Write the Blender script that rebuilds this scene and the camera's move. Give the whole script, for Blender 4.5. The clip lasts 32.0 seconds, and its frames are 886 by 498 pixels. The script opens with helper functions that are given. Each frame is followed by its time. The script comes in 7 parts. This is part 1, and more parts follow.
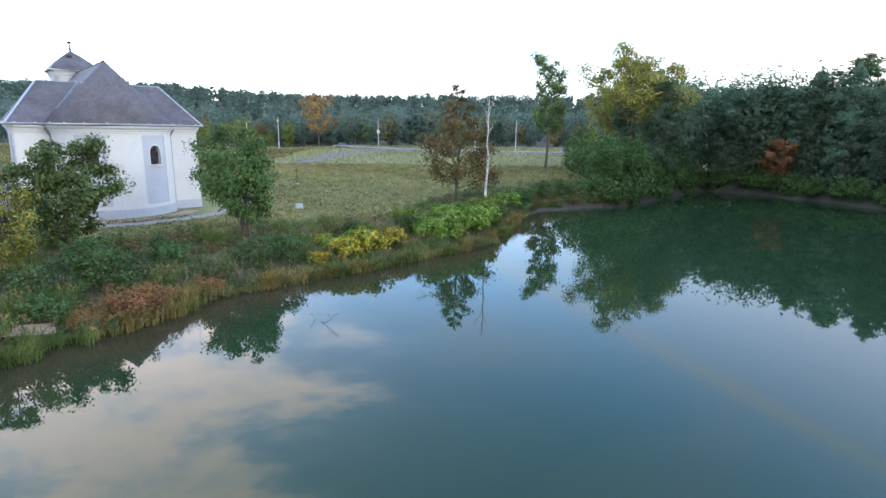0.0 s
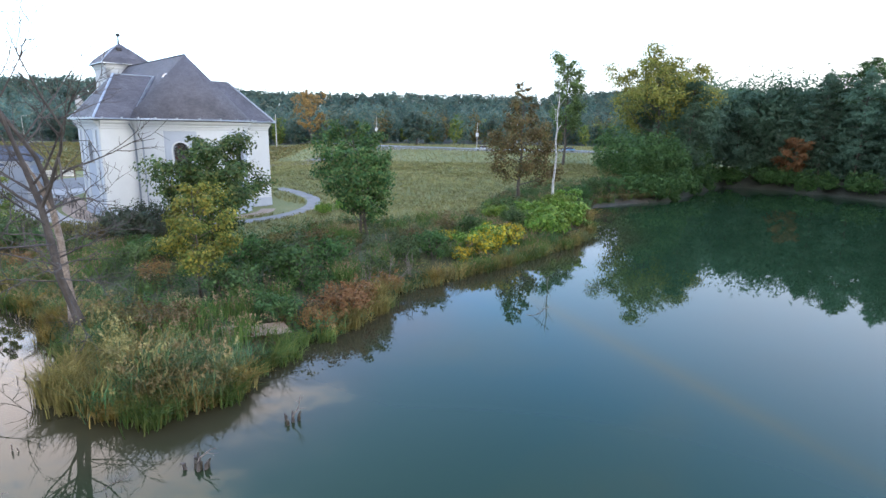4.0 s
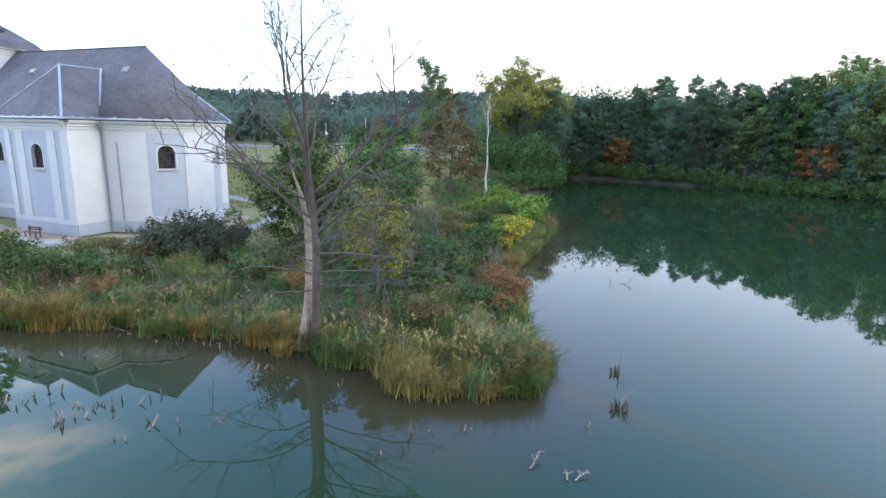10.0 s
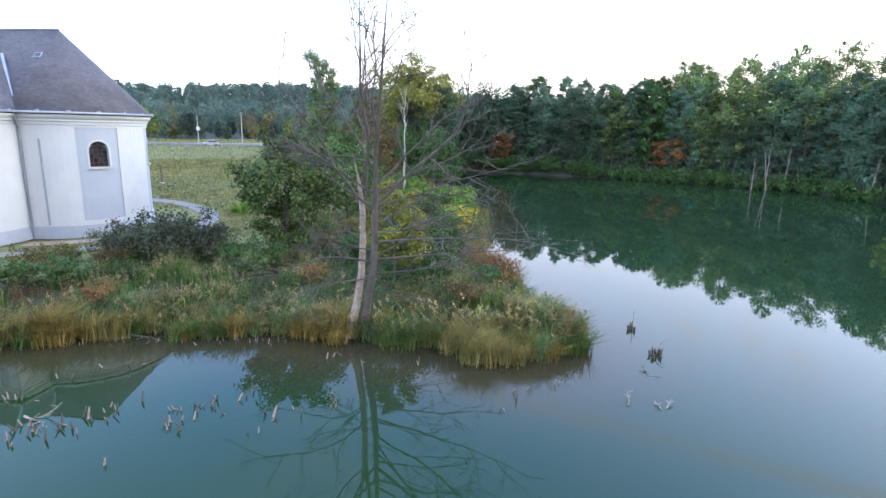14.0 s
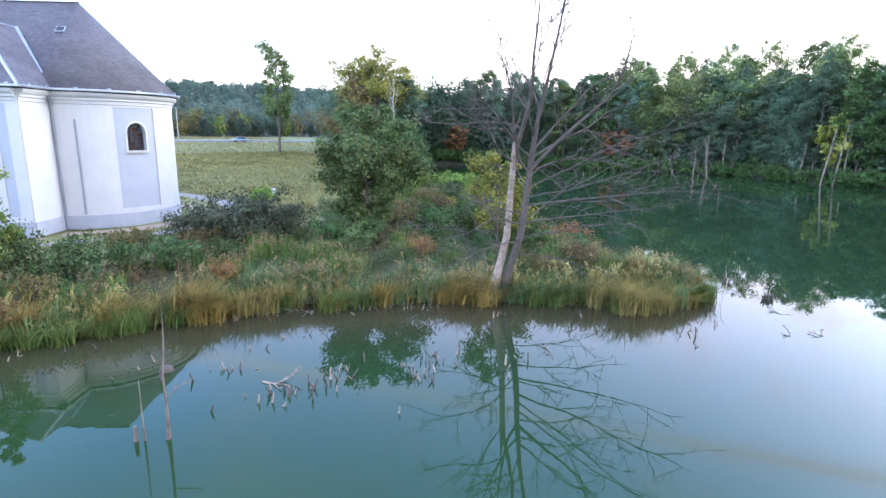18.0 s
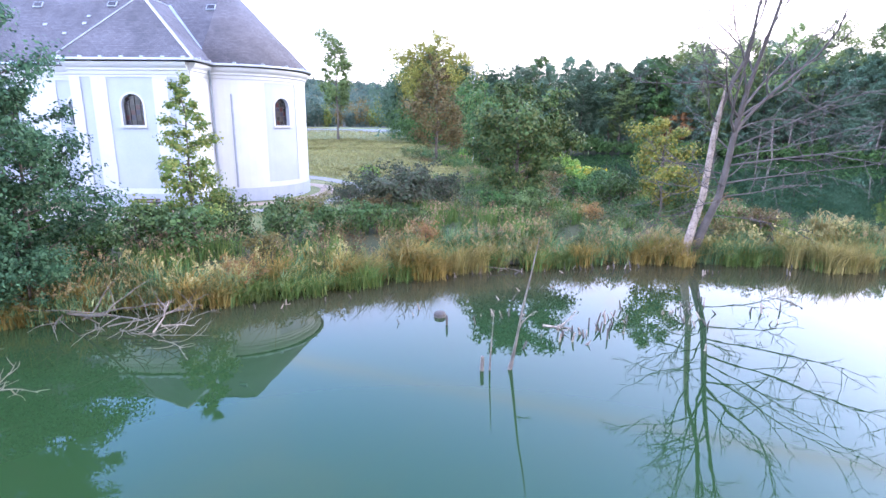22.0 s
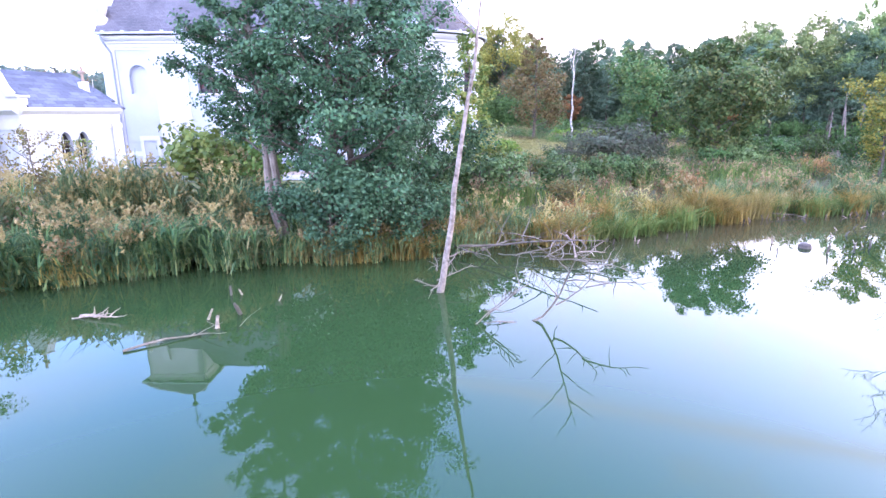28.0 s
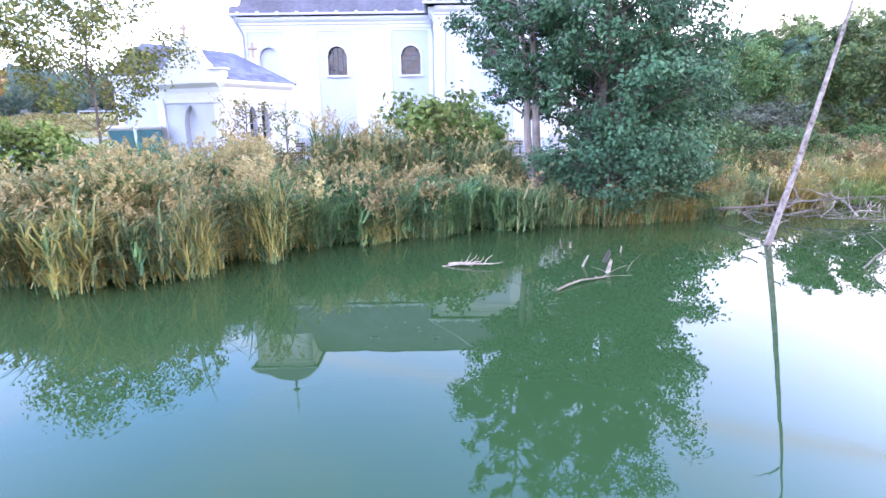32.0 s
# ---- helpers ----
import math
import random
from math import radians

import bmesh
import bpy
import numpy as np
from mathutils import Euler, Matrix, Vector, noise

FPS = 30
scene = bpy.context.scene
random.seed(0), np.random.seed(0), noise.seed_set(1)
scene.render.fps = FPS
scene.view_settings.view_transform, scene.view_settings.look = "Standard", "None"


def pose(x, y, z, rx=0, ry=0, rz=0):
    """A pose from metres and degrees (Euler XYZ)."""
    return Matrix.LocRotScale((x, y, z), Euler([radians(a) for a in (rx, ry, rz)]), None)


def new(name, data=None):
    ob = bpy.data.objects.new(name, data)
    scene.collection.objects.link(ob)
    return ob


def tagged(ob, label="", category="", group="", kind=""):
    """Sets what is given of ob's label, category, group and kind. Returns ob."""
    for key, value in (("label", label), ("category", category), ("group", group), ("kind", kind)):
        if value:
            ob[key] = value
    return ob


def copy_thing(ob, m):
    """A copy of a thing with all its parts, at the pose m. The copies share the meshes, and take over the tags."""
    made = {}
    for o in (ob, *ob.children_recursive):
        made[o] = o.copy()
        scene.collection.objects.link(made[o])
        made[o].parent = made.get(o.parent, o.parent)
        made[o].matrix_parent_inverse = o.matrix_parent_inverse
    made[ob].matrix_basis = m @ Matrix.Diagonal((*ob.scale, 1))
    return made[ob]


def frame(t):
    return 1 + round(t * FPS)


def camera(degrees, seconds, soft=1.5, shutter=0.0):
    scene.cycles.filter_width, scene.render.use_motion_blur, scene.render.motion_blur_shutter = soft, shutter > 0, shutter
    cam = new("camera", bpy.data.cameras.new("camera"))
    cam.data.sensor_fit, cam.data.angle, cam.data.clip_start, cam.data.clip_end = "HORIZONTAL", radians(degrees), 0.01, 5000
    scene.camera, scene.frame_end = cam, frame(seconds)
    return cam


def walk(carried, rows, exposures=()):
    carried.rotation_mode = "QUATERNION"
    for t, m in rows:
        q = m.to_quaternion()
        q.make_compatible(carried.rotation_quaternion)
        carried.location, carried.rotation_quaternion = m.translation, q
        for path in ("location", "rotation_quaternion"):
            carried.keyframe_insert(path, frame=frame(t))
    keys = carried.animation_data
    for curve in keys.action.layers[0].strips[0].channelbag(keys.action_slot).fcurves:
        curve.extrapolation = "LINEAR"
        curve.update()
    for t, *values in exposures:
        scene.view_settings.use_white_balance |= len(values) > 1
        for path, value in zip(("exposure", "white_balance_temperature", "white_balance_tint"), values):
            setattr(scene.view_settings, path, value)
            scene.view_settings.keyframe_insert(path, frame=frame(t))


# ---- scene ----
LENS = 78.72
ROWS = [
    (0, -0.000, 0.000, 10.708, 77.707, -0.763, -0.000),
    (0.5, -1.524, -0.070, 10.622, 77.637, -0.687, 0.067),
    (1, -3.210, -0.108, 10.562, 77.632, -0.659, 0.163),
    (1.5, -4.805, -0.170, 10.539, 77.608, -0.691, -0.799),
    (2, -6.601, -0.218, 10.501, 77.613, -0.749, -1.781),
    (2.5, -8.350, -0.230, 10.530, 77.601, -0.832, -2.423),
    (3, -10.322, -0.203, 10.508, 77.611, -0.871, -3.080),
    (3.5, -12.266, -0.142, 10.444, 77.599, -0.911, -3.759),
    (5.5, -20.586, 0.091, 10.289, 77.589, -0.922, -7.530),
    (6, -22.707, 0.106, 10.297, 77.550, -0.938, -8.753),
    (6.5, -24.583, 0.179, 10.282, 77.580, -0.932, -10.171),
    (7, -26.547, 0.250, 10.321, 77.583, -0.962, -12.451),
    (7.5, -28.279, 0.308, 10.375, 77.619, -1.030, -15.140),
    (8, -30.016, 0.445, 10.430, 77.653, -1.095, -18.089),
    (8.5, -31.498, 0.650, 10.475, 77.722, -1.184, -20.878),
    (9, -33.004, 0.873, 10.528, 77.751, -1.242, -23.486),
    (9.5, -34.351, 1.153, 10.543, 77.746, -1.259, -25.449),
    (10, -35.716, 1.389, 10.552, 77.728, -1.289, -27.019),
    (10.5, -36.903, 1.659, 10.536, 77.723, -1.275, -28.510),
    (11, -38.097, 1.992, 10.504, 77.707, -1.259, -30.132),
    (11.5, -39.134, 2.316, 10.470, 77.668, -1.212, -31.667),
    (12, -40.178, 2.678, 10.410, 77.656, -1.189, -33.332),
    (12.5, -41.151, 3.029, 10.389, 77.633, -1.236, -35.243),
    (13, -42.167, 3.441, 10.341, 77.685, -1.243, -37.415),
    (13.5, -43.160, 3.873, 10.320, 77.661, -1.234, -39.535),
    (14, -44.283, 4.498, 10.270, 77.593, -1.261, -41.958),
    (14.5, -45.398, 5.147, 10.120, 77.620, -1.246, -44.305),
    (16.5, -50.128, 9.014, 9.022, 77.817, -0.968, -51.172),
    (17, -51.253, 9.993, 8.905, 77.773, -0.983, -51.335),
    (17.5, -52.187, 10.861, 8.762, 77.769, -0.956, -51.291),
    (18, -53.104, 11.737, 8.561, 77.697, -0.871, -51.152),
    (18.5, -53.974, 12.505, 8.401, 77.522, -0.768, -50.959),
    (19, -54.889, 13.364, 8.202, 77.383, -0.676, -50.766),
    (19.5, -55.713, 14.144, 8.012, 77.318, -0.637, -50.544),
    (20, -56.531, 14.995, 7.811, 77.206, -0.582, -50.305),
    (20.5, -57.289, 15.750, 7.648, 77.082, -0.522, -50.071),
    (21, -58.083, 16.586, 7.437, 77.036, -0.495, -49.785),
    (21.5, -58.815, 17.351, 7.238, 76.941, -0.377, -49.499),
    (22, -59.622, 18.171, 7.034, 76.891, -0.280, -49.264),
    (22.5, -60.343, 18.964, 6.844, 76.825, -0.212, -49.096),
    (23, -61.138, 19.780, 6.685, 76.770, -0.099, -48.945),
    (23.5, -61.886, 20.528, 6.554, 76.729, -0.029, -48.918),
    (24, -62.678, 21.294, 6.428, 76.650, 0.006, -48.822),
    (24.5, -63.383, 21.955, 6.281, 76.633, 0.043, -48.711),
    (26.5, -66.843, 24.795, 5.697, 76.172, 0.282, -48.323),
    (27, -67.758, 25.736, 5.471, 76.143, 0.426, -48.338),
    (27.5, -68.627, 26.723, 5.276, 76.096, 0.407, -48.430),
    (28, -69.602, 27.766, 5.047, 76.149, 0.429, -48.638),
    (28.5, -70.414, 28.692, 4.851, 76.197, 0.455, -48.651),
    (29, -71.310, 29.612, 4.671, 76.193, 0.447, -48.684),
    (29.5, -72.127, 30.432, 4.487, 76.252, 0.444, -48.665),
    (30, -73.019, 31.316, 4.301, 76.228, 0.423, -48.661),
    (30.5, -73.848, 32.176, 4.160, 76.164, 0.440, -48.654),
    (31, -74.763, 33.200, 3.893, 76.147, 0.514, -48.656),
    (31.5, -75.618, 34.139, 3.778, 76.142, 0.621, -48.632),
    (32, -76.188, 34.792, 3.799, 76.133, 0.667, -48.638),
]

cam = camera(LENS, 32.0)
walk(cam, [(t, pose(x, y, z, rx, ry, rz)) for t, x, y, z, rx, ry, rz in ROWS],
     exposures=[(0.0, 0.70, 6350, 5), (6.0, 0.69, 6250, 4), (13.0, 0.95, 6200, 6), (17.0, 1.18, 6050, 9), (20.0, 1.52, 6000, 14), (23.0, 1.87, 5950, 22), (26.5, 2.10, 5950, 30), (32.0, 2.08, 5950, 26)])

# ---- sky and sun: hazy bright sky, brightest towards the east, thin cloud streaks on blue above ----
SUN_AZIMUTH, SUN_ELEVATION = radians(118), radians(16)
world = bpy.data.worlds.new("sky")
scene.world = world
world.use_nodes = True
wn, wl = world.node_tree.nodes, world.node_tree.links
wn.clear()


def wnode(kind, **inputs):
    node = wn.new(kind)
    for key, value in inputs.items():
        node.inputs[key.replace("_", " ")].default_value = value
    return node


def wmath(op, a, b, clamp=False):
    node = wn.new("ShaderNodeMath")
    node.operation, node.use_clamp = op, clamp
    for i, v in enumerate((a, b)):
        if isinstance(v, (int, float)):
            node.inputs[i].default_value = v
        else:
            wl.new(v, node.inputs[i])
    return node.outputs[0]


sky = wn.new("ShaderNodeTexSky")
sky.sky_type, sky.sun_disc = "NISHITA", False
sky.sun_elevation, sky.sun_rotation = SUN_ELEVATION, SUN_AZIMUTH
sky.dust_density, sky.air_density, sky.ozone_density = 1.0, 1.0, 1.5
coord = wn.new("ShaderNodeTexCoord")
split = wn.new("ShaderNodeSeparateXYZ")
wl.new(coord.outputs["Generated"], split.inputs["Vector"])
stretch = wnode("ShaderNodeMapping", Scale=(0.8, 2.6, 3.2), Rotation=(0, 0, radians(-28)))
wl.new(coord.outputs["Generated"], stretch.inputs["Vector"])
cloud = wnode("ShaderNodeTexNoise", Scale=1.5, Detail=5.0, Roughness=0.55)
wl.new(stretch.outputs["Vector"], cloud.inputs["Vector"])
cover = wnode("ShaderNodeMapRange", From_Min=0.47, From_Max=0.80)
wl.new(cloud.outputs["Fac"], cover.inputs["Value"])
# haze thins out with height, higher up in the east
east = wmath("ADD", wmath("MULTIPLY", split.outputs["X"], 0.80), wmath("MULTIPLY", split.outputs["Y"], 0.10))
reach = wmath("ADD", 0.23, wmath("MULTIPLY", wmath("MAXIMUM", east, 0.0), 0.62))
haze = wmath("SUBTRACT", 1.0, wmath("DIVIDE", split.outputs["Z"], reach), True)
haze = wmath("POWER", haze, 1.05)
amount = wmath("MAXIMUM", haze, wmath("MULTIPLY", cover.outputs["Result"], 0.44), True)
# one old, widened vapour trail across the eastern sky
side = wn.new("ShaderNodeVectorMath")
side.operation = "DOT_PRODUCT"
side.inputs[1].default_value = (0.461, 0.164, -0.872)
wl.new(coord.outputs["Generated"], side.inputs[0])
trail = wmath("SUBTRACT", 1.0, wmath("DIVIDE", wmath("ABSOLUTE", wmath("SUBTRACT", side.outputs["Value"], 0.003), 0.0), 0.034), True)
trail = wmath("MULTIPLY", trail, trail)
trail = wmath("MULTIPLY", trail, wmath("MULTIPLY", cloud.outputs["Fac"], 0.52))
trail = wmath("MULTIPLY", trail, wmath("GREATER_THAN", split.outputs["Z"], 0.12))
# a bank of cream evening cloud low in the north-west
bank = wn.new("ShaderNodeVectorMath")
bank.operation = "DOT_PRODUCT"
bank.inputs[1].default_value = (-0.474, 0.760, 0.445)
wl.new(coord.outputs["Generated"], bank.inputs[0])
drift = wnode("ShaderNodeTexNoise", Scale=4.5, Detail=7.0, Roughness=0.65)
wl.new(stretch.outputs["Vector"], drift.inputs["Vector"])
ragged = wmath("ADD", bank.outputs["Value"], wmath("MULTIPLY", wmath("SUBTRACT", drift.outputs["Fac"], 0.5), 0.24))
edge_of = wnode("ShaderNodeMapRange", From_Min=0.90, From_Max=1.02)
edge_of.interpolation_type = "SMOOTHSTEP"
wl.new(ragged, edge_of.inputs["Value"])
bank_amount = wmath("MULTIPLY", edge_of.outputs["Result"], 0.8)
# high thin cloud added over the unseen southern half to temper the blue light
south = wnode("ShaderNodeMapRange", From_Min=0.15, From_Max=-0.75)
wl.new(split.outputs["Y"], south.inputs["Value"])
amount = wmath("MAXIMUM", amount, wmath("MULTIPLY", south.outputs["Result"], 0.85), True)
# rosy evening cloud drawn out over the east
rosy = wnode("ShaderNodeMapRange", From_Min=0.35, From_Max=0.85)
wl.new(east, rosy.inputs["Value"])
fade = wmath("SUBTRACT", 1.45, wmath("MULTIPLY", split.outputs["Z"], 2.2), True)
streaks = wnode("ShaderNodeMapRange", From_Min=0.40, From_Max=0.64)
streaks.interpolation_type = "SMOOTHSTEP"
wl.new(drift.outputs["Fac"], streaks.inputs["Value"])
amount = wmath("MAXIMUM", amount, wmath("MULTIPLY", rosy.outputs["Result"], wmath("MULTIPLY", fade, wmath("ADD", 0.55, wmath("MULTIPLY", streaks.outputs["Result"], 0.45))), True), True)
# thin milky veil over the west and north-west, brightened to light the far wood
west = wnode("ShaderNodeMapRange", From_Min=0.10, From_Max=-0.75)
wl.new(wmath("SUBTRACT", split.outputs["X"], wmath("MULTIPLY", split.outputs["Y"], 0.2)), west.inputs["Value"])
amount = wmath("MAXIMUM", amount, wmath("MULTIPLY", west.outputs["Result"], 0.50), True)
amount = wmath("ADD", amount, trail, True)
amount = wmath("MAXIMUM", amount, bank_amount, True)
glow = wmath("ADD", 1.10, wmath("MULTIPLY", wmath("MAXIMUM", east, 0.0), 0.40))
glow = wmath("ADD", glow, wmath("MULTIPLY", bank_amount, 2.2))
# extra western brightness, added as fill for the far wood and bank
glow = wmath("ADD", glow, wmath("MULTIPLY", west.outputs["Result"], 1.1))
blue = wnode("ShaderNodeBackground", Strength=0.52)
deep = wnode("ShaderNodeMix")
deep.data_type, deep.blend_type = "RGBA", "MULTIPLY"
deep.inputs["Factor"].default_value, deep.inputs["B"].default_value = 1.0, (0.79, 0.95, 1.20, 1)
wl.new(sky.outputs["Color"], deep.inputs["A"])
wl.new(deep.outputs["Result"], blue.inputs["Color"])
veil = wnode("ShaderNodeBackground")
tone = wnode("ShaderNodeMix")
tone.data_type = "RGBA"
tone.inputs["A"].default_value, tone.inputs["B"].default_value = (0.80, 0.93, 1.13, 1), (1.0, 0.73, 0.59, 1)
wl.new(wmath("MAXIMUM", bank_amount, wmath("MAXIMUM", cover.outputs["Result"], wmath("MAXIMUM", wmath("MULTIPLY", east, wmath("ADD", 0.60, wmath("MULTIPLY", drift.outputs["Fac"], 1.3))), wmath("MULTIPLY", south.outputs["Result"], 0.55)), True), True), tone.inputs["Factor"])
wl.new(tone.outputs["Result"], veil.inputs["Color"])
wl.new(glow, veil.inputs["Strength"])
mixer = wn.new("ShaderNodeMixShader")
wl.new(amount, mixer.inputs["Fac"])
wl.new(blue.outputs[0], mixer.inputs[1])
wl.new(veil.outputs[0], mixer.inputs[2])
world_out = wn.new("ShaderNodeOutputWorld")
wl.new(mixer.outputs[0], world_out.inputs["Surface"])

sun_data = bpy.data.lights.new("sun", "SUN")
sun_data.energy, sun_data.angle, sun_data.color = 0.75, radians(25), (1.0, 0.86, 0.70)
sun = new("sun", sun_data)
sun.matrix_world = pose(0, 0, 60, 90 - 16, 0, 180 - 118 + 0)

# ---- materials ----
def shader(name):
    m = bpy.data.materials.new(name)
    m.use_nodes = True
    n, l = m.node_tree.nodes, m.node_tree.links
    return m, n, l, n["Principled BSDF"]


def surface(name, dark, light, scale=2.0, fine=30.0, rough=0.85, bump=0.3, metal=0.0, piece=0.0, fine_mix=0.35, depth=0.02):
    """Two scales of variation between two colours, with fine relief."""
    m, n, l, b = shader(name)
    tc = n.new("ShaderNodeTexCoord")
    big, small = n.new("ShaderNodeTexNoise"), n.new("ShaderNodeTexNoise")
    big.inputs["Scale"].default_value, big.inputs["Detail"].default_value = scale, 4
    small.inputs["Scale"].default_value, small.inputs["Detail"].default_value = fine, 3
    for node in (big, small):
        l.new(tc.outputs["Object"], node.inputs["Vector"])
    add = n.new("ShaderNodeMix")
    add.inputs["Factor"].default_value = fine_mix
    l.new(big.outputs["Fac"], add.inputs["A"])
    l.new(small.outputs["Fac"], add.inputs["B"])
    ramp = n.new("ShaderNodeValToRGB")
    ramp.color_ramp.elements[0].position, ramp.color_ramp.elements[1].position = 0.32, 0.68
    ramp.color_ramp.elements[0].color, ramp.color_ramp.elements[1].color = (*dark, 1), (*light, 1)
    l.new(add.outputs["Result"], ramp.inputs["Fac"])
    out = ramp.outputs["Color"]
    if piece:
        info = n.new("ShaderNodeObjectInfo")
        hsv = n.new("ShaderNodeHueSaturation")
        span = n.new("ShaderNodeMapRange")
        span.inputs["To Min"].default_value, span.inputs["To Max"].default_value = 1 - piece, 1 + piece
        l.new(info.outputs["Random"], span.inputs["Value"])
        l.new(span.outputs["Result"], hsv.inputs["Value"])
        l.new(out, hsv.inputs["Color"])
        out = hsv.outputs["Color"]
    l.new(out, b.inputs["Base Color"])
    b.inputs["Roughness"].default_value, b.inputs["Metallic"].default_value = rough, metal
    if bump:
        relief = n.new("ShaderNodeBump")
        relief.inputs["Strength"].default_value, relief.inputs["Distance"].default_value = bump, depth
        l.new(small.outputs["Fac"], relief.inputs["Height"])
        l.new(relief.outputs["Normal"], b.inputs["Normal"])
    return m


def foliage(name, colours, rough=0.6, glow=0.25, shift=0.12, grain=0.55):
    """Leaves: every leaf takes its own shade between the colours, every plant a shift of its own."""
    m, n, l, b = shader(name)
    geo, info = n.new("ShaderNodeNewGeometry"), n.new("ShaderNodeObjectInfo")
    ramp = n.new("ShaderNodeValToRGB")
    while len(ramp.color_ramp.elements) < len(colours):
        ramp.color_ramp.elements.new(0.5)
    for i, (e, c) in enumerate(zip(ramp.color_ramp.elements, colours)):
        e.position, e.color = i / (len(colours) - 1), (*c, 1)
    l.new(geo.outputs["Random Per Island"], ramp.inputs["Fac"])
    tc, patch = n.new("ShaderNodeTexCoord"), n.new("ShaderNodeTexNoise")
    patch.inputs["Scale"].default_value, patch.inputs["Detail"].default_value = grain, 3
    l.new(tc.outputs["Object"], patch.inputs["Vector"])
    span = n.new("ShaderNodeMapRange")
    span.inputs["From Min"].default_value, span.inputs["From Max"].default_value = 0.3, 0.7
    span.inputs["To Min"].default_value, span.inputs["To Max"].default_value = 0.62, 1.35
    l.new(patch.outputs["Fac"], span.inputs["Value"])
    own = n.new("ShaderNodeMapRange")
    own.inputs["To Min"].default_value, own.inputs["To Max"].default_value = 1 - shift * 1.6, 1 + shift * 1.6
    l.new(info.outputs["Random"], own.inputs["Value"])
    both = n.new("ShaderNodeMath")
    both.operation = "MULTIPLY"
    l.new(span.outputs["Result"], both.inputs[0])
    l.new(own.outputs["Result"], both.inputs[1])
    hue = n.new("ShaderNodeMapRange")
    hue.inputs["To Min"].default_value, hue.inputs["To Max"].default_value = 0.5 - shift * 0.16, 0.5 + shift * 0.16
    l.new(info.outputs["Random"], hue.inputs["Value"])
    hsv = n.new("ShaderNodeHueSaturation")
    l.new(both.outputs[0], hsv.inputs["Value"])
    l.new(hue.outputs["Result"], hsv.inputs["Hue"])
    l.new(ramp.outputs["Color"], hsv.inputs["Color"])
    l.new(hsv.outputs["Color"], b.inputs["Base Color"])
    b.inputs["Roughness"].default_value, b.inputs["Specular IOR Level"].default_value = rough, 0.18
    thin = n.new("ShaderNodeBsdfTranslucent")
    l.new(hsv.outputs["Color"], thin.inputs["Color"])
    mix = n.new("ShaderNodeMixShader")
    mix.inputs["Fac"].default_value = glow
    l.new(b.outputs[0], mix.inputs[1])
    l.new(thin.outputs[0], mix.inputs[2])
    l.new(mix.outputs[0], n["Material Output"].inputs["Surface"])
    return m


WHITE = surface("white_plaster", (0.485, 0.50, 0.52), (0.555, 0.565, 0.58), 0.7, 14, 0.9, 0.12)
PALE = surface("pale_blue_plaster", (0.35, 0.385, 0.45), (0.41, 0.44, 0.505), 0.7, 14, 0.9, 0.12)
PLINTH = surface("grey_plinth", (0.33, 0.36, 0.43), (0.41, 0.44, 0.50), 1.2, 16, 0.9, 0.2)
LEAD = surface("zinc_sheet", (0.32, 0.35, 0.40), (0.46, 0.49, 0.54), 1.5, 20, 0.4, 0.1, metal=0.6)
PIPE = surface("grey_painted_pipe", (0.20, 0.23, 0.28), (0.28, 0.31, 0.36), 2, 20, 0.5, 0.1)
IRON = surface("dark_iron", (0.02, 0.02, 0.022), (0.05, 0.048, 0.045), 4, 40, 0.6, 0.2)
BARK = surface("bark", (0.05, 0.042, 0.035), (0.15, 0.125, 0.10), 3, 24, 0.95, 0.8, depth=0.04)
DEADWOOD = surface("weathered_wood", (0.085, 0.068, 0.058), (0.29, 0.24, 0.21), 1.6, 22, 0.9, 0.7, depth=0.03)
PALEWOOD = surface("stripped_pale_wood", (0.13, 0.095, 0.075), (0.43, 0.345, 0.29), 2.6, 11, 0.9, 0.8, fine_mix=0.5, depth=0.04)
FLAKY = surface("flaking_bark", (0.07, 0.055, 0.045), (0.40, 0.335, 0.30), 3.4, 8, 0.95, 0.7, fine_mix=0.6, depth=0.03)
WETWOOD = surface("wet_driftwood", (0.055, 0.046, 0.036), (0.20, 0.165, 0.13), 2, 24, 0.8, 0.5)
GREYWOOD = surface("grey_dead_twigs", (0.05, 0.042, 0.038), (0.125, 0.104, 0.094), 2, 26, 0.95, 0.5)
BIRCH = surface("birch_bark", (0.10, 0.09, 0.085), (0.72, 0.70, 0.66), 2.4, 9, 0.85, 0.3, fine_mix=0.6)
MUD = surface("wet_mud", (0.035, 0.028, 0.02), (0.09, 0.075, 0.055), 1.3, 20, 0.6, 0.5)
TARMAC = surface("tarmac", (0.10, 0.10, 0.105), (0.16, 0.16, 0.165), 0.6, 60, 0.9, 0.2)
PAVING = surface("pale_paving", (0.24, 0.235, 0.23), (0.36, 0.35, 0.34), 0.6, 30, 0.9, 0.2)
PATH = surface("gravel_path", (0.17, 0.165, 0.16), (0.28, 0.27, 0.26), 0.8, 40, 0.95, 0.4)
SAND = surface("earth_strip", (0.22, 0.16, 0.12), (0.40, 0.31, 0.25), 1.0, 30, 0.95, 0.3)
TIMBER = surface("brown_timber", (0.07, 0.045, 0.03), (0.17, 0.11, 0.07), 3, 40, 0.7, 0.3)
STONE = surface("pale_stone", (0.36, 0.35, 0.33), (0.55, 0.53, 0.50), 2, 24, 0.9, 0.4)
PAPER = surface("notice_paper", (0.55, 0.53, 0.44), (0.78, 0.76, 0.68), 1.2, 7, 0.8, 0.0)
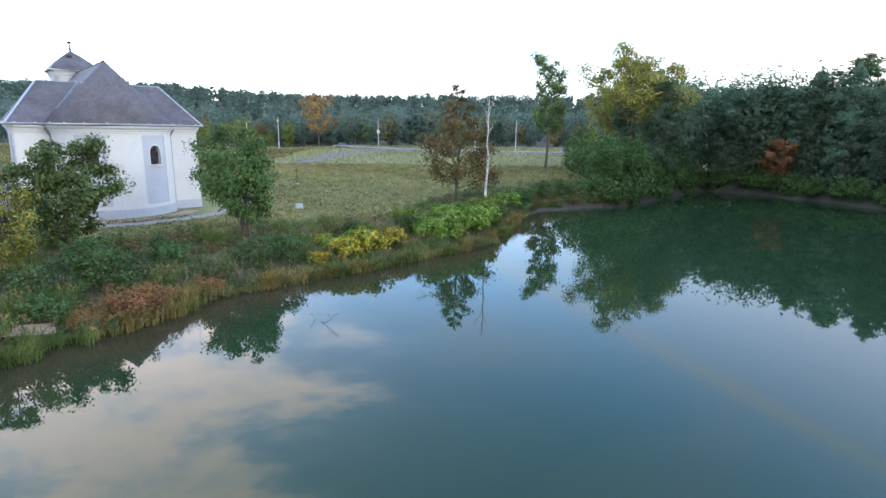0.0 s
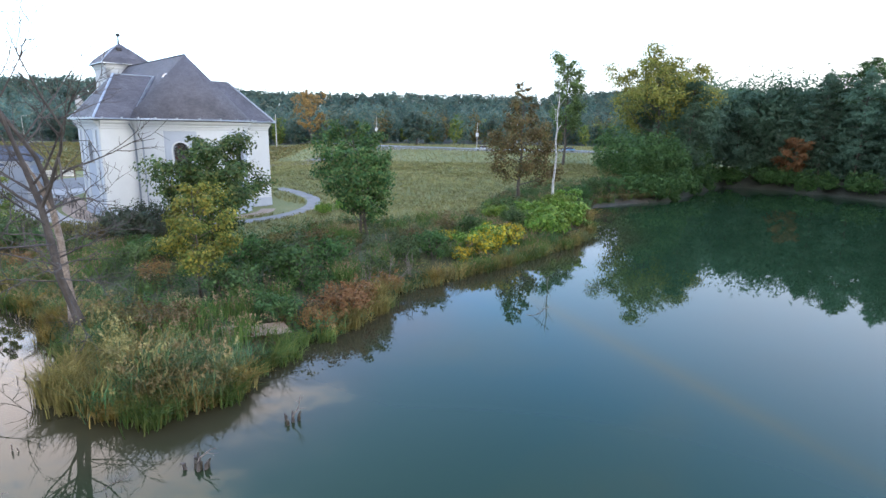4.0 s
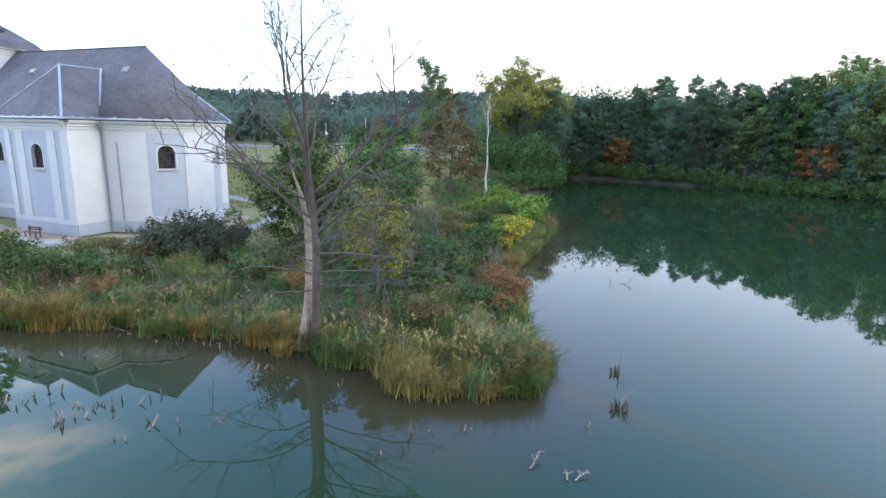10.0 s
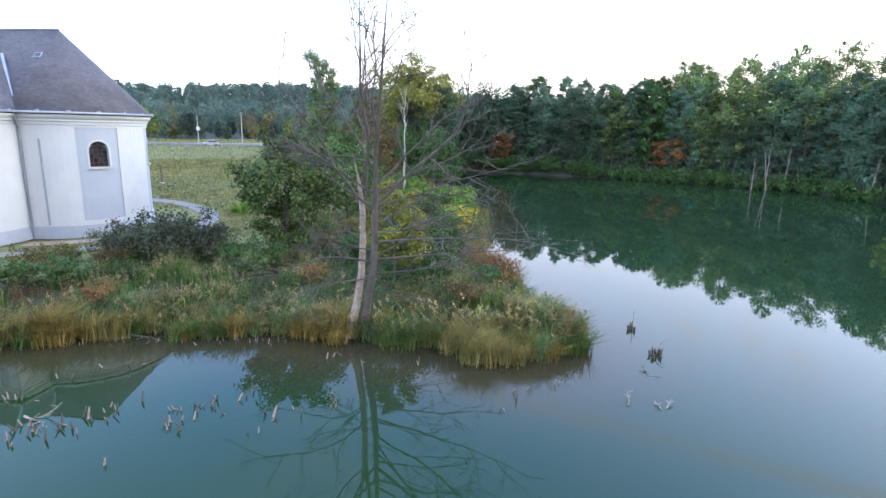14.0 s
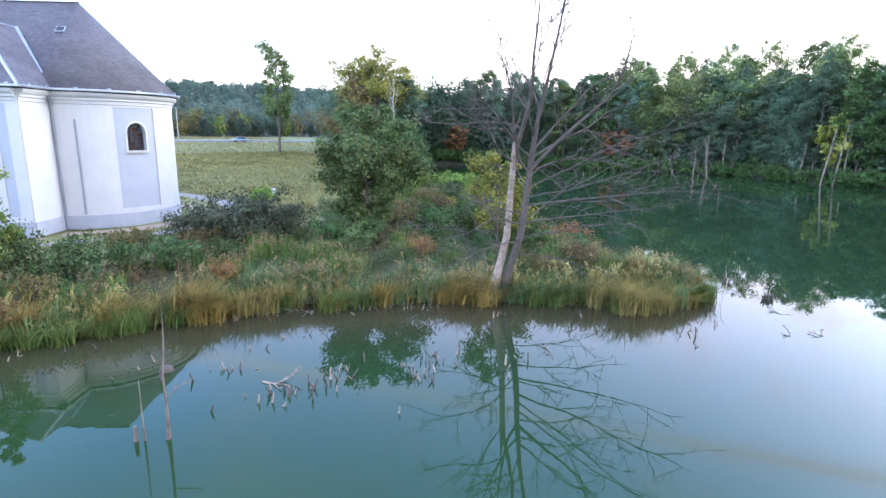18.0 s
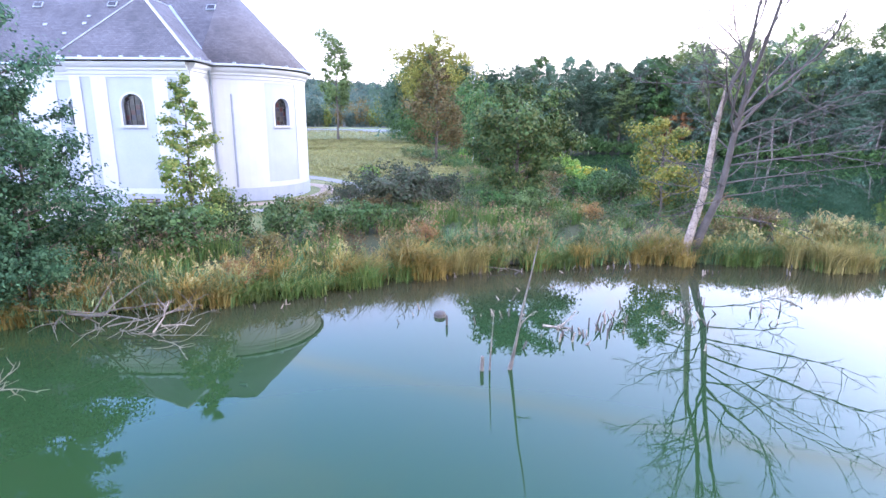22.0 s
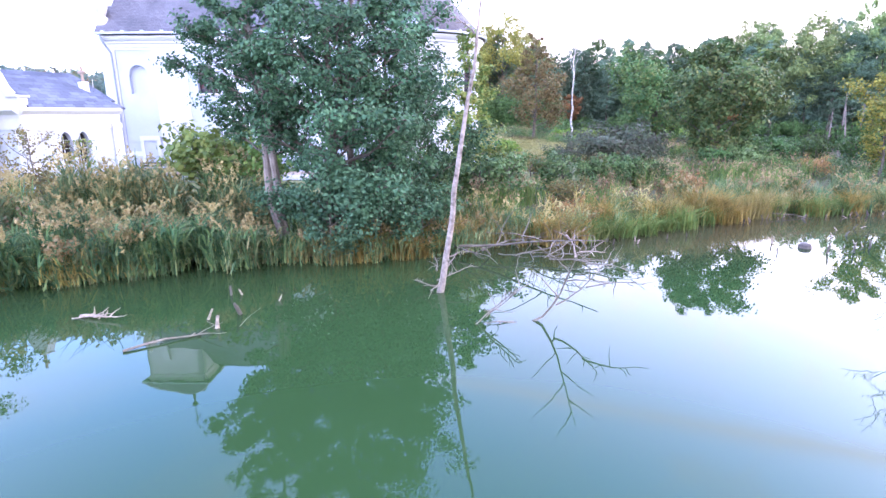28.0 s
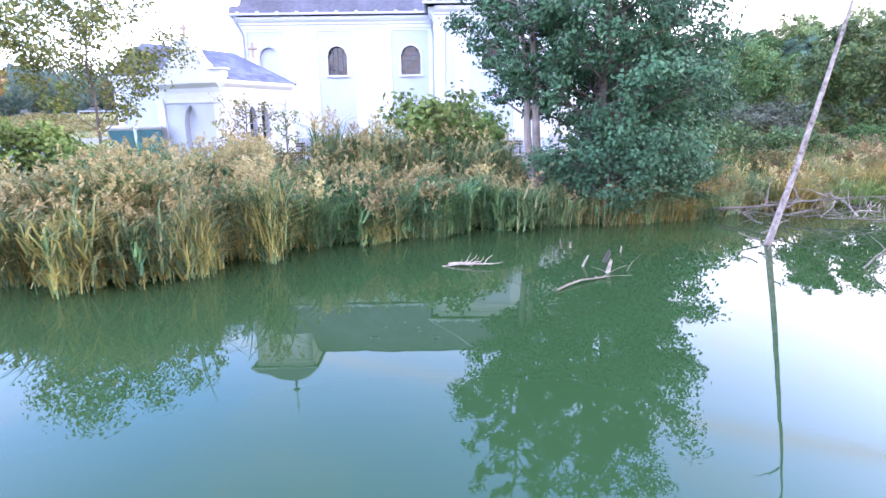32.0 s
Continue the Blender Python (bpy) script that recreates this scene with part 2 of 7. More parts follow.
TEAL = surface("teal_plastic", (0.02, 0.10, 0.13), (0.03, 0.16, 0.19), 1.5, 30, 0.45, 0.05)
RUST = surface("reddish_ground", (0.16, 0.08, 0.05), (0.28, 0.16, 0.10), 1.0, 20, 0.9, 0.3)


def slate(name, dark, light, row=0.16):
    """Small roofing shingles in rows, weathered in patches."""
    m, n, l, b = shader(name)
    tc, mp = n.new("ShaderNodeTexCoord"), n.new("ShaderNodeMapping")
    l.new(tc.outputs["UV"], mp.inputs["Vector"])
    brick = n.new("ShaderNodeTexBrick")
    brick.inputs["Scale"].default_value = 1.0
    brick.inputs["Brick Width"].default_value, brick.inputs["Row Height"].default_value = row * 1.7, row
    brick.inputs["Mortar Size"].default_value = 0.008
    brick.inputs["Color1"].default_value, brick.inputs["Color2"].default_value = (*dark, 1), (*light, 1)
    brick.inputs["Mortar"].default_value = (dark[0] * 0.5, dark[1] * 0.5, dark[2] * 0.5, 1)
    l.new(mp.outputs["Vector"], brick.inputs["Vector"])
    wear = n.new("ShaderNodeTexNoise")
    wear.inputs["Scale"].default_value, wear.inputs["Detail"].default_value = 0.5, 5
    l.new(tc.outputs["Object"], wear.inputs["Vector"])
    hsv, span = n.new("ShaderNodeHueSaturation"), n.new("ShaderNodeMapRange")
    span.inputs["From Min"].default_value, span.inputs["From Max"].default_value = 0.3, 0.7
    span.inputs["To Min"].default_value, span.inputs["To Max"].default_value = 0.75, 1.25
    l.new(wear.outputs["Fac"], span.inputs["Value"])
    l.new(span.outputs["Result"], hsv.inputs["Value"])
    l.new(brick.outputs["Color"], hsv.inputs["Color"])
    l.new(hsv.outputs["Color"], b.inputs["Base Color"])
    b.inputs["Roughness"].default_value = 0.75
    relief = n.new("ShaderNodeBump")
    relief.inputs["Strength"].default_value, relief.inputs["Distance"].default_value = 0.5, 0.02
    l.new(brick.outputs["Fac"], relief.inputs["Height"])
    relief.invert = True
    l.new(relief.outputs["Normal"], b.inputs["Normal"])
    return m


SLATE = slate("brown_shingles", (0.082, 0.080, 0.098), (0.118, 0.112, 0.132))
SLATE_BLUE = slate("blue_slates", (0.055, 0.062, 0.088), (0.115, 0.125, 0.165), 0.3)

# dark panes of old leaded glass
GLASS, gn, gl, gb = shader("dark_window_glass")
gb.inputs["Base Color"].default_value = (0.03, 0.025, 0.03, 1)
gb.inputs["Roughness"].default_value = 0.12

# lake water: green body, clear mirror on top with the faintest ripple
WATER, n_, l_, b_ = shader("lake_water")
tc_, big_ = n_.new("ShaderNodeTexCoord"), n_.new("ShaderNodeTexNoise")
big_.inputs["Scale"].default_value, big_.inputs["Detail"].default_value = 0.03, 3
l_.new(tc_.outputs["Object"], big_.inputs["Vector"])
ramp_ = n_.new("ShaderNodeValToRGB")
ramp_.color_ramp.elements[0].color, ramp_.color_ramp.elements[1].color = (0.019, 0.046, 0.015, 1), (0.016, 0.037, 0.017, 1)
# tint painted along x: greener in the west, darker in the east
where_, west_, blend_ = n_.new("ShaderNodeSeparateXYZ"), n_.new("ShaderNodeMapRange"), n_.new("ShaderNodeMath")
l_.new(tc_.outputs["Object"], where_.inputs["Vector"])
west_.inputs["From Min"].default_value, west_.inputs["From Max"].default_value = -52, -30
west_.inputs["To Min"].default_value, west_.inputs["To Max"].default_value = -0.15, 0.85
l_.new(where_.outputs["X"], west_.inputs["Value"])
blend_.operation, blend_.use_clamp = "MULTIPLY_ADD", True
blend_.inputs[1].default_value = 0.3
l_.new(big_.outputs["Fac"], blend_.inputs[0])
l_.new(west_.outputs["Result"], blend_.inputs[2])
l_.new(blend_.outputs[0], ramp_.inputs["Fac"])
shallow_, silt_ = n_.new("ShaderNodeAttribute"), n_.new("ShaderNodeMix")
shallow_.attribute_name = "shallow"
silt_.data_type = "RGBA"
silt_.inputs["B"].default_value = (0.044, 0.036, 0.020, 1)
l_.new(shallow_.outputs["Fac"], silt_.inputs["Factor"])
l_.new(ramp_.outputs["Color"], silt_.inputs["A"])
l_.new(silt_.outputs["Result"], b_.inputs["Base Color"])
b_.inputs["Roughness"].default_value, b_.inputs["IOR"].default_value = 0.015, 1.333
wave_ = n_.new("ShaderNodeTexNoise")
wave_.inputs["Scale"].default_value, wave_.inputs["Detail"].default_value = 1.4, 2
l_.new(tc_.outputs["Object"], wave_.inputs["Vector"])
rip_ = n_.new("ShaderNodeBump")
rip_.inputs["Strength"].default_value, rip_.inputs["Distance"].default_value = 0.05, 0.02
l_.new(wave_.outputs["Fac"], rip_.inputs["Height"])
l_.new(rip_.outputs["Normal"], b_.inputs["Normal"])

LEAF_DARK = foliage("dark_green_leaves", [(0.034, 0.072, 0.022), (0.062, 0.116, 0.033), (0.102, 0.158, 0.048)])
LEAF_MAPLE = foliage("maple_leaves", [(0.036, 0.084, 0.027), (0.062, 0.128, 0.039), (0.100, 0.162, 0.050), (0.165, 0.185, 0.060)])
LEAF_SALLOW = foliage("sallow_leaves", [(0.048, 0.088, 0.032), (0.076, 0.128, 0.044), (0.115, 0.165, 0.058)])
LEAF_ALDER = foliage("alder_leaves", [(0.032, 0.079, 0.042), (0.055, 0.126, 0.064), (0.091, 0.175, 0.086)])
LEAF_BROWN = foliage("autumn_brown_leaves", [(0.106, 0.097, 0.035), (0.150, 0.119, 0.044), (0.185, 0.132, 0.053), (0.088, 0.114, 0.040)])
LEAF_YELLOW = foliage("yellow_green_leaves", [(0.140, 0.186, 0.042), (0.266, 0.286, 0.063), (0.392, 0.357, 0.084)])
LEAF_WILLOW = foliage("fading_willow_leaves", [(0.085, 0.125, 0.028), (0.150, 0.175, 0.038), (0.240, 0.225, 0.045), (0.33, 0.27, 0.05)])
# light green poplar leaves, lightened further in colour for a sunlit look
LEAF_POPLAR_SUNLIT = foliage("pale_sunlit_poplar_leaves", [(0.13, 0.20, 0.075), (0.19, 0.26, 0.09), (0.26, 0.32, 0.11)])
LEAF_LIGHT = foliage("light_green_leaves", [(0.070, 0.115, 0.039), (0.115, 0.172, 0.059), (0.164, 0.221, 0.082)])
LEAF_GOLD = foliage("golden_leaves", [(0.44, 0.30, 0.02), (0.60, 0.42, 0.03), (0.11, 0.16, 0.04), (0.14, 0.20, 0.045), (0.50, 0.36, 0.03)])
LEAF_RED = foliage("red_leaves", [(0.150, 0.055, 0.028), (0.230, 0.085, 0.038), (0.120, 0.070, 0.038)])
LEAF_RUST = foliage("rusty_leaves", [(0.20, 0.10, 0.042), (0.30, 0.16, 0.065), (0.16, 0.115, 0.052)])
# woods across the lake and beyond: bluish distance haze mixed into the leaf colours
LEAF_FOREST_HAZED = foliage("hazed_wood_leaves", [(0.105, 0.185, 0.122), (0.138, 0.226, 0.150), (0.178, 0.258, 0.170)], shift=0.2, grain=0.12, glow=0.5)
LEAF_FAR_HAZED = foliage("hazed_far_leaves", [(0.070, 0.125, 0.105), (0.098, 0.160, 0.135), (0.125, 0.180, 0.145), (0.165, 0.175, 0.125)], shift=0.1, grain=0.03, glow=0.5)
REED_GREEN = foliage("reed_blades", [(0.092, 0.160, 0.083), (0.138, 0.212, 0.101), (0.212, 0.262, 0.114), (0.312, 0.293, 0.138)])
REED_DRY = foliage("dry_reed_blades", [(0.19, 0.140, 0.045), (0.28, 0.215, 0.070), (0.35, 0.275, 0.10), (0.22, 0.18, 0.055)])
REED_TEAL = foliage("blue_green_reed_blades", [(0.043, 0.107, 0.051), (0.071, 0.154, 0.068), (0.117, 0.205, 0.076), (0.195, 0.241, 0.088)], grain=1.0)
SEDGE_GOLD = foliage("golden_sedge_blades", [(0.20, 0.150, 0.036), (0.30, 0.220, 0.055), (0.38, 0.285, 0.085), (0.13, 0.140, 0.040)], grain=1.4)
SEDGE_STRAW = foliage("straw_sedge_blades", [(0.19, 0.140, 0.052), (0.29, 0.215, 0.085), (0.12, 0.110, 0.040), (0.24, 0.19, 0.06)], grain=1.4)
SEDGE_GREEN = foliage("green_sedge_blades", [(0.070, 0.131, 0.033), (0.107, 0.180, 0.045), (0.180, 0.205, 0.057)])
LEAF_RUSSET = foliage("russet_herb_leaves", [(0.123, 0.070, 0.037), (0.180, 0.102, 0.049), (0.107, 0.090, 0.041), (0.213, 0.139, 0.074)])
SEED_HEAD = foliage("brown_seed_heads", [(0.17, 0.11, 0.065), (0.25, 0.17, 0.10), (0.31, 0.23, 0.14)])
PLUME = foliage("reed_plumes", [(0.28, 0.225, 0.095), (0.36, 0.295, 0.13), (0.43, 0.36, 0.17)])
HERB = foliage("bank_herbs", [(0.070, 0.111, 0.031), (0.123, 0.164, 0.049), (0.197, 0.201, 0.074), (0.246, 0.176, 0.070)])
GRASS = foliage("grass_blades", [(0.16, 0.18, 0.055), (0.26, 0.245, 0.09), (0.37, 0.315, 0.14)])
LEAF_GREY = foliage("grey_purple_leaves", [(0.061, 0.082, 0.048), (0.086, 0.107, 0.061), (0.107, 0.098, 0.070)])
LEAF_KNOT = foliage("knotweed_leaves", [(0.10, 0.19, 0.03), (0.165, 0.275, 0.045), (0.25, 0.33, 0.065)])
LEAF_FRESH = foliage("fresh_green_leaves", [(0.085, 0.155, 0.035), (0.130, 0.205, 0.048), (0.185, 0.245, 0.060)])
LEAF_OLIVE = foliage("olive_green_leaves", [(0.08, 0.13, 0.03), (0.14, 0.18, 0.045), (0.24, 0.23, 0.06)])

# ---- building blocks ----
def mesh_of(name, verts, faces, material, smooth=False):
    me = bpy.data.meshes.new(name)
    me.from_pydata([tuple(v) for v in verts], [], [tuple(f) for f in faces])
    me.materials.append(material)
    if smooth:
        me.polygons.foreach_set("use_smooth", [True] * len(me.polygons))
    return me


def thing(name, label, category, m=None, group="", kind=""):
    ob = tagged(new(name), label, category, group, kind)
    if m is not None:
        ob.matrix_world = m
    return ob


def part(name, bm, material, parent, label=""):
    """Links a bmesh, or (vertices, faces), as one mesh object under a thing or a part."""
    if isinstance(bm, tuple):
        me = mesh_of(name, bm[0], bm[1], material)
    elif isinstance(bm, bpy.types.Mesh):
        me = bm
    else:
        me = bpy.data.meshes.new(name)
        bmesh.ops.recalc_face_normals(bm, faces=bm.faces)
        bm.to_mesh(me)
        bm.free()
        me.materials.append(material)
    ob = new(name, me)
    ob.parent = parent
    return tagged(ob, label)


def solo(name, bm, material, label, category, kind="", group="", m=None):
    ob = part(name, bm, material, None, label)
    if m is not None:
        ob.matrix_world = m
    return tagged(ob, label, category, group, kind)


def box(cx, cy, cz, sx, sy, sz, bevel=0.0, bm=None, m=None):
    """A box about its middle, edges rounded."""
    own = bm is None
    bm = bm or bmesh.new()
    made = bmesh.ops.create_cube(bm, size=1.0, matrix=(m or Matrix()) @ Matrix.Translation((cx, cy, cz)) @ Matrix.Diagonal((sx, sy, sz, 1)))
    if bevel:
        edges = {e for v in made["verts"] for e in v.link_edges}
        bmesh.ops.bevel(bm, geom=list(edges), offset=bevel, segments=1, affect="EDGES")
    return bm


def tube(points, radii, sides=6, bm=None):
    """A tapered round bar through points, as (vertices, faces) lists."""
    verts, faces = [], []
    pts = [Vector(p) for p in points]
    for i, p in enumerate(pts):
        d = (pts[min(i + 1, len(pts) - 1)] - pts[max(i - 1, 0)])
        d = d.normalized() if d.length > 1e-6 else Vector((0, 0, 1))
        side = d.cross(Vector((0.31, 0.95, 0.07))).normalized()
        up = d.cross(side)
        for k in range(sides):
            a = 2 * math.pi * k / sides
            verts.append(p + (side * math.cos(a) + up * math.sin(a)) * radii[i])
    for i in range(len(pts) - 1):
        for k in range(sides):
            a, b = i * sides + k, i * sides + (k + 1) % sides
            faces.append((a, b, b + sides, a + sides))
    faces.append(tuple(range(sides))[::-1])
    faces.append(tuple((len(pts) - 1) * sides + k for k in range(sides)))
    return verts, faces


def joined(pieces):
    verts, faces = [], []
    for v, f in pieces:
        n = len(verts)
        verts.extend(v)
        faces.extend(tuple(i + n for i in q) for q in f)
    return verts, faces


def loft(profile, sides=16):
    """A round turned body: (radius, z) rows."""
    verts = [(r * math.cos(2 * math.pi * k / sides), r * math.sin(2 * math.pi * k / sides), z) for r, z in profile for k in range(sides)]
    faces = []
    for i in range(len(profile) - 1):
        for k in range(sides):
            a, b = i * sides + k, i * sides + (k + 1) % sides
            faces.append((a, b, b + sides, a + sides))
    faces.append(tuple(range(sides))[::-1])
    faces.append(tuple((len(profile) - 1) * sides + k for k in range(sides)))
    return verts, faces


# ---- ground and lake ----
SHORE = [(-73.6, 51.0), (-72.2, 48.6), (-71.0, 48.3), (-69.6, 49.3), (-68.2, 48.4), (-66.5, 48.7), (-64.5, 47.2), (-62.0, 46.1),
         (-60.0, 44.6), (-58.2, 42.4), (-56.0, 41.2), (-53.3, 39.8), (-51.0, 38.4), (-48.7, 37.4), (-46.0, 36.0), (-43.5, 34.9),
         (-40.8, 34.2), (-37.8, 32.2), (-35.0, 30.2), (-32.4, 27.2), (-30.2, 25.4), (-28.5, 22.6), (-27.8, 20.0), (-26.0, 18.3),
         (-23.5, 17.8), (-21.8, 18.7), (-20.3, 20.4), (-19.8, 22.8), (-17.8, 25.8), (-15.8, 28.5), (-14.4, 33.0), (-10.5, 36.4),
         (-6.0, 40.5), (0.0, 46.0), (5.6, 52.2), (9.4, 64.0), (13.5, 74.0), (22.0, 79.0), (28.0, 81.0), (40.0, 94.5), (52.0, 107.0),
         (60.0, 98.0)]
SHORE_EAST = [(67.0, 82.0), (72.0, 67.0), (76.0, 52.0), (77.0, 36.0), (70.0, 26.0), (66.0, 12.0), (58.0, -12.0), (40.0, -60.0),
              (-20.0, -90.0), (-85.0, -70.0), (-120.0, -5.0), (-100.0, 42.0), (-84.0, 50.0), (-76.0, 51.8)]
LAKE = np.array(SHORE + SHORE_EAST)


def shore_distance(x, y):
    """Metres inland from the waterline; less than 0 in the lake."""
    x, y = np.asarray(x, float), np.asarray(y, float)
    best, inside = np.full(x.shape, 1e9), np.zeros(x.shape, bool)
    for (ax, ay), (bx, by) in zip(LAKE, np.roll(LAKE, -1, 0)):
        dx, dy = bx - ax, by - ay
        s = np.clip(((x - ax) * dx + (y - ay) * dy) / (dx * dx + dy * dy), 0, 1)
        best = np.minimum(best, np.hypot(x - ax - s * dx, y - ay - s * dy))
        if ay != by:
            inside ^= ((ay > y) != (by > y)) & (x < (bx - ax) * (y - ay) / (by - ay) + ax)
    return np.where(inside, -best, best)


def smooth(x, a, b):
    s = np.clip((x - a) / (b - a), 0, 1)
    return s * s * (3 - 2 * s)


def ground_z(x, y):
    x, y = np.asarray(x, float), np.asarray(y, float)
    d = shore_distance(x, y)
    bank = np.where(d > 0, 1.25 * smooth(d, 0.0, 5.0) - 0.20, -1.2 * smooth(-d, 0.0, 5.0) - 0.20)
    rise = 0.2 * smooth(d, 4, 14) + 1.25 * smooth(y, 66, 95) * smooth(x, -60, -30) + 2.6 * smooth(y, 95, 190)
    north = 40 * smooth(y, 330, 900) + 16 * smooth(x, 140, 420) + 14 * smooth(-x, 160, 460)
    wave = 0.10 * np.sin(x * 0.31 + 1.7) * np.cos(y * 0.27) * smooth(d, 2, 8)
    return bank + np.where(d > 0, rise + north + wave, 0)


def gz(x, y):
    return float(ground_z(np.array([x]), np.array([y]))[0])


def axis_steps(lo, hi, near_lo, near_hi, step):
    mid = list(np.arange(near_lo, near_hi + 1e-6, step))
    out, s, p = [], step, near_hi
    while p < hi:
        s *= 1.16
        p = min(p + s, hi)
        out.append(p)
    left, s, p = [], step, near_lo
    while p > lo:
        s *= 1.16
        p = max(p - s, lo)
        left.append(p)
    return np.array(left[::-1] + mid + out)


def grid_mesh(name, xs, ys, material, zf):
    gx, gy = np.meshgrid(xs, ys)
    z = zf(gx, gy)
    verts = np.stack([gx.ravel(), gy.ravel(), z.ravel()], -1)
    w, h = len(xs), len(ys)
    i = (np.arange(h - 1)[:, None] * w + np.arange(w - 1)).ravel()
    faces = np.stack([i, i + 1, i + 1 + w, i + w], -1)
    me = mesh_of(name, verts.tolist(), faces.tolist(), material, True)
    return me


GROUND, n_, l_, b_ = shader("meadow_ground")
tc_ = n_.new("ShaderNodeTexCoord")
noises_ = []
for s_ in (0.05, 0.5, 6.0):
    k_ = n_.new("ShaderNodeTexNoise")
    k_.inputs["Scale"].default_value, k_.inputs["Detail"].default_value = s_, 5
    l_.new(tc_.outputs["Object"], k_.inputs["Vector"])
    noises_.append(k_)
mixa_, mixb_ = n_.new("ShaderNodeMix"), n_.new("ShaderNodeMix")
mixa_.inputs["Factor"].default_value, mixb_.inputs["Factor"].default_value = 0.45, 0.35
l_.new(noises_[0].outputs["Fac"], mixa_.inputs["A"])
l_.new(noises_[1].outputs["Fac"], mixa_.inputs["B"])
l_.new(mixa_.outputs["Result"], mixb_.inputs["A"])
l_.new(noises_[2].outputs["Fac"], mixb_.inputs["B"])
ramp_ = n_.new("ShaderNodeValToRGB")
ramp_.color_ramp.elements[0].position, ramp_.color_ramp.elements[1].position = 0.36, 0.66
ramp_.color_ramp.elements[0].color, ramp_.color_ramp.elements[1].color = (0.085, 0.11, 0.036, 1), (0.22, 0.20, 0.085, 1)
mid_ = ramp_.color_ramp.elements.new(0.5)
mid_.color = (0.16, 0.175, 0.06, 1)
l_.new(mixb_.outputs["Result"], ramp_.inputs["Fac"])
l_.new(ramp_.outputs["Color"], b_.inputs["Base Color"])
b_.inputs["Roughness"].default_value = 0.95
rel_ = n_.new("ShaderNodeBump")
rel_.inputs["Strength"].default_value, rel_.inputs["Distance"].default_value = 0.9, 0.12
l_.new(noises_[2].outputs["Fac"], rel_.inputs["Height"])
l_.new(rel_.outputs["Normal"], b_.inputs["Normal"])

gx_, gy_ = axis_steps(-2600, 2600, -84, 40, 1.1), axis_steps(-1500, 3200, 14, 112, 1.1)
ground = solo("ground", grid_mesh("ground", gx_, gy_, GROUND, ground_z), GROUND, "grassy meadow and lake bank in dry autumn green", "ground", "structure")
# leaf litter, coloured extra dark so that gaps between the crowns stay dark
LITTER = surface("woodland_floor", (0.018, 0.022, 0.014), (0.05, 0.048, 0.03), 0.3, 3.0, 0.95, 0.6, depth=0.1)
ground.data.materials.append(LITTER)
ground.data.materials.append(MUD)
# bank soil, its colour darkened for the shade between the herb tussocks
SHADE_SOIL = surface("bank_soil_with_shade", (0.035, 0.045, 0.018), (0.085, 0.085, 0.038), 0.6, 6.0, 0.95, 0.6, depth=0.08)
ground.data.materials.append(SHADE_SOIL)


FOOTPATH = [(-45.0, 51.6), (-41.0, 50.6), (-37.5, 50.2), (-33.5, 51.2), (-29.6, 53.4), (-26.9, 56.6), (-25.2, 61.5), (-24.7, 66.5), (-25.6, 71.5), (-28.0, 75.6), (-31.5, 79.0)]


def off_path(x, y, wide=1.2):
    """True away from the trodden footpath."""
    best = np.full(x.shape, 1e9)
    for (ax, ay), (bx, by) in zip(FOOTPATH, FOOTPATH[1:]):
        s = np.clip(((x - ax) * (bx - ax) + (y - ay) * (by - ay)) / ((bx - ax) ** 2 + (by - ay) ** 2), 0, 1)
        best = np.minimum(best, np.hypot(x - ax - s * (bx - ax), y - ay - s * (by - ay)))
    return best > wide


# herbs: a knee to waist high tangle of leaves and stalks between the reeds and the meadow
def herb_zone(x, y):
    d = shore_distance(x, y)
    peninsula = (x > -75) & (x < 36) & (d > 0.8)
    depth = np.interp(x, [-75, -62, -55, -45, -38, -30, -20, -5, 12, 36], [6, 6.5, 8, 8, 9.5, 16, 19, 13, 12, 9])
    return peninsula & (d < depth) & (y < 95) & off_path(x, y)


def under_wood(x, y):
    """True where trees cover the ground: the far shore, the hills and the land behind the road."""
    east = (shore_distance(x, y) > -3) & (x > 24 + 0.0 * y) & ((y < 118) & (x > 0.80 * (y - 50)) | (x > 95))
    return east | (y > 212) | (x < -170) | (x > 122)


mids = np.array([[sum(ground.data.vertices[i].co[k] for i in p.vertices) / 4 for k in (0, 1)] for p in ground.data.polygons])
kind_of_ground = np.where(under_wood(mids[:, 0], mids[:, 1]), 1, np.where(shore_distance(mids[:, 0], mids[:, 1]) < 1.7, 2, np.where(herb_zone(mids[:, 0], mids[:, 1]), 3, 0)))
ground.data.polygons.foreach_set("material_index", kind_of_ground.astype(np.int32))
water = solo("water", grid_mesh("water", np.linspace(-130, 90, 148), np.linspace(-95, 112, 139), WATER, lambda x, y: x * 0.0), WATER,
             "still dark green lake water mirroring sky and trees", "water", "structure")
# stirred-up silt clouds the shallows along the near bank
co_ = np.array([v.co[:2] for v in water.data.vertices])
silt_layer = water.data.attributes.new("shallow", "FLOAT", "POINT")
silt_layer.data.foreach_set("value", (smooth(shore_distance(co_[:, 0], co_[:, 1]), -6.5, -0.6) * (co_[:, 0] < 14) * (0.15 + 0.75 * smooth(co_[:, 0], -58, -46))).astype(np.float32))

# ---- church: local x runs from the apse to the tower, local y towards the lake ----
CHURCH_Z = 1.25
church_pose = pose(-36.33, 60.70, CHURCH_Z, 0, 0, 131.2)
church = thing("church", "white and pale blue baroque church with brown shingled roof", "church", church_pose)
EAVE, PANEL_TOP, PANEL_LOW, PLINTH_TOP = 9.55, 8.62, 1.35, 1.0
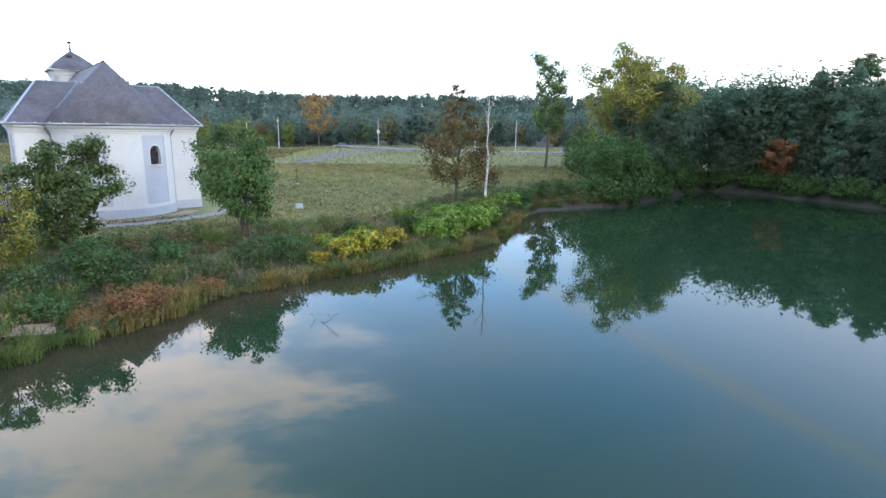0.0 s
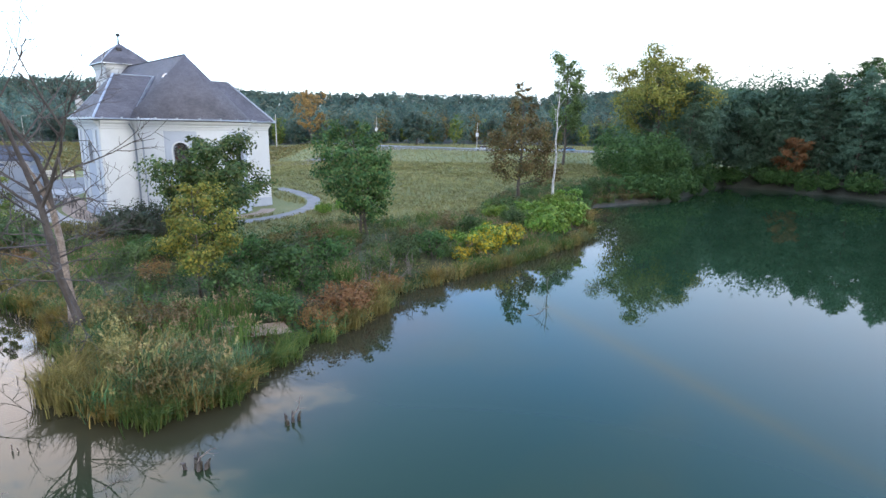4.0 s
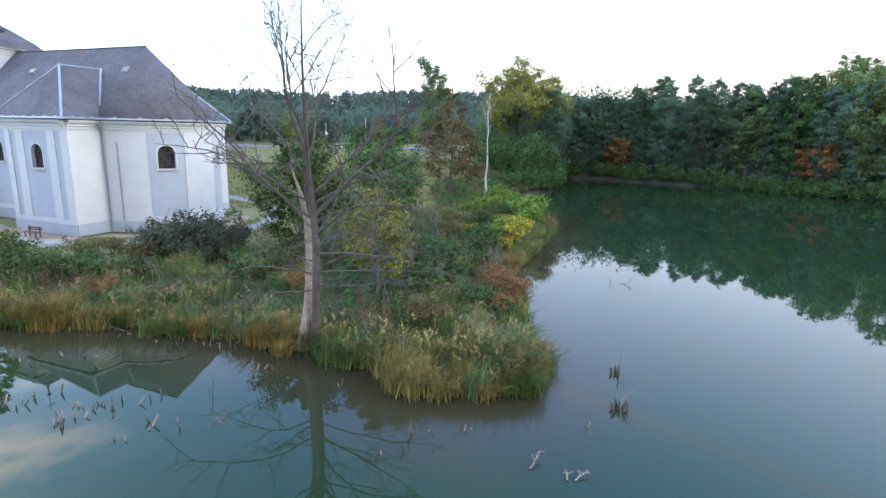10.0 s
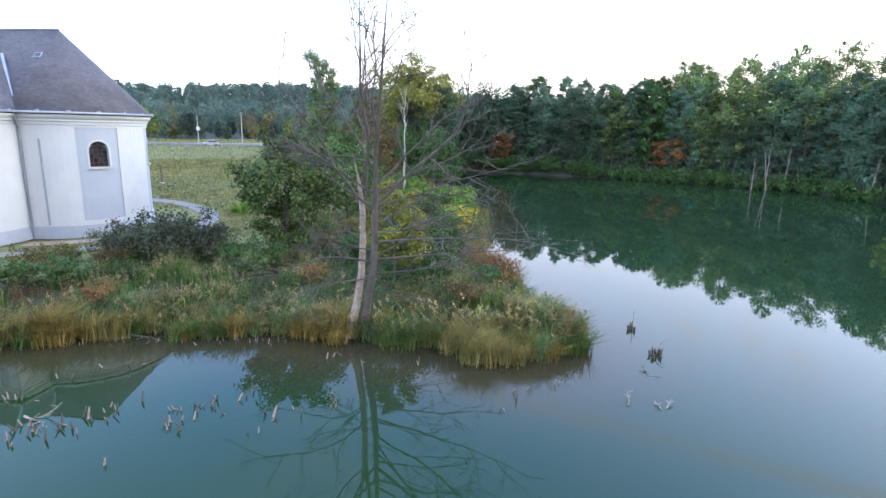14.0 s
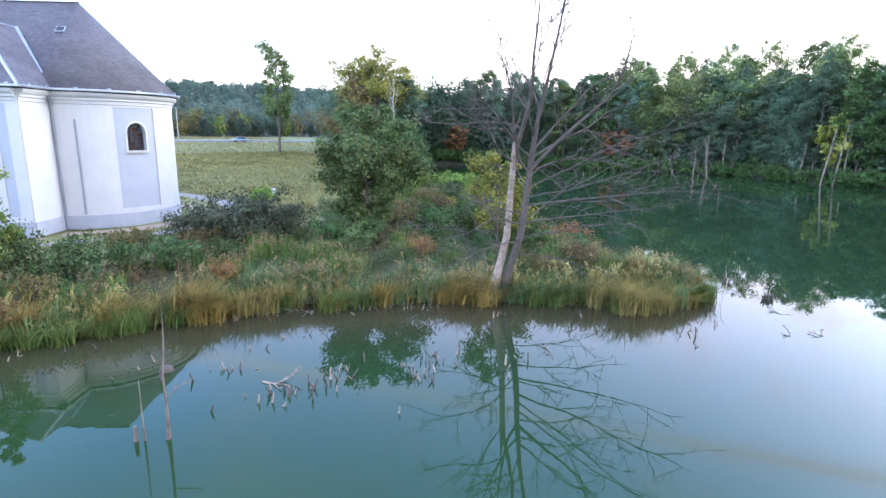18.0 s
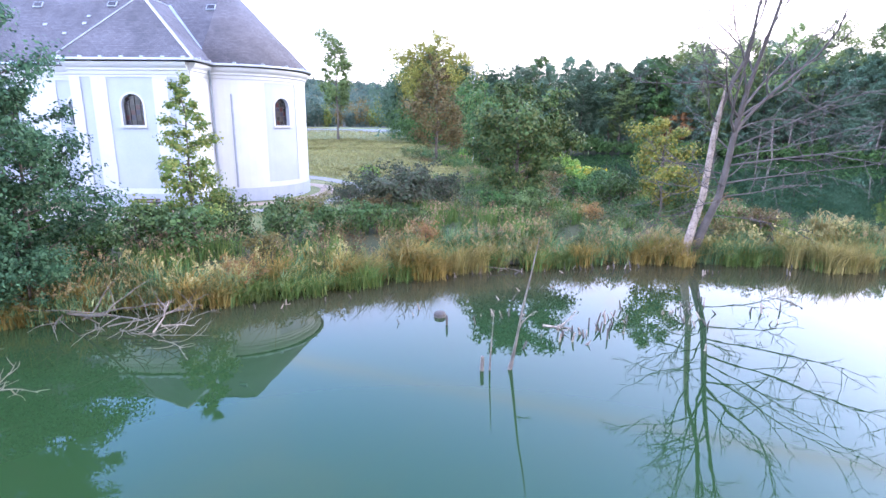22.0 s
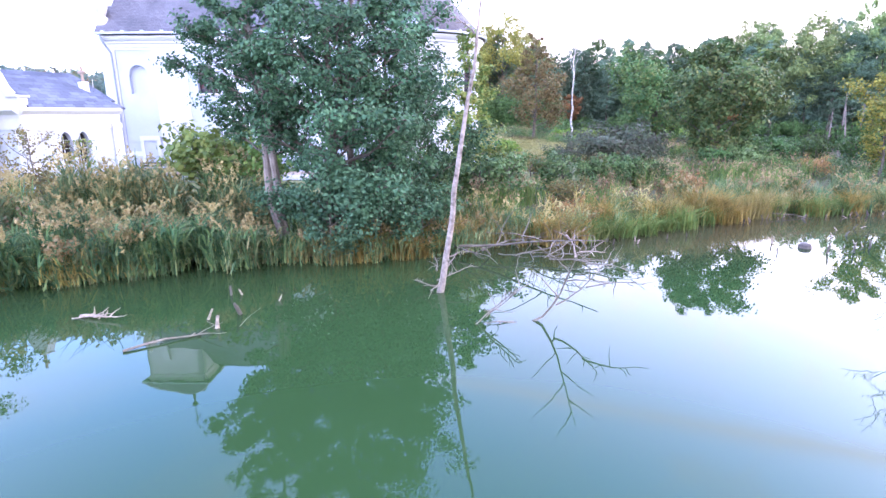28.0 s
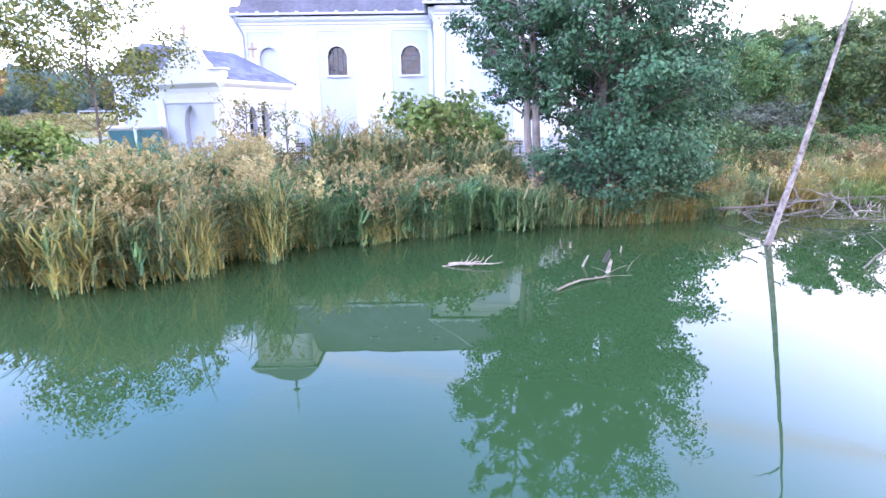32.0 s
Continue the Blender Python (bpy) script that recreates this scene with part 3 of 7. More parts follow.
APSE_R, WING_Y, WING_X0, WING_X1, NAVE_Y, NAVE_X1 = 5.6, 8.6, -0.4, 7.35, 5.2, 21.8
THICK = 0.75


def straight(p0, p1):
    """A map for a straight wall: s along it, d outwards (to the right of the way p0 -> p1), z up."""
    a, b = Vector(p0), Vector(p1)
    t = (b - a).normalized()
    nrm = Vector((t.y, -t.x))
    return (lambda s, d, z: (a.x + t.x * s + nrm.x * d, a.y + t.y * s + nrm.y * d, z)), (b - a).length


def curved(r, a0, a1):
    length = abs(a1 - a0) * r
    return (lambda s, d, z: ((r + d) * math.cos(a0 + (a1 - a0) * s / length), (r + d) * math.sin(a0 + (a1 - a0) * s / length), z)), length


def arch_top(s, c, w, spring):
    """Height of a round-headed opening's edge above s."""
    k = min(1.0, abs(s - c) / (w / 2))
    return spring + math.sqrt(max(0.0, 1 - k * k)) * w / 2


def wall_mesh(mp, length, z0, z1, openings=(), step=99.0, d_out=0.0, d_in=-THICK):
    """A wall with real thickness and round-headed openings (middle, width, sill, spring)."""
    cuts = {0.0, length}
    if step < length:
        cuts |= {length * i / math.ceil(length / step) for i in range(math.ceil(length / step) + 1)}
    for c, w, sill, spring in openings:
        cuts = {x for x in cuts if abs(x - c) > w / 2 + 0.02}
        cuts |= {c - w / 2 + w * i / 12 for i in range(13)}
    cuts = sorted(cuts)
    verts, faces = [], []

    def quad(*pts):
        n = len(verts)
        verts.extend(pts)
        faces.append(tuple(range(n, n + len(pts))))

    for s0, s1 in zip(cuts, cuts[1:]):
        mid = (s0 + s1) / 2
        hole = next((o for o in openings if abs(mid - o[0]) < o[1] / 2), None)
        spans = [((z0, z0), (z1, z1))]
        if hole:
            c, w, sill, spring = hole
            t0, t1 = arch_top(s0, c, w, spring), arch_top(s1, c, w, spring)
            spans = [((z0, z0), (sill, sill)), ((t0, t1), (z1, z1))]
            quad(mp(s0, d_out, sill), mp(s1, d_out, sill), mp(s1, d_in, sill), mp(s0, d_in, sill))
            quad(mp(s0, d_in, t0), mp(s1, d_in, t1), mp(s1, d_out, t1), mp(s0, d_out, t0))
            for s in (c - w / 2, c + w / 2):
                if abs(s - s0) < 1e-6 or abs(s - s1) < 1e-6:
                    quad(mp(s, d_out, sill), mp(s, d_in, sill), mp(s, d_in, spring), mp(s, d_out, spring))
        for (a0, a1), (b0, b1) in spans:
            quad(mp(s0, d_out, a0), mp(s1, d_out, a1), mp(s1, d_out, b1), mp(s0, d_out, b0))
            quad(mp(s1, d_in, a1), mp(s0, d_in, a0), mp(s0, d_in, b0), mp(s1, d_in, b1))
        quad(mp(s0, d_out, z1), mp(s1, d_out, z1), mp(s1, d_in, z1), mp(s0, d_in, z1))
    for s in (0.0, length):
        quad(mp(s, d_out, z0), mp(s, d_out, z1), mp(s, d_in, z1), mp(s, d_in, z0))
    return verts, faces


def strip(mp, s0, s1, z0, z1, d0, d1, step=0.5):
    """A slab laid on a wall, following its curve."""
    k = max(1, math.ceil((s1 - s0) / step))
    cols = [s0 + (s1 - s0) * i / k for i in range(k + 1)]
    verts, faces = [], []
    for s in cols:
        verts += [mp(s, d0, z0), mp(s, d1, z0), mp(s, d1, z1), mp(s, d0, z1)]
    for i in range(k):
        a, b = 4 * i, 4 * i + 4
        faces += [(a + j, a + (j + 1) % 4, b + (j + 1) % 4, b + j) for j in range(4)]
    faces += [(0, 1, 2, 3), (4 * k + 3, 4 * k + 2, 4 * k + 1, 4 * k)]
    return verts, faces


def moulding(mp, length, profile, step=0.5, ends=True):
    """A cornice: a profile of (d, z) drawn along the wall."""
    k = max(1, math.ceil(length / step))
    verts, faces, m = [], [], len(profile)
    for i in range(k + 1):
        verts += [mp(length * i / k, d, z) for d, z in profile]
    for i in range(k):
        faces += [(i * m + j, i * m + (j + 1) % m, (i + 1) * m + (j + 1) % m, (i + 1) * m + j) for j in range(m)]
    faces += [tuple(range(m)), tuple(k * m + j for j in range(m))[::-1]]
    return verts, faces


CORNICE = [(0, 8.75), (0.10, 8.78), (0.12, 9.0), (0.22, 9.05), (0.22, 9.18), (0.38, 9.3), (0.46, 9.42), (0.46, 9.55), (0, 9.55)]


def ring_arch(mp, c, w, sill, spring, inner, outer, d0, d1):
    """A moulded band round a round-headed opening."""
    pts = []
    for grow in (inner, outer):
        hw = w / 2 + grow
        row = [(c - hw, sill - grow)] + [(c - hw * math.cos(math.pi * i / 14), spring + hw * math.sin(math.pi * i / 14)) for i in range(15)] + [(c + hw, sill - grow)]
        pts.append(row)
    verts, faces, k = [], [], len(pts[0])
    for d in (d0, d1):
        for row in pts:
            verts += [mp(s, d, z) for s, z in row]
    for i in range(k):
        j = (i + 1) % k
        a, b, c2, e = i, k + i, 2 * k + i, 3 * k + i
        a2, b2, c3, e2 = j, k + j, 2 * k + j, 3 * k + j
        faces += [(a, a2, b2, b), (c2, e, e2, c3), (b, b2, e2, e), (a, c2, c3, a2)]
    return verts, faces


def window(parent, mp, c, w, sill, spring, blind=False, bright=False):
    """A round-headed church window: surround, frame, dark panes behind iron bars, sill."""
    if blind:
        fill = [(c - w / 2, sill)] + [(c - w / 2 * math.cos(math.pi * i / 14), spring + w / 2 * math.sin(math.pi * i / 14)) for i in range(15)] + [(c + w / 2, sill)]
        part("niche_back", ([mp(s, -0.30, z) for s, z in fill], [tuple(range(len(fill)))]), PALE, parent)
        return
    surround = part("window", ring_arch(mp, c, w, sill, spring, 0.0, 0.13, -0.02, 0.045), WHITE, parent, "round-headed church window with dark leaded panes")
    part("window_frame", ring_arch(mp, c, w - 0.10, sill + 0.05, spring, 0.0, 0.05, -0.36, -0.28), IRON, surround)
    cols, z = 4, sill
    top = spring + w / 2
    rows = 6
    for i in range(rows):
        za, zb = sill + (top - sill) * i / rows, sill + (top - sill) * (i + 1) / rows
        for j in range(cols):
            a, b = c - w / 2 + w * j / cols, c - w / 2 + w * (j + 1) / cols
            ta, tb = min(zb, arch_top(a, c, w, spring)), min(zb, arch_top(b, c, w, spring))
            if max(ta, tb) <= za + 0.03:
                continue
            ta, tb = max(ta, za + 0.005), max(tb, za + 0.005)
            g = 0.012
            tilt = 0.006 * math.sin(17.0 * i + 5.3 * j)
            material = STAINED[(i * 3 + j * 5 + int(abs(c) * 7)) % len(STAINED)] if bright else GLASS
            part("pane", ([mp(a + g, -0.33 + tilt, za + g), mp(b - g, -0.33 - tilt, za + g), mp(b - g, -0.33 - tilt, tb - g), mp(a + g, -0.33 + tilt, ta - g)], [(0, 1, 2, 3)]), material, surround)
    bars = []
    for j in range(1, cols):
        s = c - w / 2 + w * j / cols
        bars.append(strip(mp, s - 0.014, s + 0.014, sill, arch_top(s, c, w, spring), -0.33, -0.30))
    for i in range(1, rows):
        zb = sill + (top - sill) * i / rows
        half = w / 2 if zb <= spring else math.sqrt(max(0, (w / 2) ** 2 - (zb - spring) ** 2))
        bars.append(strip(mp, c - half, c + half, zb - 0.012, zb + 0.012, -0.33, -0.305))
    for piece in bars:
        part("glazing_bar", piece, IRON, surround)
    part("window_sill", strip(mp, c - w / 2 - 0.18, c + w / 2 + 0.18, sill - 0.16, sill - 0.02, 0.0, 0.16), STONE, surround)


STAINED = []
for nm_, c_ in (("dark", (0.02, 0.018, 0.02)), ("wine", (0.05, 0.018, 0.02)), ("dusk", (0.03, 0.028, 0.045)), ("smoke", (0.045, 0.04, 0.04))):
    m_, a_, q_, s_ = shader("leaded_glass_" + nm_)
    s_.inputs["Base Color"].default_value, s_.inputs["Roughness"].default_value = (*c_, 1), 0.18
    STAINED.append(m_)

WIN_W, WIN_SILL, WIN_SPRING = 1.42, 5.55, 6.85


def church_wall(name, mp, length, panels, windows=(), niches=(), step=99.0, low=True):
    """A wall in pale plaster with white strips between recessed panels, plinth and cornice. panels: (s0, s1)."""
    holes = [(c, WIN_W, WIN_SILL, WIN_SPRING) for c in (*windows, *niches)]
    body = part(name, wall_mesh(mp, length, 0, EAVE, holes, step), PALE, church)
    at = 0.0
    for a, b in [*sorted(panels), (length, length)]:
        if a - at > 0.02:
            part("pilaster", strip(mp, at, a, PLINTH_TOP, 8.75, 0.0, 0.07), WHITE, body)
        if b > a:
            part("panel_frieze", strip(mp, a, b, PANEL_TOP, 8.75, 0.0, 0.07), WHITE, body)
            part("panel_foot", strip(mp, a, b, PLINTH_TOP, PANEL_LOW, 0.0, 0.07), WHITE, body)
        at = b
    part("plinth", strip(mp, -0.0, length, 0.0, PLINTH_TOP, 0.0, 0.13), PLINTH, body)
    part("cornice", moulding(mp, length, CORNICE), WHITE, body)
    for c in windows:
        window(body, mp, c, WIN_W, WIN_SILL, WIN_SPRING, bright=True)
    for c in niches:
        window(body, mp, c, WIN_W, WIN_SILL, WIN_SPRING, blind=True)
    return body


apse_map, apse_len = curved(APSE_R, math.pi * 1.5, math.pi * 0.5)
arc = lambda deg: apse_len * (270 - deg) / 180
apse = church_wall("apse_wall", apse_map, apse_len, [(arc(212) - 1.5, arc(212) + 1.5), (arc(148) - 1.5, arc(148) + 1.5)],
                   windows=[arc(212), arc(148)], step=0.45)
for sy in (1, -1):
    if sy < 0:
        mp, ln = straight((WING_X0, -WING_Y), (WING_X1, -WING_Y))
    else:
        mp, ln = straight((WING_X1, WING_Y), (WING_X0, WING_Y))
    side = (lambda x: WING_X1 - x) if sy > 0 else (lambda x: x - WING_X0)
    rows = [tuple(sorted((side(2.0), side(5.0)))), tuple(sorted((side(0.35), side(1.05)))), tuple(sorted((side(6.0), side(6.7))))]
    church_wall("wing_front_wall", mp, ln, rows, windows=[side(3.5)])
    if sy > 0:
        mp, ln = straight((WING_X0, WING_Y), (WING_X0, APSE_R - 0.12))
        mp2, ln2 = straight((WING_X1, NAVE_Y), (WING_X1, WING_Y))
        mp3, ln3 = straight((NAVE_X1, NAVE_Y), (WING_X1, NAVE_Y))
        pos = lambda x: NAVE_X1 - x
    else:
        mp, ln = straight((WING_X0, -APSE_R + 0.12), (WING_X0, -WING_Y))
        mp2, ln2 = straight((WING_X1, -WING_Y), (WING_X1, -NAVE_Y))
        mp3, ln3 = straight((WING_X1, -NAVE_Y), (NAVE_X1, -NAVE_Y))
        pos = lambda x: x - WING_X1
    church_wall("wing_shoulder_wall", mp, ln, [])
    church_wall("wing_back_wall", mp2, ln2, [])
    pan = [tuple(sorted((pos(a), pos(b)))) for a, b in ((7.9, 10.6), (13.3, 16.0), (18.4, 21.1))]
    church_wall("nave_wall", mp3, ln3, pan, windows=[pos(9.2), pos(14.6)], niches=[pos(19.6)])
mp, ln = straight((NAVE_X1, -NAVE_Y), (NAVE_X1, NAVE_Y))
church_wall("west_front_wall", mp, ln, [(0.9, 3.0), (7.4, 9.5)])


def sloped(name, polys, material, parent, thick=0.14, label=""):
    """Roof planes with thickness; UVs run in metres along eaves and up the slope."""
    me = bpy.data.meshes.new(name)
    verts, faces, uvs = [], [], []
    for poly in polys:
        pts = [Vector(p) for p in poly]
        nrm = sum(((pts[i] - pts[0]).cross(pts[i + 1] - pts[0]) for i in range(1, len(pts) - 1)), Vector()).normalized()
        if nrm.z < 0:
            pts.reverse()
            nrm = -nrm
        e = Vector((-nrm.y, nrm.x, 0)).normalized()
        up = nrm.cross(e)
        n = len(verts)
        low = [p - nrm * thick for p in pts]
        verts += pts + low
        m = len(pts)
        for f in [tuple(n + i for i in range(m)), tuple(n + m + i for i in range(m))[::-1]] + [(n + i, n + m + i, n + m + (i + 1) % m, n + (i + 1) % m) for i in range(m)]:
            faces.append(f)
            uvs += [(verts[i].dot(e), verts[i].dot(up)) for i in f]
    me.from_pydata([tuple(v) for v in verts], [], faces)
    layer = me.uv_layers.new(name="UVMap")
    layer.data.foreach_set("uv", [c for uv in uvs for c in uv])
    me.materials.append(material)
    ob = new(name, me)
    ob.parent = parent
    return tagged(ob, label)


RIDGE, OUT = 16.35, 0.62
EZ = 9.72
main_roof = sloped("nave_roof", [
    [(0, NAVE_Y + OUT, EZ), (NAVE_X1 + 0.3, NAVE_Y + OUT, EZ), (NAVE_X1 + 0.3, 0, RIDGE), (0, 0, RIDGE)],
    [(0, -NAVE_Y - OUT, EZ), (NAVE_X1 + 0.3, -NAVE_Y - OUT, EZ), (NAVE_X1 + 0.3, 0, RIDGE), (0, 0, RIDGE)]], SLATE, church)
CR = APSE_R + OUT
me = bpy.data.meshes.new("apse_roof")
ring = [(CR * math.cos(math.pi * (0.5 + i / 32)), CR * math.sin(math.pi * (0.5 + i / 32))) for i in range(33)]
verts = [(0, 0, RIDGE - 0.003)] + [(x, y, EZ) for x, y in ring] + [(x * 0.985, y * 0.985, EZ - 0.14) for x, y in ring]
faces = [(0, i + 1, i + 2) for i in range(32)] + [(i + 1, i + 34, i + 35, i + 2) for i in range(32)] + [tuple(range(34, 67))[::-1]]
me.from_pydata(verts, [], faces)
run = math.hypot(CR, RIDGE - EZ)
layer = me.uv_layers.new(name="UVMap")
for poly in me.polygons:
    for li in poly.loop_indices:
        vi = me.loops[li].vertex_index
        k = (vi - 1) % 33 if vi else poly.index + 0.5
        layer.data[li].uv = (CR * math.pi * k / 32, run if vi == 0 else 0.0)
    poly.use_smooth = len(poly.vertices) == 3
me.materials.append(SLATE)
part("apse_roof", me, SLATE, church)
WR, WX = 14.15, 3.45
for sy in (1, -1):
    y1, ye = 5.9 * sy, (WING_Y + OUT) * sy
    x0, x1 = WING_X0 - OUT, WING_X1 + OUT
    roof = sloped("wing_roof", [
        [(WX, 0, WR), (WX, y1, WR), (x0, ye, EZ), (x0, 0, EZ)],
        [(WX, 0, WR), (WX, y1, WR), (x1, ye, EZ), (x1, 0, EZ)],
        [(WX, y1, WR), (x0, ye, EZ), (x1, ye, EZ)]], SLATE, church)
    for q, w in (((x0, ye), 0.10), ((x1, ye), 0.05)):
        v, f = tube([(WX, y1, WR + 0.02), (*q, EZ + 0.03)], [w, w], 6)
        part("hip_flashing", (v, f), LEAD, roof)
    v, f = tube([(WX, y1, WR + 0.02), (WX, 2.2 * sy, WR + 0.02)], [0.06, 0.06], 6)
    part("ridge_cap", (v, f), LEAD, roof)
    v, f = tube([(WX - 0.05, 2.1 * sy, WR + 0.02), (-0.75, 5.9 * sy, EZ + 0.06)], [0.15, 0.17], 4)
    part("valley_flashing", (v, f), LEAD, roof)
v, f = tube([(0, 0, RIDGE + 0.02), (18.6, 0, RIDGE + 0.02)], [0.07, 0.07], 6)
part("ridge_cap", (v, f), SLATE, main_roof)

# gutters, snow guards and rainwater pipes
def gutter(points):
    v, f = tube(points, [0.085] * len(points), 6)
    return part("gutter", (v, f), LEAD, church)


eave_line = [((CR + 0.06) * math.cos(math.pi * (0.5 + i / 20)), (CR + 0.06) * math.sin(math.pi * (0.5 + i / 20)), EZ - 0.03) for i in range(21)]
runs = [eave_line]
for sy in (1, -1):
    wx0, wx1, wy = WING_X0 - OUT - 0.06, WING_X1 + OUT + 0.06, (WING_Y + OUT + 0.06) * sy
    runs.append([(wx0, 6.0 * sy, EZ - 0.03), (wx0, wy, EZ - 0.03)])
    runs.append([(wx0, wy, EZ - 0.03), (wx1, wy, EZ - 0.03)])
    runs.append([(wx1, wy, EZ - 0.03), (wx1, 5.9 * sy, EZ - 0.03)])
    runs.append([(wx1, (NAVE_Y + OUT + 0.06) * sy, EZ - 0.03), (NAVE_X1 + 0.3, (NAVE_Y + OUT + 0.06) * sy, EZ - 0.03)])
clip_mesh = None
for run in runs:
    gut = gutter(run)
    for a, b in zip(run, run[1:]):
        va, vb = Vector(a), Vector(b)
        count = max(1, round((vb - va).length / 1.35)) if len(run) == 2 else (1 if run.index(a) % 2 == 0 else 0)
        for i in range(count):
            p = va.lerp(vb, (i + 0.5) / count)
            if clip_mesh is None:
                clip_mesh = mesh_of("snow_guard", *[list(x) for x in (lambda bm: ([v.co.copy() for v in bm.verts], [[v.index for v in fc.verts] for fc in bm.faces]))(box(0, 0, 0, 0.22, 0.12, 0.10))], LEAD)
            clip_ob = part("snow_guard", clip_mesh, LEAD, gut)
            clip_ob.location = p + Vector((0, 0, 0.13))


def rain_pipe(path, parent=church):
    v, f = tube(path, [0.075] * len(path), 8)
    ob = part("rainwater_pipe", (v, f), PIPE, parent)
    return ob


for sy in (1, -1):
    rain_pipe([(-0.72, 6.12 * sy, 9.6), (-0.72, 6.1 * sy, 9.2), (-0.60, 5.72 * sy, 8.5), (-0.62, 5.68 * sy, 0.12), (-0.75, 5.9 * sy, 0.02)])
    rain_pipe([(7.65, 5.95 * sy, 9.6), (7.6, 5.6 * sy, 8.7), (7.52, 5.38 * sy, 8.2), (7.52, 5.36 * sy, 0.05)])
    rain_pipe([(21.6, 5.95 * sy, 9.6), (21.55, 5.9 * sy, 9.2), (21.3, 5.38 * sy, 8.4), (21.3, 5.36 * sy, 0.05)])
a2 = math.radians(-109)
rain_pipe([(5.74 * math.cos(a2) * 1.0, -5.74 * math.sin(a2), 7.75), (5.72 * math.cos(a2), -5.72 * math.sin(a2), 7.6), (5.72 * math.cos(a2), -5.72 * math.sin(a2), 1.1)])

# skylights
def skylight(x, y, size=0.55):
    slope = math.atan2(RIDGE - EZ, NAVE_Y + OUT)
    z = RIDGE - (RIDGE - EZ) * abs(y) / (NAVE_Y + OUT)
    m = pose(x, y, z, 0, 0, 0) @ Matrix.Rotation(-slope if y > 0 else slope, 4, "X")
    bm = box(0, 0, 0.06, size * 1.25, size, 0.14, 0.02)
    bm.transform(m)
    ob = part("skylight", bm, LEAD, main_roof)
    bm = box(0, 0, 0.135, size * 1.0, size * 0.75, 0.02)
    bm.transform(m)
    part("skylight_pane", bm, GLASS, ob)


for x, y in ((0.35, 2.0), (7.75, 1.8), (13.2, 1.9)):
    skylight(x, y)
for x, y in ((9.1, 2.7), (9.2, 3.2), (10.3, 3.9), (6.9, 4.2), (12.0, 3.3)):
    m = pose(x, y, RIDGE - (RIDGE - EZ) * y / (NAVE_Y + OUT) + 0.05, 0, 0, 0) @ Matrix.Rotation(-0.85, 4, "X")
    bm = box(0, 0, 0.02, 0.28, 0.2, 0.06, 0.01)
    bm.transform(m)
    part("roof_vent", bm, LEAD, main_roof)

# tower over the west front
TX, TH, TZ = 21.2, 2.45, 16.55
for name, a, b in (("tower_wall", (TX - TH, TH), (TX - TH, -TH)), ("tower_wall", (TX - TH, -TH), (TX + TH, -TH)),
                   ("tower_wall", (TX + TH, -TH), (TX + TH, TH)), ("tower_wall", (TX + TH, TH), (TX - TH, TH))):
    mp, ln = straight(a, b)
    front = a[0] == TX + TH and b[0] == TX + TH
    wall = part(name, wall_mesh(mp, ln, 0.0 if front else 9.0, TZ, d_in=-0.5), WHITE, church)
    part("tower_cornice", moulding(mp, ln, [(0, 15.95), (0.08, 16.0), (0.15, 16.25), (0.30, 16.45), (0.30, 16.6), (0, 16.6)]), WHITE, wall)
for sy in (1, -1):
    bm = box(TX + TH / 2 + 0.3, TH * sy, 4.6, TH - 0.6, 0.6, 9.2)
    part("tower_buttress", bm, WHITE, church)
prof = [(2.95, 16.62), (2.35, 17.35), (1.25, 18.35), (0.0, 19.35)]
rings = [(2.9, 16.52)] + prof[:3] + [(0.02, 19.35)]
verts = [(TX + r0 * sx, r0 * sy, z0) for r0, z0 in rings for sx, sy in ((1, 1), (1, -1), (-1, -1), (-1, 1))]
faces = [(i * 4 + k, i * 4 + (k + 1) % 4, i * 4 + 4 + (k + 1) % 4, i * 4 + 4 + k) for i in range(4) for k in range(4)] + [(0, 1, 2, 3), (16, 17, 18, 19)]
me = mesh_of("tower_roof", verts, faces, SLATE)
layer = me.uv_layers.new(name="UVMap")
for poly in me.polygons:
    flat = abs(poly.normal.x) > abs(poly.normal.y)
    for li in poly.loop_indices:
        q = verts[me.loops[li].vertex_index]
        layer.data[li].uv = (q[1] if flat else q[0], q[2] * 1.35)
tower_roof = part("tower_roof", me, SLATE, church)
for cx, cy in ((1, 1), (1, -1), (-1, -1), (-1, 1)):
    v, f = tube([(TX + r * cx, r * cy, z + 0.02) for r, z in prof], [0.06] * 4, 6)
    part("hip_flashing", (v, f), LEAD, tower_roof)
v, f = tube([(TX + s * 2.97, t * 2.97, 16.6) for s, t in ((1, 1), (1, -1), (-1, -1), (-1, 1), (1, 1))], [0.07] * 5, 6)
part("tower_gutter", (v, f), LEAD, tower_roof)
bm = box(TX - 1.15, 0.35, 18.55, 0.45, 0.6, 0.35, 0.05)
part("roof_hatch", bm, SLATE, tower_roof)
v, f = loft([(0.16, 19.2), (0.10, 19.9), (0.06, 20.15), (0.26, 20.3), (0.30, 20.42), (0.18, 20.52), (0.05, 20.6)], 12)
part("finial", ([(x + TX, y, z) for x, y, z in v], f), IRON, church, "dark metal finial with ball")
cross_bits = [tube([(TX, 0, 20.5), (TX, 0, 22.5)], [0.04, 0.035], 6), tube([(TX, -0.62, 21.9), (TX, 0.62, 21.9)], [0.035, 0.035], 6)]
part("cross", joined(cross_bits), IRON, church, "thin dark metal cross")

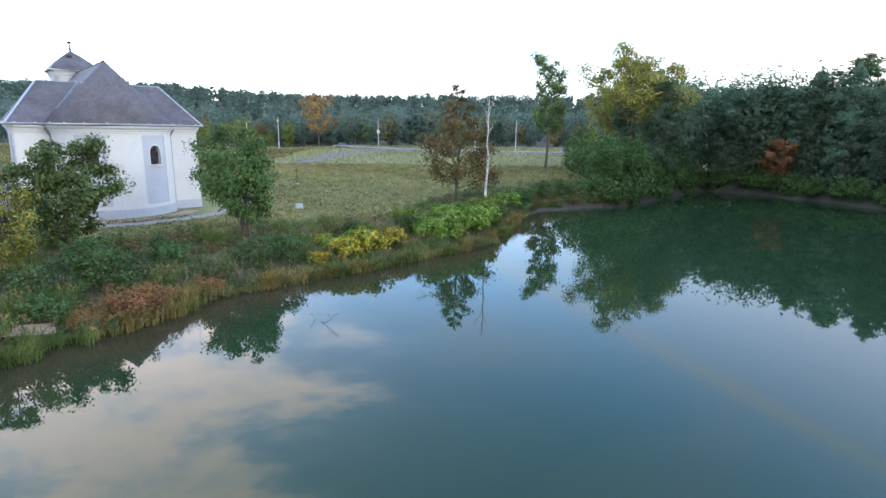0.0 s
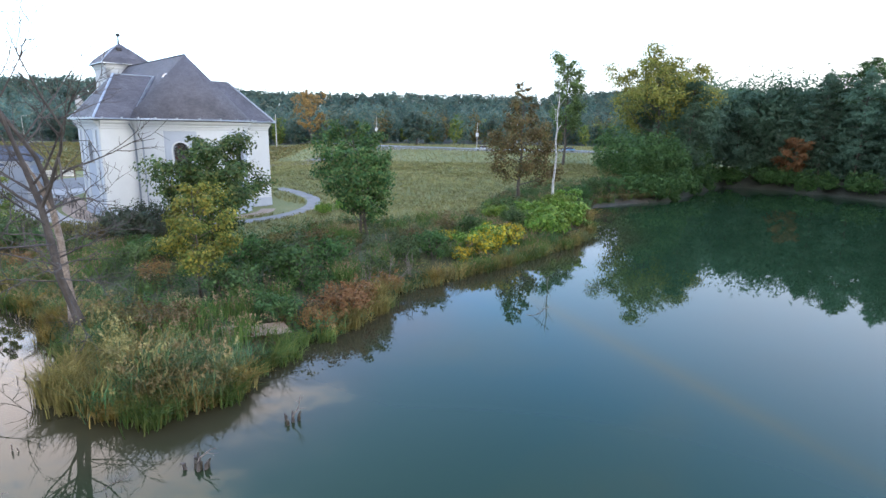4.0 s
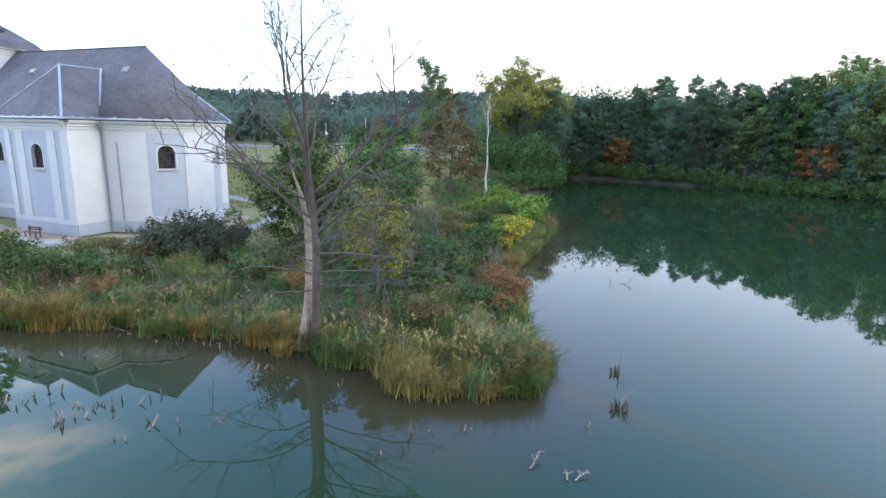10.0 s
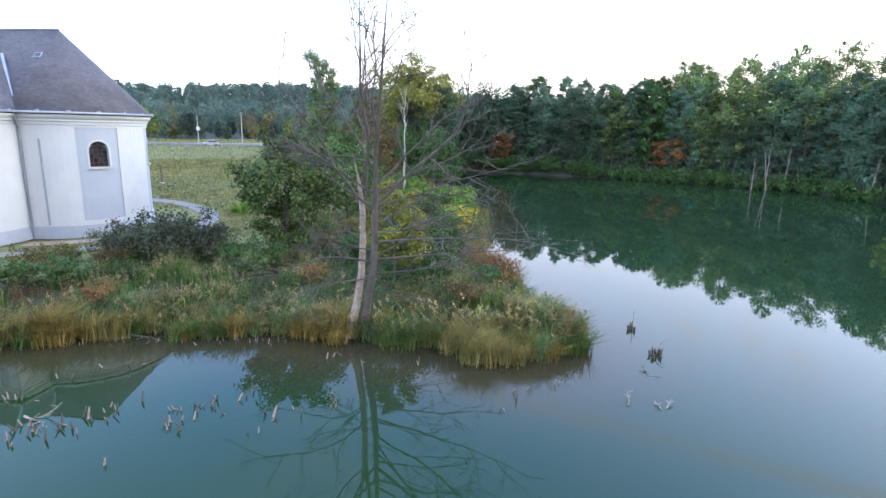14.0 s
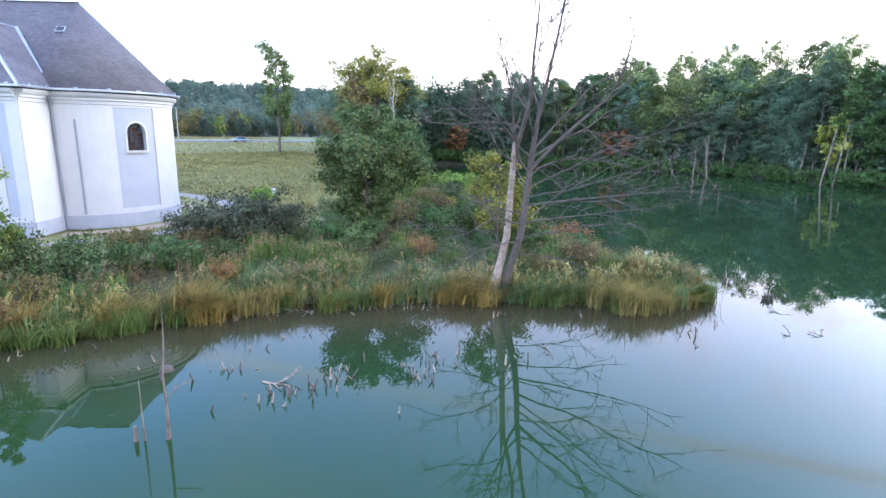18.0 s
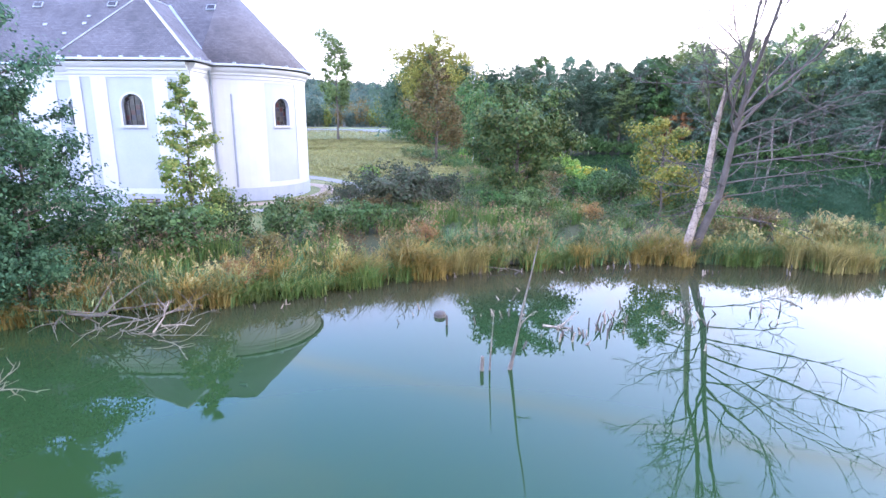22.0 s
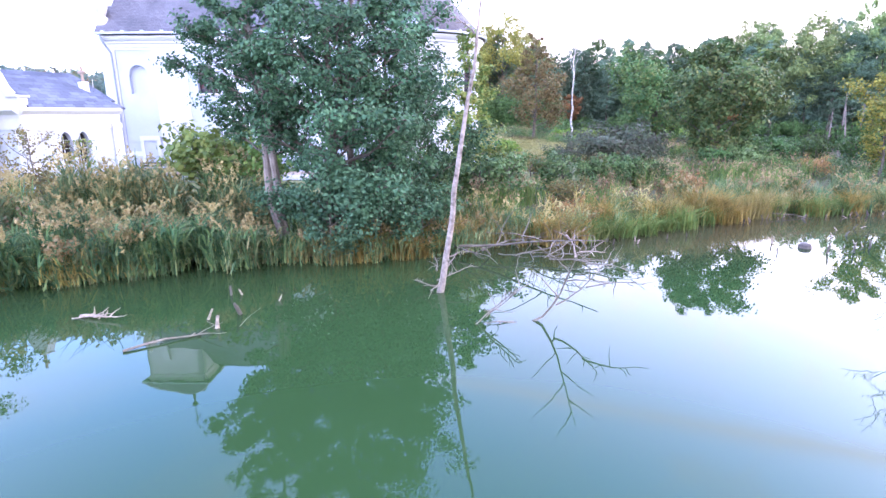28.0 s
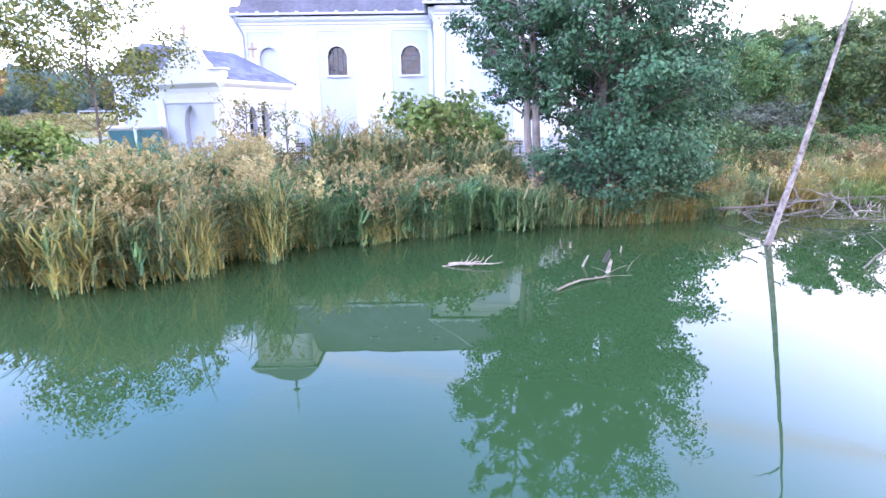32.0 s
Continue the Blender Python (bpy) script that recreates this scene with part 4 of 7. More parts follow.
# west gable with scrolled shoulders and stone vases
gable = bmesh.new()
outline = [(-5.5, 9.6), (5.5, 9.6), (5.3, 10.4), (4.4, 10.9), (3.9, 12.0), (3.0, 12.9), (2.6, 14.6), (-2.6, 14.6), (-3.0, 12.9), (-3.9, 12.0), (-4.4, 10.9), (-5.3, 10.4)]
front = gable.faces.new([gable.verts.new((NAVE_X1 + 0.35, y, z)) for y, z in outline])
ext = bmesh.ops.extrude_face_region(gable, geom=[front])
bmesh.ops.translate(gable, vec=(-0.55, 0, 0), verts=[g for g in ext["geom"] if isinstance(g, bmesh.types.BMVert)])
part("west_gable", gable, WHITE, church)
for sy in (1, -1):
    v, f = loft([(0.42, 10.3), (0.42, 10.8), (0.25, 10.95), (0.42, 11.4), (0.5, 11.8), (0.36, 12.15), (0.16, 12.35), (0.20, 12.5), (0.05, 12.7)], 12)
    part("vase", ([(x + NAVE_X1, y + 5.0 * sy, z) for x, y, z in v], f), STONE, church, "pale stone vase on the gable shoulder")
# door in the nave's lake side
mp, ln = straight((NAVE_X1, NAVE_Y), (WING_X1, NAVE_Y))
door = part("side_door", strip(mp, 2.0, 3.0, 0.0, 2.15, 0.06, 0.10), PALE, church, "pale grey panelled side door")
part("door_surround", strip(mp, 1.75, 3.25, 2.15, 2.5, 0.07, 0.18), WHITE, door)
for a, b in ((1.75, 2.0), (3.0, 3.25)):
    part("door_jamb", strip(mp, a, b, 0.0, 2.15, 0.07, 0.16), WHITE, door)

# ---- plants ----
rng = np.random.default_rng(11)


def rand_dirs(n, r):
    v = r.normal(size=(n, 3))
    return v / np.linalg.norm(v, axis=1, keepdims=True)


def leaves_mesh(name, centres, size, material, r, flat=0.0, droop=0.0, ratio=1.5, out=None, jitter=0.7, corners=4):
    """One small leaf at each centre; far woods make do with three corners."""
    c = np.asarray(centres, float)
    n = len(c)
    if droop > 0.3:
        d = rand_dirs(n, r)
        d[:, 2] = d[:, 2] * (1 - flat) - droop
        d /= np.linalg.norm(d, axis=1, keepdims=True)
        s = np.cross(d, rand_dirs(n, r))
    else:
        # leaves turn their faces to the light: up and outwards from the crown
        face = rand_dirs(n, r) * jitter + np.array([0, 0, 0.5])
        if out is not None:
            face += out * 0.75
        face /= np.linalg.norm(face, axis=1, keepdims=True) + 1e-9
        d = np.cross(face, rand_dirs(n, r))
        d /= np.linalg.norm(d, axis=1, keepdims=True) + 1e-9
        s = np.cross(face, d)
    s /= np.linalg.norm(s, axis=1, keepdims=True) + 1e-9
    k = (size * r.uniform(0.6, 1.4, n))[:, None]
    a, b, e, f = c - d * k * 0.5, c + s * k * 0.5 / ratio, c + d * k * 0.5, c - s * k * 0.5 / ratio
    verts = np.stack([a, b, e, f] if corners == 4 else [a, b * 1.2 - c * 0.2, 2 * e - b * 0.7 - c * 0.3], 1)
    return quads_mesh(name, verts, corners, material)


def quads_mesh(name, verts, per, material):
    """Separate polygons with `per` corners each from a flat array of corners."""
    v = np.asarray(verts, float).reshape(-1, 3)
    n = len(v) // per
    me = bpy.data.meshes.new(name)
    me.vertices.add(len(v))
    me.vertices.foreach_set("co", v.ravel())
    me.loops.add(len(v))
    me.loops.foreach_set("vertex_index", np.arange(len(v), dtype=np.int32))
    me.polygons.add(n)
    me.polygons.foreach_set("loop_start", np.arange(0, per * n, per, dtype=np.int32))
    me.update(calc_edges=True)
    me.materials.append(material)
    return me


def skeleton_tree(r, height, spread, first=0.25, limbs=14, trunk=0.16, lean=(0, 0), rise=0.55, twigs=5, wobble=0.06, shape="round", stems=1):
    """Trunk, limbs and twigs as tapered polylines; returns wood pieces and the places where leaves sit."""
    wood, tips = [], []
    for stem in range(stems):
        off = Vector((0, 0, 0)) if stems == 1 else Vector((r.normal() * 0.35, r.normal() * 0.35, 0))
        h = height * (1 if stem == 0 else r.uniform(0.75, 0.95))
        ln = Vector((lean[0] + (r.normal() * 0.08 if stems > 1 else 0), lean[1] + (r.normal() * 0.08 if stems > 1 else 0), 0))
        pts, k = [], 9
        for i in range(k + 1):
            s = i / k
            pts.append(off + Vector((ln.x * h * s + r.normal() * wobble * h * 0.12 * (s > 0), ln.y * h * s + r.normal() * wobble * h * 0.12 * (s > 0), h * 0.94 * s)))
        rad = [trunk * (1.25 if i == 0 else 1) * (1 - 0.9 * i / k) + 0.012 for i in range(k + 1)]
        wood.append(tube(pts, rad, 8))
        tips += [(pts[-1], 0.10 * spread), (pts[-1].lerp(pts[-2], 0.6), 0.16 * spread)]
        for j in range(limbs):
            s = first + (0.97 - first) * (j + r.uniform(0, 0.8)) / limbs
            q = (s - first) / (1 - first)
            prof = {"round": math.sin(math.pi * min(1, 0.18 + 0.80 * q)) ** 0.7, "cone": 1.05 - 0.9 * q, "column": 0.75 + 0.25 * math.sin(math.pi * q),
                    "vase": 0.35 + 0.65 * q if q < 0.8 else 1.8 * (1 - q) + 0.5,
                    "alder": min(1.0, 3.4 * (1 - q) + 0.22) * (0.66 + 0.34 * math.sin(math.pi * q))}[shape]
            length = spread * prof * r.uniform(0.62, 1.18)
            az = j * 2.4 + r.uniform(-0.5, 0.5)
            i0 = s * k
            base = pts[int(i0)].lerp(pts[min(k, int(i0) + 1)], i0 - int(i0))
            out = Vector((math.cos(az), math.sin(az), 0))
            up = rise * r.uniform(0.5, 1.3)
            lp = [base]
            for m in range(1, 5):
                f = m / 4
                lp.append(base + out * length * f + Vector((r.normal() * 0.05 * length, r.normal() * 0.05 * length, length * up * (f ** 1.3))))
            br = max(0.015, trunk * 0.42 * (1 - 0.75 * s))
            wood.append(tube(lp, [br * (1 - 0.8 * m / 4) + 0.006 for m in range(5)], 5))
            for t in range(twigs):
                f = 0.35 + 0.65 * (t + r.uniform(0, 1)) / twigs
                m0 = min(3, int(f * 4))
                p = lp[m0].lerp(lp[m0 + 1], f * 4 - m0)
                az2 = az + r.uniform(-1.5, 1.5)
                tl = length * 0.34 * r.uniform(0.6, 1.3)
                e = p + Vector((math.cos(az2) * tl, math.sin(az2) * tl, tl * r.uniform(-0.15, 0.8)))
                wood.append(tube([p, p.lerp(e, 0.5) + Vector((0, 0, 0.05 * tl)), e], [br * 0.35 + 0.004, br * 0.2 + 0.004, 0.004], 4))
                tips.append((p.lerp(e, 0.75), tl))
            tips.append((lp[-1], length * 0.3))
    return wood, tips


def leaf_places(tips, count, r, puff=0.55, floor=0.3):
    t = np.array([list(p) for p, _ in tips])
    w = np.array([max(floor, s) for _, s in tips])
    pick = r.choice(len(t), count, p=w ** 1.5 / (w ** 1.5).sum())
    g = rand_dirs(count, r) * (r.uniform(0.03, 1, count) ** 0.62 * w[pick] * puff * 1.75)[:, None]
    g[:, 2] *= 0.75
    return t[pick] + g, g / (np.linalg.norm(g, axis=1, keepdims=True) + 1e-9)


def outward(places, clump):
    """The way each leaf faces: out of its own clump and out of the crown."""
    o = places - places.mean(0) - np.array([0, 0, 0.3])
    o[:, 2] *= 0.6
    return 0.5 * o / (np.linalg.norm(o, axis=1, keepdims=True) + 1e-9) + 0.8 * clump


def tree(name, label, x, y, height, spread, leaf, count, size, seed, z=None, bark=None, category="tree", sink=0.1, turn=0.0, droop=0.1, puff=0.55, fine_wood=True, corners=4, **shape):
    r = np.random.default_rng(seed)
    wood, tips = skeleton_tree(r, height, spread, **shape)
    z = gz(x, y) if z is None else z
    ob = thing(name, label, category, pose(x, y, z - sink, 0, 0, turn))
    part("trunk", joined([w for w in wood if len(w[0]) > 12] if fine_wood is False else wood), bark or BARK, ob)
    if count:
        places, clump = leaf_places(tips, count, r, puff)
        keep = places[:, 2] > 0.25
        places, clump = places[keep], clump[keep]
        part("crown", leaves_mesh("crown", places, size, leaf, r, droop=droop, out=outward(places, clump), corners=corners), leaf, ob)
    return ob

# ---- trees on the near shore ----
tree("maple_tree", "round dark green maple with two stems on the meadow bank", -17.2, 46.9, 9.6, 2.9, LEAF_MAPLE, 15000, 0.24, 21, puff=0.58, rise=0.85, limbs=26, twigs=6, first=0.12, trunk=0.13, stems=2)
tree("maple_tree", "dense green maple with browning top beside the church path", -27.5, 39.0, 8.4, 3.1, LEAF_MAPLE, 17000, 0.23, 22, turn=150, puff=0.58, rise=0.8, limbs=28, twigs=7, first=0.1, trunk=0.14)
tree("willow_tree", "young tree with yellow-green autumn leaves near the water", -25.3, 29.8, 6.6, 1.8, LEAF_WILLOW, 6500, 0.17, 23, puff=0.7, limbs=18, twigs=6, first=0.15, trunk=0.08, rise=0.8)
tree("oak_tree", "tall browning oak on the meadow edge", 2.0, 72.5, 16.2, 4.4, LEAF_BROWN, 8500, 0.32, 24, puff=0.7, limbs=28, twigs=6, first=0.12, trunk=0.22, shape="cone", rise=0.7)
tree("birch_tree", "dead white birch with bare forked top", 5.5, 68.3, 15.8, 1.3, LEAF_YELLOW, 0, 0.2, 25, bark=BIRCH, limbs=9, twigs=4, first=0.62, trunk=0.17, rise=2.2)
tree("poplar_tree", "slender green poplar standing alone", 23.0, 122.0, 23.0, 3.2, LEAF_LIGHT, 7500, 0.45, 26, puff=0.8, limbs=26, twigs=6, first=0.28, trunk=0.3, shape="column", rise=1.2)
tree("poplar_tree", "tall yellow-green poplar above the dark wood", 35.0, 102.0, 22.0, 7.8, LEAF_YELLOW, 24000, 0.36, 27, puff=0.46, limbs=34, twigs=7, first=0.3, trunk=0.35, rise=0.9)
tree("maple_tree", "slim young maple with yellowing leaves by the church", -47.2, 45.8, 8.8, 2.0, LEAF_OLIVE, 7500, 0.17, 28, puff=0.62, limbs=32, twigs=5, first=0.08, trunk=0.06, shape="cone", rise=0.35)
tree("alder_tree", "tall bushy alder leaning over the water", -57.3, 43.8, 15.0, 3.0, LEAF_ALDER, 46000, 0.135, 29, puff=0.36, limbs=34, twigs=7, first=0.10, trunk=0.17, stems=3)
tree("alder_tree", "broad alder with pale bare lower trunks", -58.9, 45.2, 13.0, 2.0, LEAF_ALDER, 18000, 0.135, 30, puff=0.36, limbs=28, twigs=7, first=0.36, trunk=0.17, stems=2, lean=(-0.02, 0.05), bark=DEADWOOD)
tree("alder_tree", "bushy young alder at the bank", -55.3, 42.9, 9.0, 2.2, LEAF_ALDER, 20000, 0.135, 32, puff=0.5, limbs=24, twigs=6, first=0.05, trunk=0.08, stems=2)
tree("ash_tree", "thin tree with sparse yellowing leaves beside the annex", -68.2, 61.5, 7.6, 3.0, LEAF_OLIVE, 11000, 0.15, 31, limbs=18, twigs=6, first=0.25, trunk=0.07, rise=1.1)
tree("ash_tree", "small tree with sparse reddish autumn leaves by the road", -73.5, 70.0, 7.5, 2.4, LEAF_RUST, 1900, 0.18, 33, limbs=18, twigs=6, first=0.25, trunk=0.08, rise=0.9)
tree("sapling", "young sapling with brown autumn leaves before the annex", -63.5, 57.6, 3.7, 1.2, LEAF_BROWN, 700, 0.13, 71, limbs=16, twigs=4, first=0.2, trunk=0.035, rise=1.0)
tree("sapling", "thin sapling with few green leaves before the annex", -61.7, 57.3, 3.2, 0.7, LEAF_OLIVE, 350, 0.12, 72, limbs=12, twigs=4, first=0.3, trunk=0.03, rise=1.1)
tree("lime_tree", "bare brown tree behind the annex", -52.0, 96.0, 9.0, 3.0, LEAF_RUST, 500, 0.2, 34, limbs=20, twigs=6, first=0.25, trunk=0.12, rise=0.9)
tree("lime_tree", "tall reddish-brown half-bare tree by the road", -47.0, 208.0, 20.0, 5.0, LEAF_RUST, 2200, 0.7, 35, limbs=26, twigs=5, first=0.2, trunk=0.3, rise=1.0)
tree("lime_tree", "broad dark tree beside the far road", -8.0, 196.0, 12.0, 5.0, LEAF_FAR_HAZED, 4000, 0.8, 36, limbs=22, twigs=5, first=0.1, trunk=0.25)
# ---- the wood beyond the lake ----
kinds = []
KIND_H = (25, 27, 24, 22, 26, 23)
for i in range(6):
    r = np.random.default_rng(100 + i)
    wood, tips = skeleton_tree(r, KIND_H[i], (3.8, 3.4, 4.3, 4.1, 3.3, 3.9)[i], limbs=62, twigs=4, first=0.12, trunk=0.24, shape="alder" if i != 3 else "round", rise=(0.15, 0.3, 0.25, 0.6, 0.2, 0.35)[i])
    ob = thing("wood_tree", ("tall dark green alder in the wood across the lake", "slim dark green alder in the wood across the lake", "broad dark tree in the wood across the lake",
                             "lighter green poplar in the wood across the lake", "tall narrow alder in the wood across the lake", "deep green alder in the wood across the lake")[i], "tree", pose(0, 0, -200), "trees of the far wood")
    part("trunk", joined([w for w in wood if len(w[0]) > 12]), BARK, ob)
    spread_out, clump = leaf_places(tips, 10500, r, 0.56, 0.85)
    leaf = (LEAF_FOREST_HAZED, LEAF_FOREST_HAZED, LEAF_FOREST_HAZED, LEAF_LIGHT, LEAF_FOREST_HAZED, LEAF_DARK)[i]
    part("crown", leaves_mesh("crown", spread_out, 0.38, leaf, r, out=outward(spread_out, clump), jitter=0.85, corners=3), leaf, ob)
    kinds.append(ob)
spots = []
edge = [(30, 85), (41, 97), (52, 109), (61, 101), (69, 84), (75, 68), (79, 53), (80, 36), (73, 24), (69, 11), (62, -12), (52, -36)]
for a, b in zip(edge, edge[1:]):
    dx, dy = b[0] - a[0], b[1] - a[1]
    ln = math.hypot(dx, dy)
    nx, ny = -dy / ln, dx / ln
    if shore_distance(np.array([(a[0] + b[0]) / 2 + nx * 6]), np.array([(a[1] + b[1]) / 2 + ny * 6]))[0] < 0:
        nx, ny = -nx, -ny
    for row in range(2):
        count = max(1, round(ln / (4.2 if row == 0 else 5.5)))
        for k in range(count):
            f = (k + rng.uniform(0.1, 0.9)) / count
            dd = 2.0 + row * 6.0 + rng.uniform(-1.2, 1.2)
            x, y = a[0] + dx * f + nx * dd, a[1] + dy * f + ny * dd
            if shore_distance(np.array([x]), np.array([y]))[0] > 1.0 and x > 37:
                spots.append((x, y, row))
used = set()
for x, y, row in spots:
    i = int(rng.choice(6, p=[0.22, 0.2, 0.18, 0.08, 0.18, 0.14]))
    aim = np.interp(y, [0, 30, 60, 85, 110], [27.5, 28.0, 28.0, 26.0, 22.5]) * rng.uniform(0.80, 1.0) * (0.86 if row == 0 else 1.0)
    s = aim / KIND_H[i]
    m = pose(x, y, gz(x, y) - 0.2, 0, 0, rng.uniform(0, 360))
    if i in used:
        ob = copy_thing(kinds[i], m)
    else:
        ob = kinds[i]
        ob.matrix_world = m
        used.add(i)
    ob.scale = (s * rng.uniform(0.95, 1.2), s * rng.uniform(0.95, 1.2), s)
for label, x, y, h, w, leaf, seed in (("red autumn maple at the far shore", 77.0, 62.0, 9.5, 3.2, LEAF_RED, 61), ("brown autumn tree at the far shore", 61.0, 99.0, 9.0, 3.0, LEAF_RUST, 62),
                                      ("light green poplar over the far wood", 82.0, 50.0, 28.0, 4.8, LEAF_POPLAR_SUNLIT, 63), ("yellowing poplar over the far wood", 80.0, 20.0, 28.5, 4.8, LEAF_POPLAR_SUNLIT, 64),
                                      ("light green poplar over the far wood", 83.0, 60.0, 27.0, 4.2, LEAF_POPLAR_SUNLIT, 66), ("light green poplar over the far wood", 86.0, 64.5, 28.0, 4.4, LEAF_POPLAR_SUNLIT, 67),
                                      ("light green poplar over the far wood", 84.5, 41.0, 29.0, 4.8, LEAF_POPLAR_SUNLIT, 68), ("yellowing poplar over the far wood", 87.0, 34.0, 29.5, 5.0, LEAF_POPLAR_SUNLIT, 69),
                                      ("yellowish small tree at the far shore", 71.0, 19.0, 13.0, 2.6, LEAF_YELLOW, 65)):
    tree("shore_tree", label, x, y, h, w, leaf, 17000 if h > 20 else 5000, 0.40, seed, limbs=50 if h > 20 else 26, twigs=6, first=0.12 if h > 20 else 0.2, trunk=0.2, puff=0.9 if h > 20 else 0.5, rise=0.6, wobble=0.12, corners=3)


def forest(name, label, points, seed, leaf, h0, h1, leaves, size, wide=0.2):
    """Woodland too far off to count: crowns of leaf clumps in one mesh."""
    r = np.random.default_rng(seed)
    p = np.array(points)
    n = len(p)
    h = r.uniform(h0, h1, n)
    z = ground_z(p[:, 0], p[:, 1])
    w = h * r.uniform(0.75, 1.25, n) * wide
    c = r.normal(size=(n, leaves, 3))
    c /= np.linalg.norm(c, axis=2, keepdims=True)
    c *= (r.uniform(0.3, 1.0, (n, leaves)) ** 0.5)[:, :, None]
    # boughs bulge and leave hollows between them
    bulge = np.sin(c[:, :, 0] * 5 + r.uniform(0, 6, (n, 1))) + np.sin(c[:, :, 1] * 5 + r.uniform(0, 6, (n, 1))) + np.sin(c[:, :, 2] * 8 + r.uniform(0, 6, (n, 1)))
    c *= (0.92 + 0.11 * bulge)[:, :, None]
    face = c * np.array([1, 1, 0.7])
    c = c * np.stack([w, w, h * 0.5], 1)[:, None, :] + np.stack([p[:, 0], p[:, 1], z + h * 0.5], 1)[:, None, :]
    return solo(name, leaves_mesh(name, c.reshape(-1, 3), size, leaf, r, out=face.reshape(-1, 3), jitter=0.8, corners=3), leaf, label, "forest", "stuff")


pts = [(x, 205 + abs(x) * 0.05 + rng.uniform(0, 70)) for x in rng.uniform(-170, 260, 330)]
forest("roadside_wood", "mixed autumn woodland behind the road", pts, 5, LEAF_FAR_HAZED, 5, 15, 300, 1.1, 0.26)
pts = [(x, 200 + abs(x) * 0.05 + rng.uniform(0, 60)) for x in rng.uniform(-150, 220, 60)]
forest("autumn_wood", "russet and yellow autumn trees behind the road", pts, 16, LEAF_BROWN, 8, 15, 240, 0.9, 0.24)
pts = [(x, rng.uniform(300, 430)) for x in rng.uniform(-420, 420, 520)]
forest("mid_wood", "dense green woodland on rising ground", pts, 15, LEAF_FAR_HAZED, 9, 23, 150, 2.0, 0.26)
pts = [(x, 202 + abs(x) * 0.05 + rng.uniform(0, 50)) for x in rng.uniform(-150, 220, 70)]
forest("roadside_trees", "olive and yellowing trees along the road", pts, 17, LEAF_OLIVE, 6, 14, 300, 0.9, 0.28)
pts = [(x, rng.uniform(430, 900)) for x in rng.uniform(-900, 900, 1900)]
forest("far_wood", "distant wooded hills", pts, 6, LEAF_FAR_HAZED, 15, 24, 70, 4.0, 0.3)
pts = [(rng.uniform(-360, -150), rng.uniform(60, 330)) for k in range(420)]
forest("west_wood", "woodland beyond the cemetery", pts, 7, LEAF_FAR_HAZED, 10, 17, 110, 1.9, 0.26)
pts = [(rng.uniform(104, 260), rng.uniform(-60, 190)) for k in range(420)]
forest("east_wood", "deep woodland behind the lake shore", pts, 8, LEAF_FOREST_HAZED, 16, 23, 260, 1.5, 0.26)
pts = []
for (ax, ay), (bx, by) in zip(edge, edge[1:]):
    for k in range(round(math.hypot(bx - ax, by - ay) * 1.1)):
        f, g = rng.uniform(), rng.uniform(2, 16)
        x, y = ax + (bx - ax) * f + g * 0.92, ay + (by - ay) * f + g * 0.2
        if shore_distance(np.array([x]), np.array([y]))[0] > 2.0 and x > 42:
            pts.append((x, y))
forest("understorey", "dark green undergrowth between the trunks of the wood", pts, 12, LEAF_FOREST_HAZED, 5.0, 12.0, 300, 0.70, 0.3)
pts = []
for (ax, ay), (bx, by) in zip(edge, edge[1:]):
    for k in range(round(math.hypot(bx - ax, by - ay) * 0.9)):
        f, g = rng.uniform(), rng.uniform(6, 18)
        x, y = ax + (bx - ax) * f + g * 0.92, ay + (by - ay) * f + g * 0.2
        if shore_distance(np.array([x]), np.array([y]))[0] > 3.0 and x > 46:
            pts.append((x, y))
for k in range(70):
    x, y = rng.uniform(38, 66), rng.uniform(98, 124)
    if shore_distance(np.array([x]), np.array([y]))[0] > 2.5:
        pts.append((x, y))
forest("inner_wood", "close-grown dark green trees inside the wood", pts, 13, LEAF_FOREST_HAZED, 14.0, 22.0, 620, 0.70, 0.24)
# bushes that close the foot of the wood
pts = []
far_line = SHORE[37:] + SHORE_EAST[:9]
for a, b in zip(far_line, far_line[1:]):
    for k in range(max(6, round(math.hypot(b[0] - a[0], b[1] - a[1]) * 2.8))):
        f = rng.uniform()
        x, y = a[0] + (b[0] - a[0]) * f + rng.normal() * 1.4, a[1] + (b[1] - a[1]) * f + rng.normal() * 1.4
        if -0.25 < shore_distance(np.array([x]), np.array([y]))[0] < 4:
            pts.append((x, y))
forest("shore_thicket", "dense dark bushes along the far shore", pts, 9, LEAF_DARK, 1.2, 4.2, 190, 0.40, 0.55)
pts = [(27 + rng.uniform(-4, 16), 83 + rng.uniform(0, 22)) for k in range(60)]
pts = [p for p in pts if shore_distance(np.array([p[0]]), np.array([p[1]]))[0] > 0.6]
forest("cove_thicket", "tall green willow thicket beside the cove", pts, 10, LEAF_DARK, 3.5, 10.0, 900, 0.36, 0.30)

